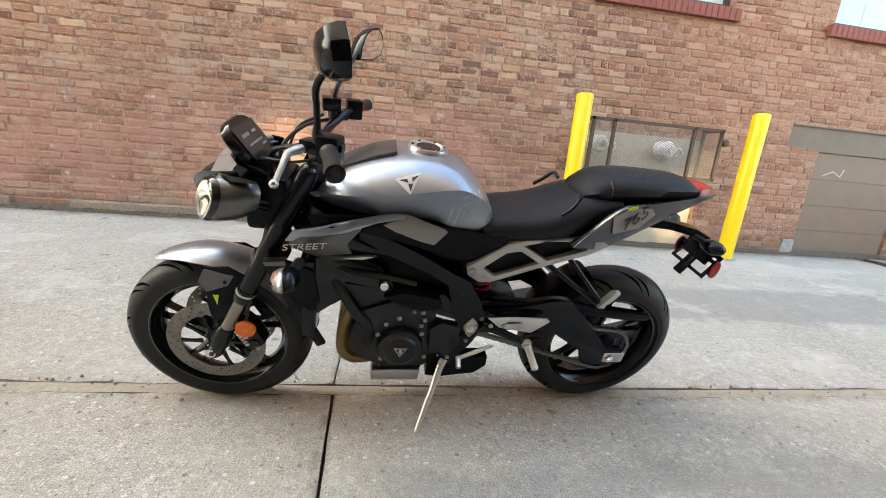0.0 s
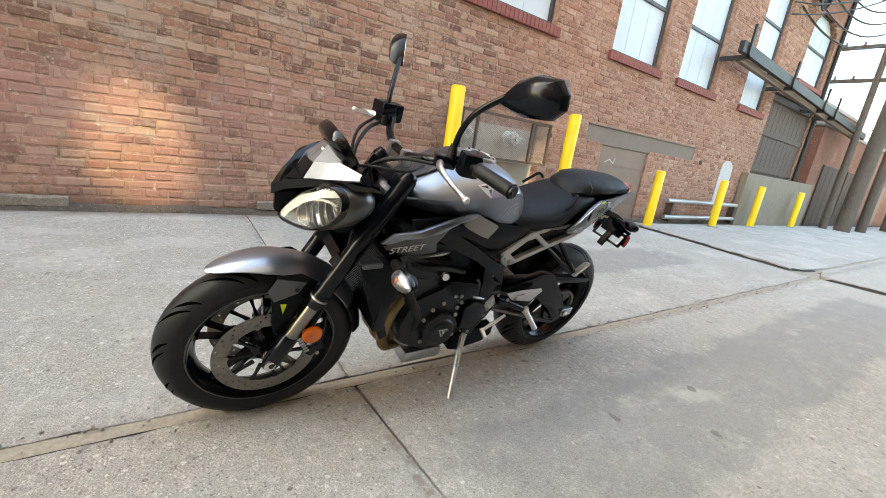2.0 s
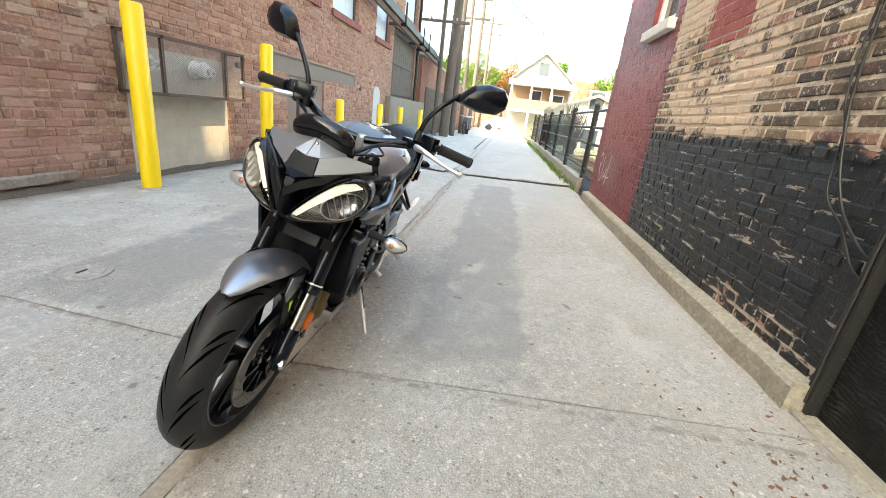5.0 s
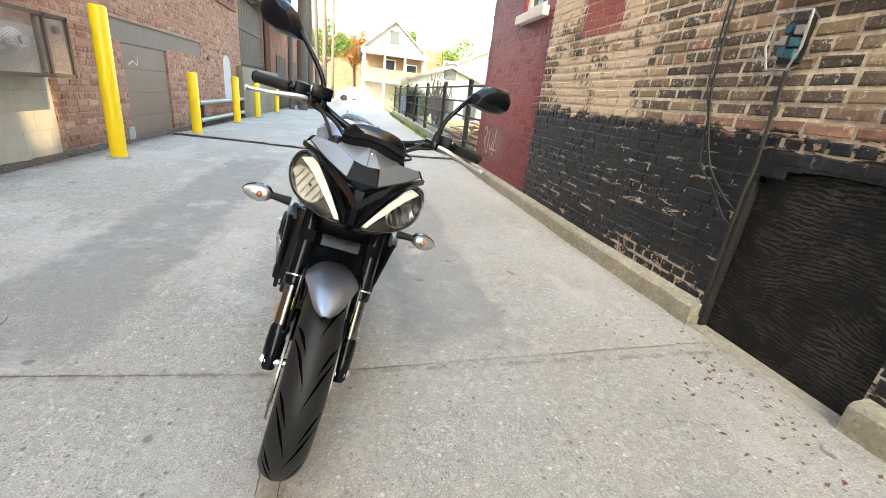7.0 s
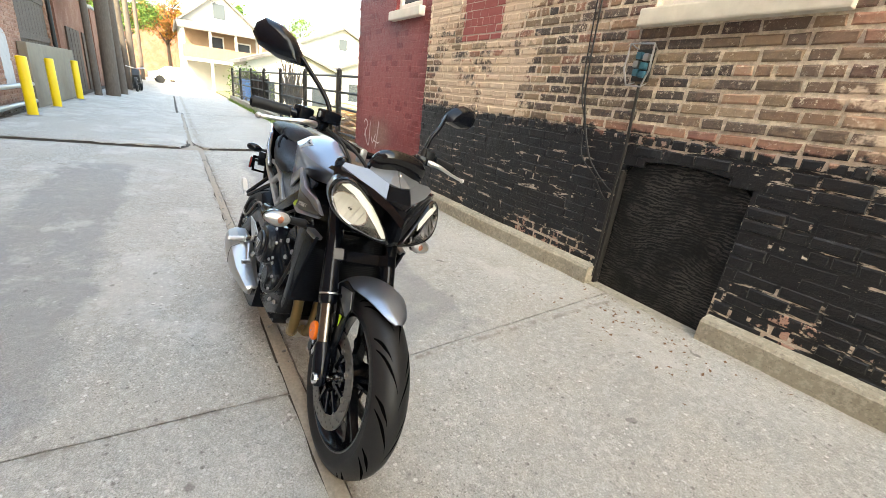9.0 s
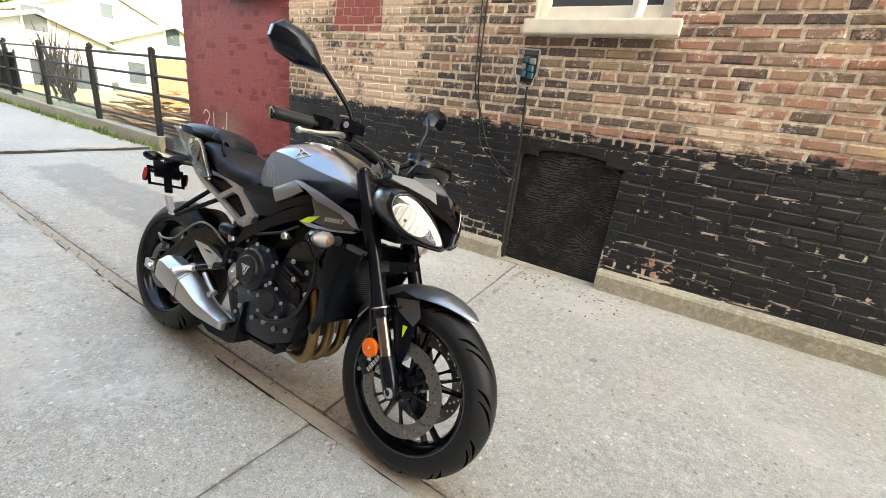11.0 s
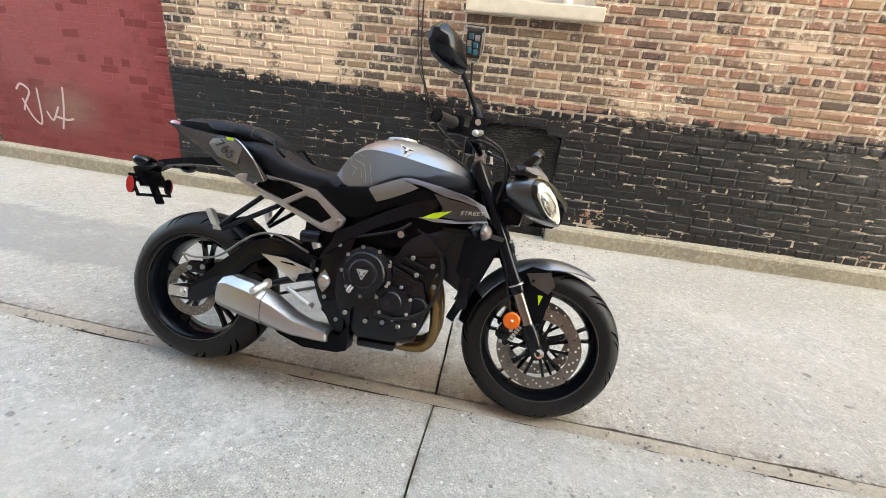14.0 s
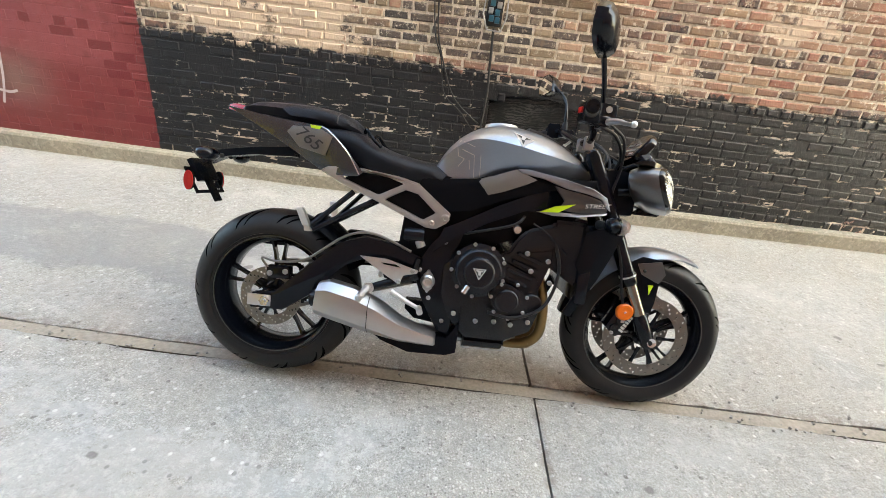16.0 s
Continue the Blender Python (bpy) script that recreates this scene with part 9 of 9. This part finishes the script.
# ribs on the barrels and cover seams on the right side
for k in range(4):
    bm = bmesh.new()
    o = Vector((0.845 + 0.016 * k, -0.128, 0.475 + 0.028 * k))
    box(bm, (-0.040, -0.014, -0.006), (0.055, 0.014, 0.006), 0.003, Matrix.Translation(o) @ Matrix.Rotation(radians(18), 4, 'Y'))
    part("barrel_rib", bm, B_engine, eng)
bm = bmesh.new()
tube(bm, curve_pts([(0.89, -0.146, 0.68), (0.94, -0.150, 0.655), (0.985, -0.148, 0.615), (1.02, -0.142, 0.585)], 14), 0.003, 6)
part("cover_seam", bm, B_satin, eng)
bolts(eng, [((x, -0.140, z), -1) for x, z in ((0.885, 0.575), (0.835, 0.655), (0.905, 0.515), (0.800, 0.545), (0.960, 0.555), (0.975, 0.48), (0.655, 0.335), (0.735, 0.315), (0.86, 0.315), (0.92, 0.33), (0.80, 0.32))], 0.009, 0.008)
bm = bmesh.new()
lathe(bm, [(0.0, -0.168), (0.012, -0.168), (0.016, -0.162), (0.016, -0.13)], 20, 'Y', (0.835, 0, 0.655))
part("frame_bolt", bm, B_chrome, eng, "", 40)
bm = bmesh.new()
lathe(bm, [(0.0, 0.168), (0.012, 0.168), (0.016, 0.162), (0.016, 0.13)], 20, 'Y', (0.860, 0, 0.612))
part("frame_bolt", bm, B_chrome, eng, "", 40)
for pts, r in (([(0.98, -0.13, 0.62), (1.0, -0.150, 0.52), (0.96, -0.165, 0.40), (0.86, -0.175, 0.352), (0.77, -0.165, 0.36)], 0.006),
               ([(1.01, 0.12, 0.60), (0.95, 0.14, 0.50), (0.90, 0.135, 0.42), (0.90, 0.12, 0.34)], 0.016),
               ([(0.86, -0.13, 0.70), (0.84, -0.15, 0.68), (0.80, -0.15, 0.66), (0.66, -0.14, 0.62)], 0.005),
               ([(1.02, 0.10, 0.66), (0.96, 0.145, 0.645), (0.86, 0.145, 0.635), (0.76, 0.14, 0.61)], 0.009)):
    bm = bmesh.new()
    tube(bm, curve_pts(pts, 26), r, 10)
    part("engine_hose", bm, B_rubber, eng, "", 60)

# ---- exhaust ----
for k, y in enumerate((-0.085, 0.0, 0.085)):
    bm = bmesh.new()
    tube(bm, curve_pts([(0.965, y, 0.545), (1.005, y, 0.52), (1.035, y * 0.95, 0.44), (1.045, y * 0.9, 0.36), (1.040, y * 0.85, 0.295), (1.005, y * 0.7, 0.252), (0.95, y * 0.5, 0.238), (0.88, y * 0.25, 0.235)], 42), 0.0195, 16)
    hd = bp("header_pipe", bm, B_bronze, "heat-tinted exhaust header", 60)
    hd.location = (-0.044, 0, -0.026)
    bm = bmesh.new()
    tube(bm, [(1.012, y * 0.72, 0.256), (0.998, y * 0.67, 0.249)], 0.0215, 16)
    part("clip", bm, B_bronze, hd, "", 40)
bm = bmesh.new()
skin(bm, [[(x, y0 + w * math.cos(a), z + h * math.sin(a)) for a in [2 * math.pi * k / 16 for k in range(16)]] for x, y0, w, z, h in ((0.92, 0.0, 0.05, 0.235, 0.022), (0.88, 0.01, 0.065, 0.222, 0.030), (0.72, 0.01, 0.065, 0.215, 0.030), (0.66, -0.03, 0.05, 0.222, 0.028), (0.60, -0.09, 0.035, 0.235, 0.026), (0.55, -0.115, 0.03, 0.25, 0.026))])
bp("collector", bm, B_can, "stainless collector under the engine", 40)
bm = bmesh.new()
box(bm, (0.715, -0.020, 0.158), (0.895, 0.112, 0.215), 0.014)
bp("catalyst_box", bm, B_can, "stainless catalyst box under the sump", 40)
# silencer: a long faceted box low on the right
SIL = [(0.190, -0.178, 0.020, 0.355, 0.030), (0.196, -0.178, 0.046, 0.356, 0.052), (0.232, -0.178, 0.056, 0.357, 0.062), (0.323, -0.176, 0.058, 0.336, 0.066), (0.411, -0.170, 0.056, 0.304, 0.056), (0.484, -0.162, 0.050, 0.270, 0.040), (0.567, -0.152, 0.040, 0.248, 0.028), (0.608, -0.146, 0.034, 0.238, 0.022), (0.615, -0.144, 0.026, 0.234, 0.016)]
def sil_ring(x, y, w, z, h):
    pts = [(-0.35, 1.0), (-0.92, 0.62), (-1.0, 0.10), (-0.92, -0.62), (-0.5, -1.0), (0.45, -1.0), (0.95, -0.5), (0.95, 0.5), (0.40, 1.0)]
    return [(x + 0.10 * (z + h * b - 0.34) * (1 if x < 0.25 else 0), y + w * a, z + h * b) for a, b in pts]
bm = bmesh.new()
skin(bm, [sil_ring(*q) for q in SIL])
sil = bp("silencer", bm, B_can, "satin stainless low-slung silencer", 28)
bm = bmesh.new()
tube(bm, [(0.205, -0.183, 0.352), (0.178, -0.186, 0.350), (0.172, -0.186, 0.350), (0.180, -0.185, 0.350)], [0.026, 0.026, 0.022, 0.020], 18)
part("outlet", bm, B_engine, sil, "", 40)
bm = bmesh.new()
tube(bm, [(p[0] + 0.0, p[1] - 0.0005, p[2]) for p in sil_ring(0.378, -0.1727, 0.0585, 0.317, 0.0615)[:5]], 0.0012, 6)
part("weld_line", bm, B_engine, sil)
bm = bmesh.new()
skin(bm, [[(x, -0.155, z0), (x, -0.085, z0), (x, -0.085, z1), (x, -0.150, z1)] for x, z0, z1 in ((0.36, 0.262, 0.285), (0.42, 0.215, 0.265), (0.52, 0.180, 0.25), (0.655, 0.182, 0.245), (0.690, 0.195, 0.30), (0.692, 0.215, 0.36))])
bp("belly_pan", bm, B_blackp, "black belly pan beside the silencer", 30)
bm = bmesh.new()
skin(bm, [[(x, 0.135, z0), (x, 0.085, z0), (x, 0.085, z1), (x, 0.130, z1)] for x, z0, z1 in ((0.48, 0.262, 0.300), (0.52, 0.225, 0.30), (0.655, 0.205, 0.30), (0.70, 0.215, 0.30))])
bp("belly_pan", bm, B_blackp, "black belly pan below the frame", 30)

# ---- swingarm, chain, shock ----
for s in (1, -1):
    bm = bmesh.new()
    out = [(-0.055, 0.330), (0.030, 0.345), (0.140, 0.450), (0.250, 0.545), (0.330, 0.572), (0.420, 0.560), (0.575, 0.510), (0.600, 0.440), (0.560, 0.415), (0.450, 0.470), (0.330, 0.492), (0.270, 0.462), (0.150, 0.340), (0.060, 0.278), (-0.055, 0.278)] if s < 0 else \
          [(-0.055, 0.340), (0.020, 0.350), (0.130, 0.470), (0.225, 0.560), (0.290, 0.560), (0.420, 0.520), (0.575, 0.500), (0.600, 0.440), (0.560, 0.405), (0.420, 0.425), (0.260, 0.420), (0.140, 0.345), (0.060, 0.272), (-0.055, 0.272)]
    plate(bm, out, s * 0.100, s * 0.138, 0.007)
    bend(bm, lambda x, z: -s * 0.012 * min(1, max(0, (x - 0.1) / 0.3)))
    sa = bp("swingarm", bm, B_satin, "black gull-arm swingarm", 30)
    bm = bmesh.new()
    box(bm, (-0.062, s * 0.120 - 0.022, 0.288), (0.020, s * 0.120 + 0.022, 0.330), 0.004)
    ad = part("chain_adjuster", bm, B_alu, sa, "alloy axle adjuster", 30)
    bm = bmesh.new()
    lathe(bm, [(0.0, s * 0.014), (0.008, s * 0.014), (0.010, s * 0.010), (0.017, s * 0.010), (0.018, 0.0)], 6, 'Y', (0.0, s * 0.141, 0.310))
    part("axle_nut", bm, B_chrome, ad, "", 30)
bm = bmesh.new()
box(bm, (0.40, -0.10, 0.42), (0.56, 0.10, 0.53), 0.02)
bp("swingarm_bridge", bm, B_satin, "", 30)
# chain
bm = bmesh.new()
path = []
fc, fr, rc_, rr_ = (0.560, 0.430), 0.036, (RX, RZ), 0.097
for k in range(14):
    a = math.pi / 2 + 0.12 - math.pi * k / 13
    path.append((fc[0] + fr * math.cos(a), fc[1] + fr * math.sin(a)))
for k in range(30):
    a = -math.pi / 2 - math.pi * k / 29 + 0.2
    path.append((rc_[0] + rr_ * math.cos(a), rc_[1] + rr_ * math.sin(a)))
path.append(path[0])
run, acc = [], 0.0
for p, q in zip(path, path[1:]):
    n = max(1, int(math.hypot(q[0] - p[0], q[1] - p[1]) / 0.004))
    run += [(p[0] + (q[0] - p[0]) * k / n, p[1] + (q[1] - p[1]) * k / n) for k in range(n)]
pitch, last, links = 0.0159, None, []
for p in run:
    if last is None or math.hypot(p[0] - last[0], p[1] - last[1]) >= pitch:
        links.append(p)
        last = p
for i, (p, q) in enumerate(zip(links, links[1:])):
    a = math.atan2(q[1] - p[1], q[0] - p[0])
    w = 0.0085 if i % 2 else 0.0058
    for sy in (-1, 1):
        box(bm, (-0.0115, sy * w - 0.0010, -0.0062), (0.0115, sy * w + 0.0010, 0.0062), 0, Matrix.Translation(((p[0] + q[0]) / 2, 0.093, (p[1] + q[1]) / 2)) @ Matrix.Rotation(-a, 4, 'Y'))
tagged(bp("chain", bm, B_disc, "steel drive chain", 0), kind="stuff")
bm = bmesh.new()
plate(bm, [(0.50, 0.515), (0.30, 0.505), (-0.02, 0.470), (-0.115, 0.470), (-0.125, 0.488), (0.0, 0.505), (0.20, 0.530), (0.50, 0.535)], 0.075, 0.112, 0.004)
bp("chain_guard", bm, B_blackp, "black chain guard", 30)
# rear hugger over the tyre
bm = bmesh.new()
secs = []
for k in range(15):
    a = radians(24 + (66 - 24) * k / 14)
    r0 = []
    for u in (-1, -0.8, -0.4, 0, 0.4, 0.8, 1):
        rr = 0.345 - 0.035 * abs(u) ** 3
        r0.append((RX + rr * math.cos(a), 0.094 * u, RZ + rr * math.sin(a)))
    for u in (1, 0.8, 0.4, 0, -0.4, -0.8, -1):
        rr = 0.340 - 0.035 * abs(u) ** 3
        r0.append((RX + rr * math.cos(a), 0.090 * u, RZ + rr * math.sin(a)))
    secs.append(r0)
skin(bm, secs)
bp("rear_hugger", bm, B_blackp, "black rear hugger over the tyre", 40)
# shock: red spring round a black damper, with a remote reservoir
bm = bmesh.new()
a, b = Vector((0.505, 0.0, 0.40)), Vector((0.545, 0.0, 0.68))
tube(bm, [a, b], 0.022, 16)
sk = bp("shock_absorber", bm, B_satin, "rear shock with red spring", 40)
bm = bmesh.new()
hel = []
for k in range(7 * 16 + 1):
    t = k / (7 * 16)
    th = 2 * math.pi * k / 16
    hel.append(a.lerp(b, 0.12 + 0.72 * t) + Vector((0.036 * math.cos(th), 0.036 * math.sin(th), 0)))
tube(bm, hel, 0.0068, 8)
part("spring", bm, B_spring, sk, "red coil spring", 60)
bm = bmesh.new()
plate(bm, [(0.44, 0.46), (0.46, 0.66), (0.52, 0.69), (0.60, 0.66), (0.61, 0.50), (0.56, 0.44)], -0.098, -0.090, 0.002)
part("splash_panel", bm, B_blackp, sk, "", 30)
bm = bmesh.new()
tube(bm, [(0.470, -0.145, 0.600), (0.478, -0.145, 0.600), (0.535, -0.135, 0.600), (0.540, -0.135, 0.600)], [0.020, 0.024, 0.024, 0.018], 18)
part("reservoir", bm, B_satin, sk, "", 40)
bm = bmesh.new()
tube(bm, [(0.515, -0.138, 0.598), (0.532, -0.136, 0.560)], 0.016, 14)
part("reservoir_neck", bm, B_sub, sk, "", 40)
# rear caliper and master cylinder
bm = bmesh.new()
box(bm, (-0.010, -0.118, 0.385), (0.075, -0.078, 0.432), 0.010, None)
rcal = bp("rear_caliper", bm, B_satin, "small black rear caliper", 40)
bolts(rcal, [((0.005, -0.118, 0.405), -1), ((0.06, -0.118, 0.415), -1)], 0.010, 0.006)
bm = bmesh.new()
tube(bm, curve_pts([(-0.005, -0.115, 0.425), (-0.02, -0.125, 0.46), (0.04, -0.140, 0.455), (0.14, -0.142, 0.475), (0.27, -0.142, 0.570), (0.37, -0.142, 0.588), (0.50, -0.142, 0.54)], 34), 0.0045, 8)
bp("rear_brake_hose", bm, B_disc, "braided rear brake hose", 60)
bm = bmesh.new()
tube(bm, [(0.53, -0.145, 0.52), (0.52, -0.145, 0.47), (0.505, -0.150, 0.44)], [0.010, 0.012, 0.008], 10)
bp("rear_master_cylinder", bm, B_engine, "", 40)

# ---- side stand ----
bm = bmesh.new()
plate(bm, [(0.60, 0.300), (0.665, 0.305), (0.672, 0.280), (0.650, 0.262), (0.615, 0.268)], 0.100, 0.130, 0.004)
sb = bp("stand_bracket", bm, B_alu, "alloy side-stand bracket", 30)
bm = bmesh.new()
tube(bm, [(0.640, 0.128, 0.286), (0.652, 0.145, 0.262), (0.700, 0.222, 0.140), (0.735, 0.280, 0.050), (0.740, 0.288, 0.040)], [0.016, 0.0125, 0.0105, 0.009, 0.009], 14)
stn = bp("side_stand", bm, B_alu, "polished alloy side stand, lowered", 50)
bm = bmesh.new()
skin(bm, [[tuple(Vector((0.742, 0.292, 0.052)) + Vector(c)) for c in ((-0.026 * g, -0.020 * g, z), (0.030 * g, -0.020 * g, z), (0.030 * g, 0.024 * g, z + 0.010), (-0.026 * g, 0.024 * g, z + 0.010))] for z, g in ((0.004, 0.8), (0.0, 1.0), (-0.007, 1.0))])
part("stand_foot", bm, B_alu, stn, "", 30)
bm = bmesh.new()
tube(bm, [(0.655, 0.140, 0.290), (0.690, 0.205, 0.180)], 0.005, 8)
part("stand_spring", bm, B_chrome, stn, "", 40)

# ---- bricks that stand nearest, one by one ----
single_bricks(wall_south, single_s, WALL_S, 1, M_alley1, 21)
single_bricks(wall_north, single_n, WALL_N, -1, M_mill1, 22)
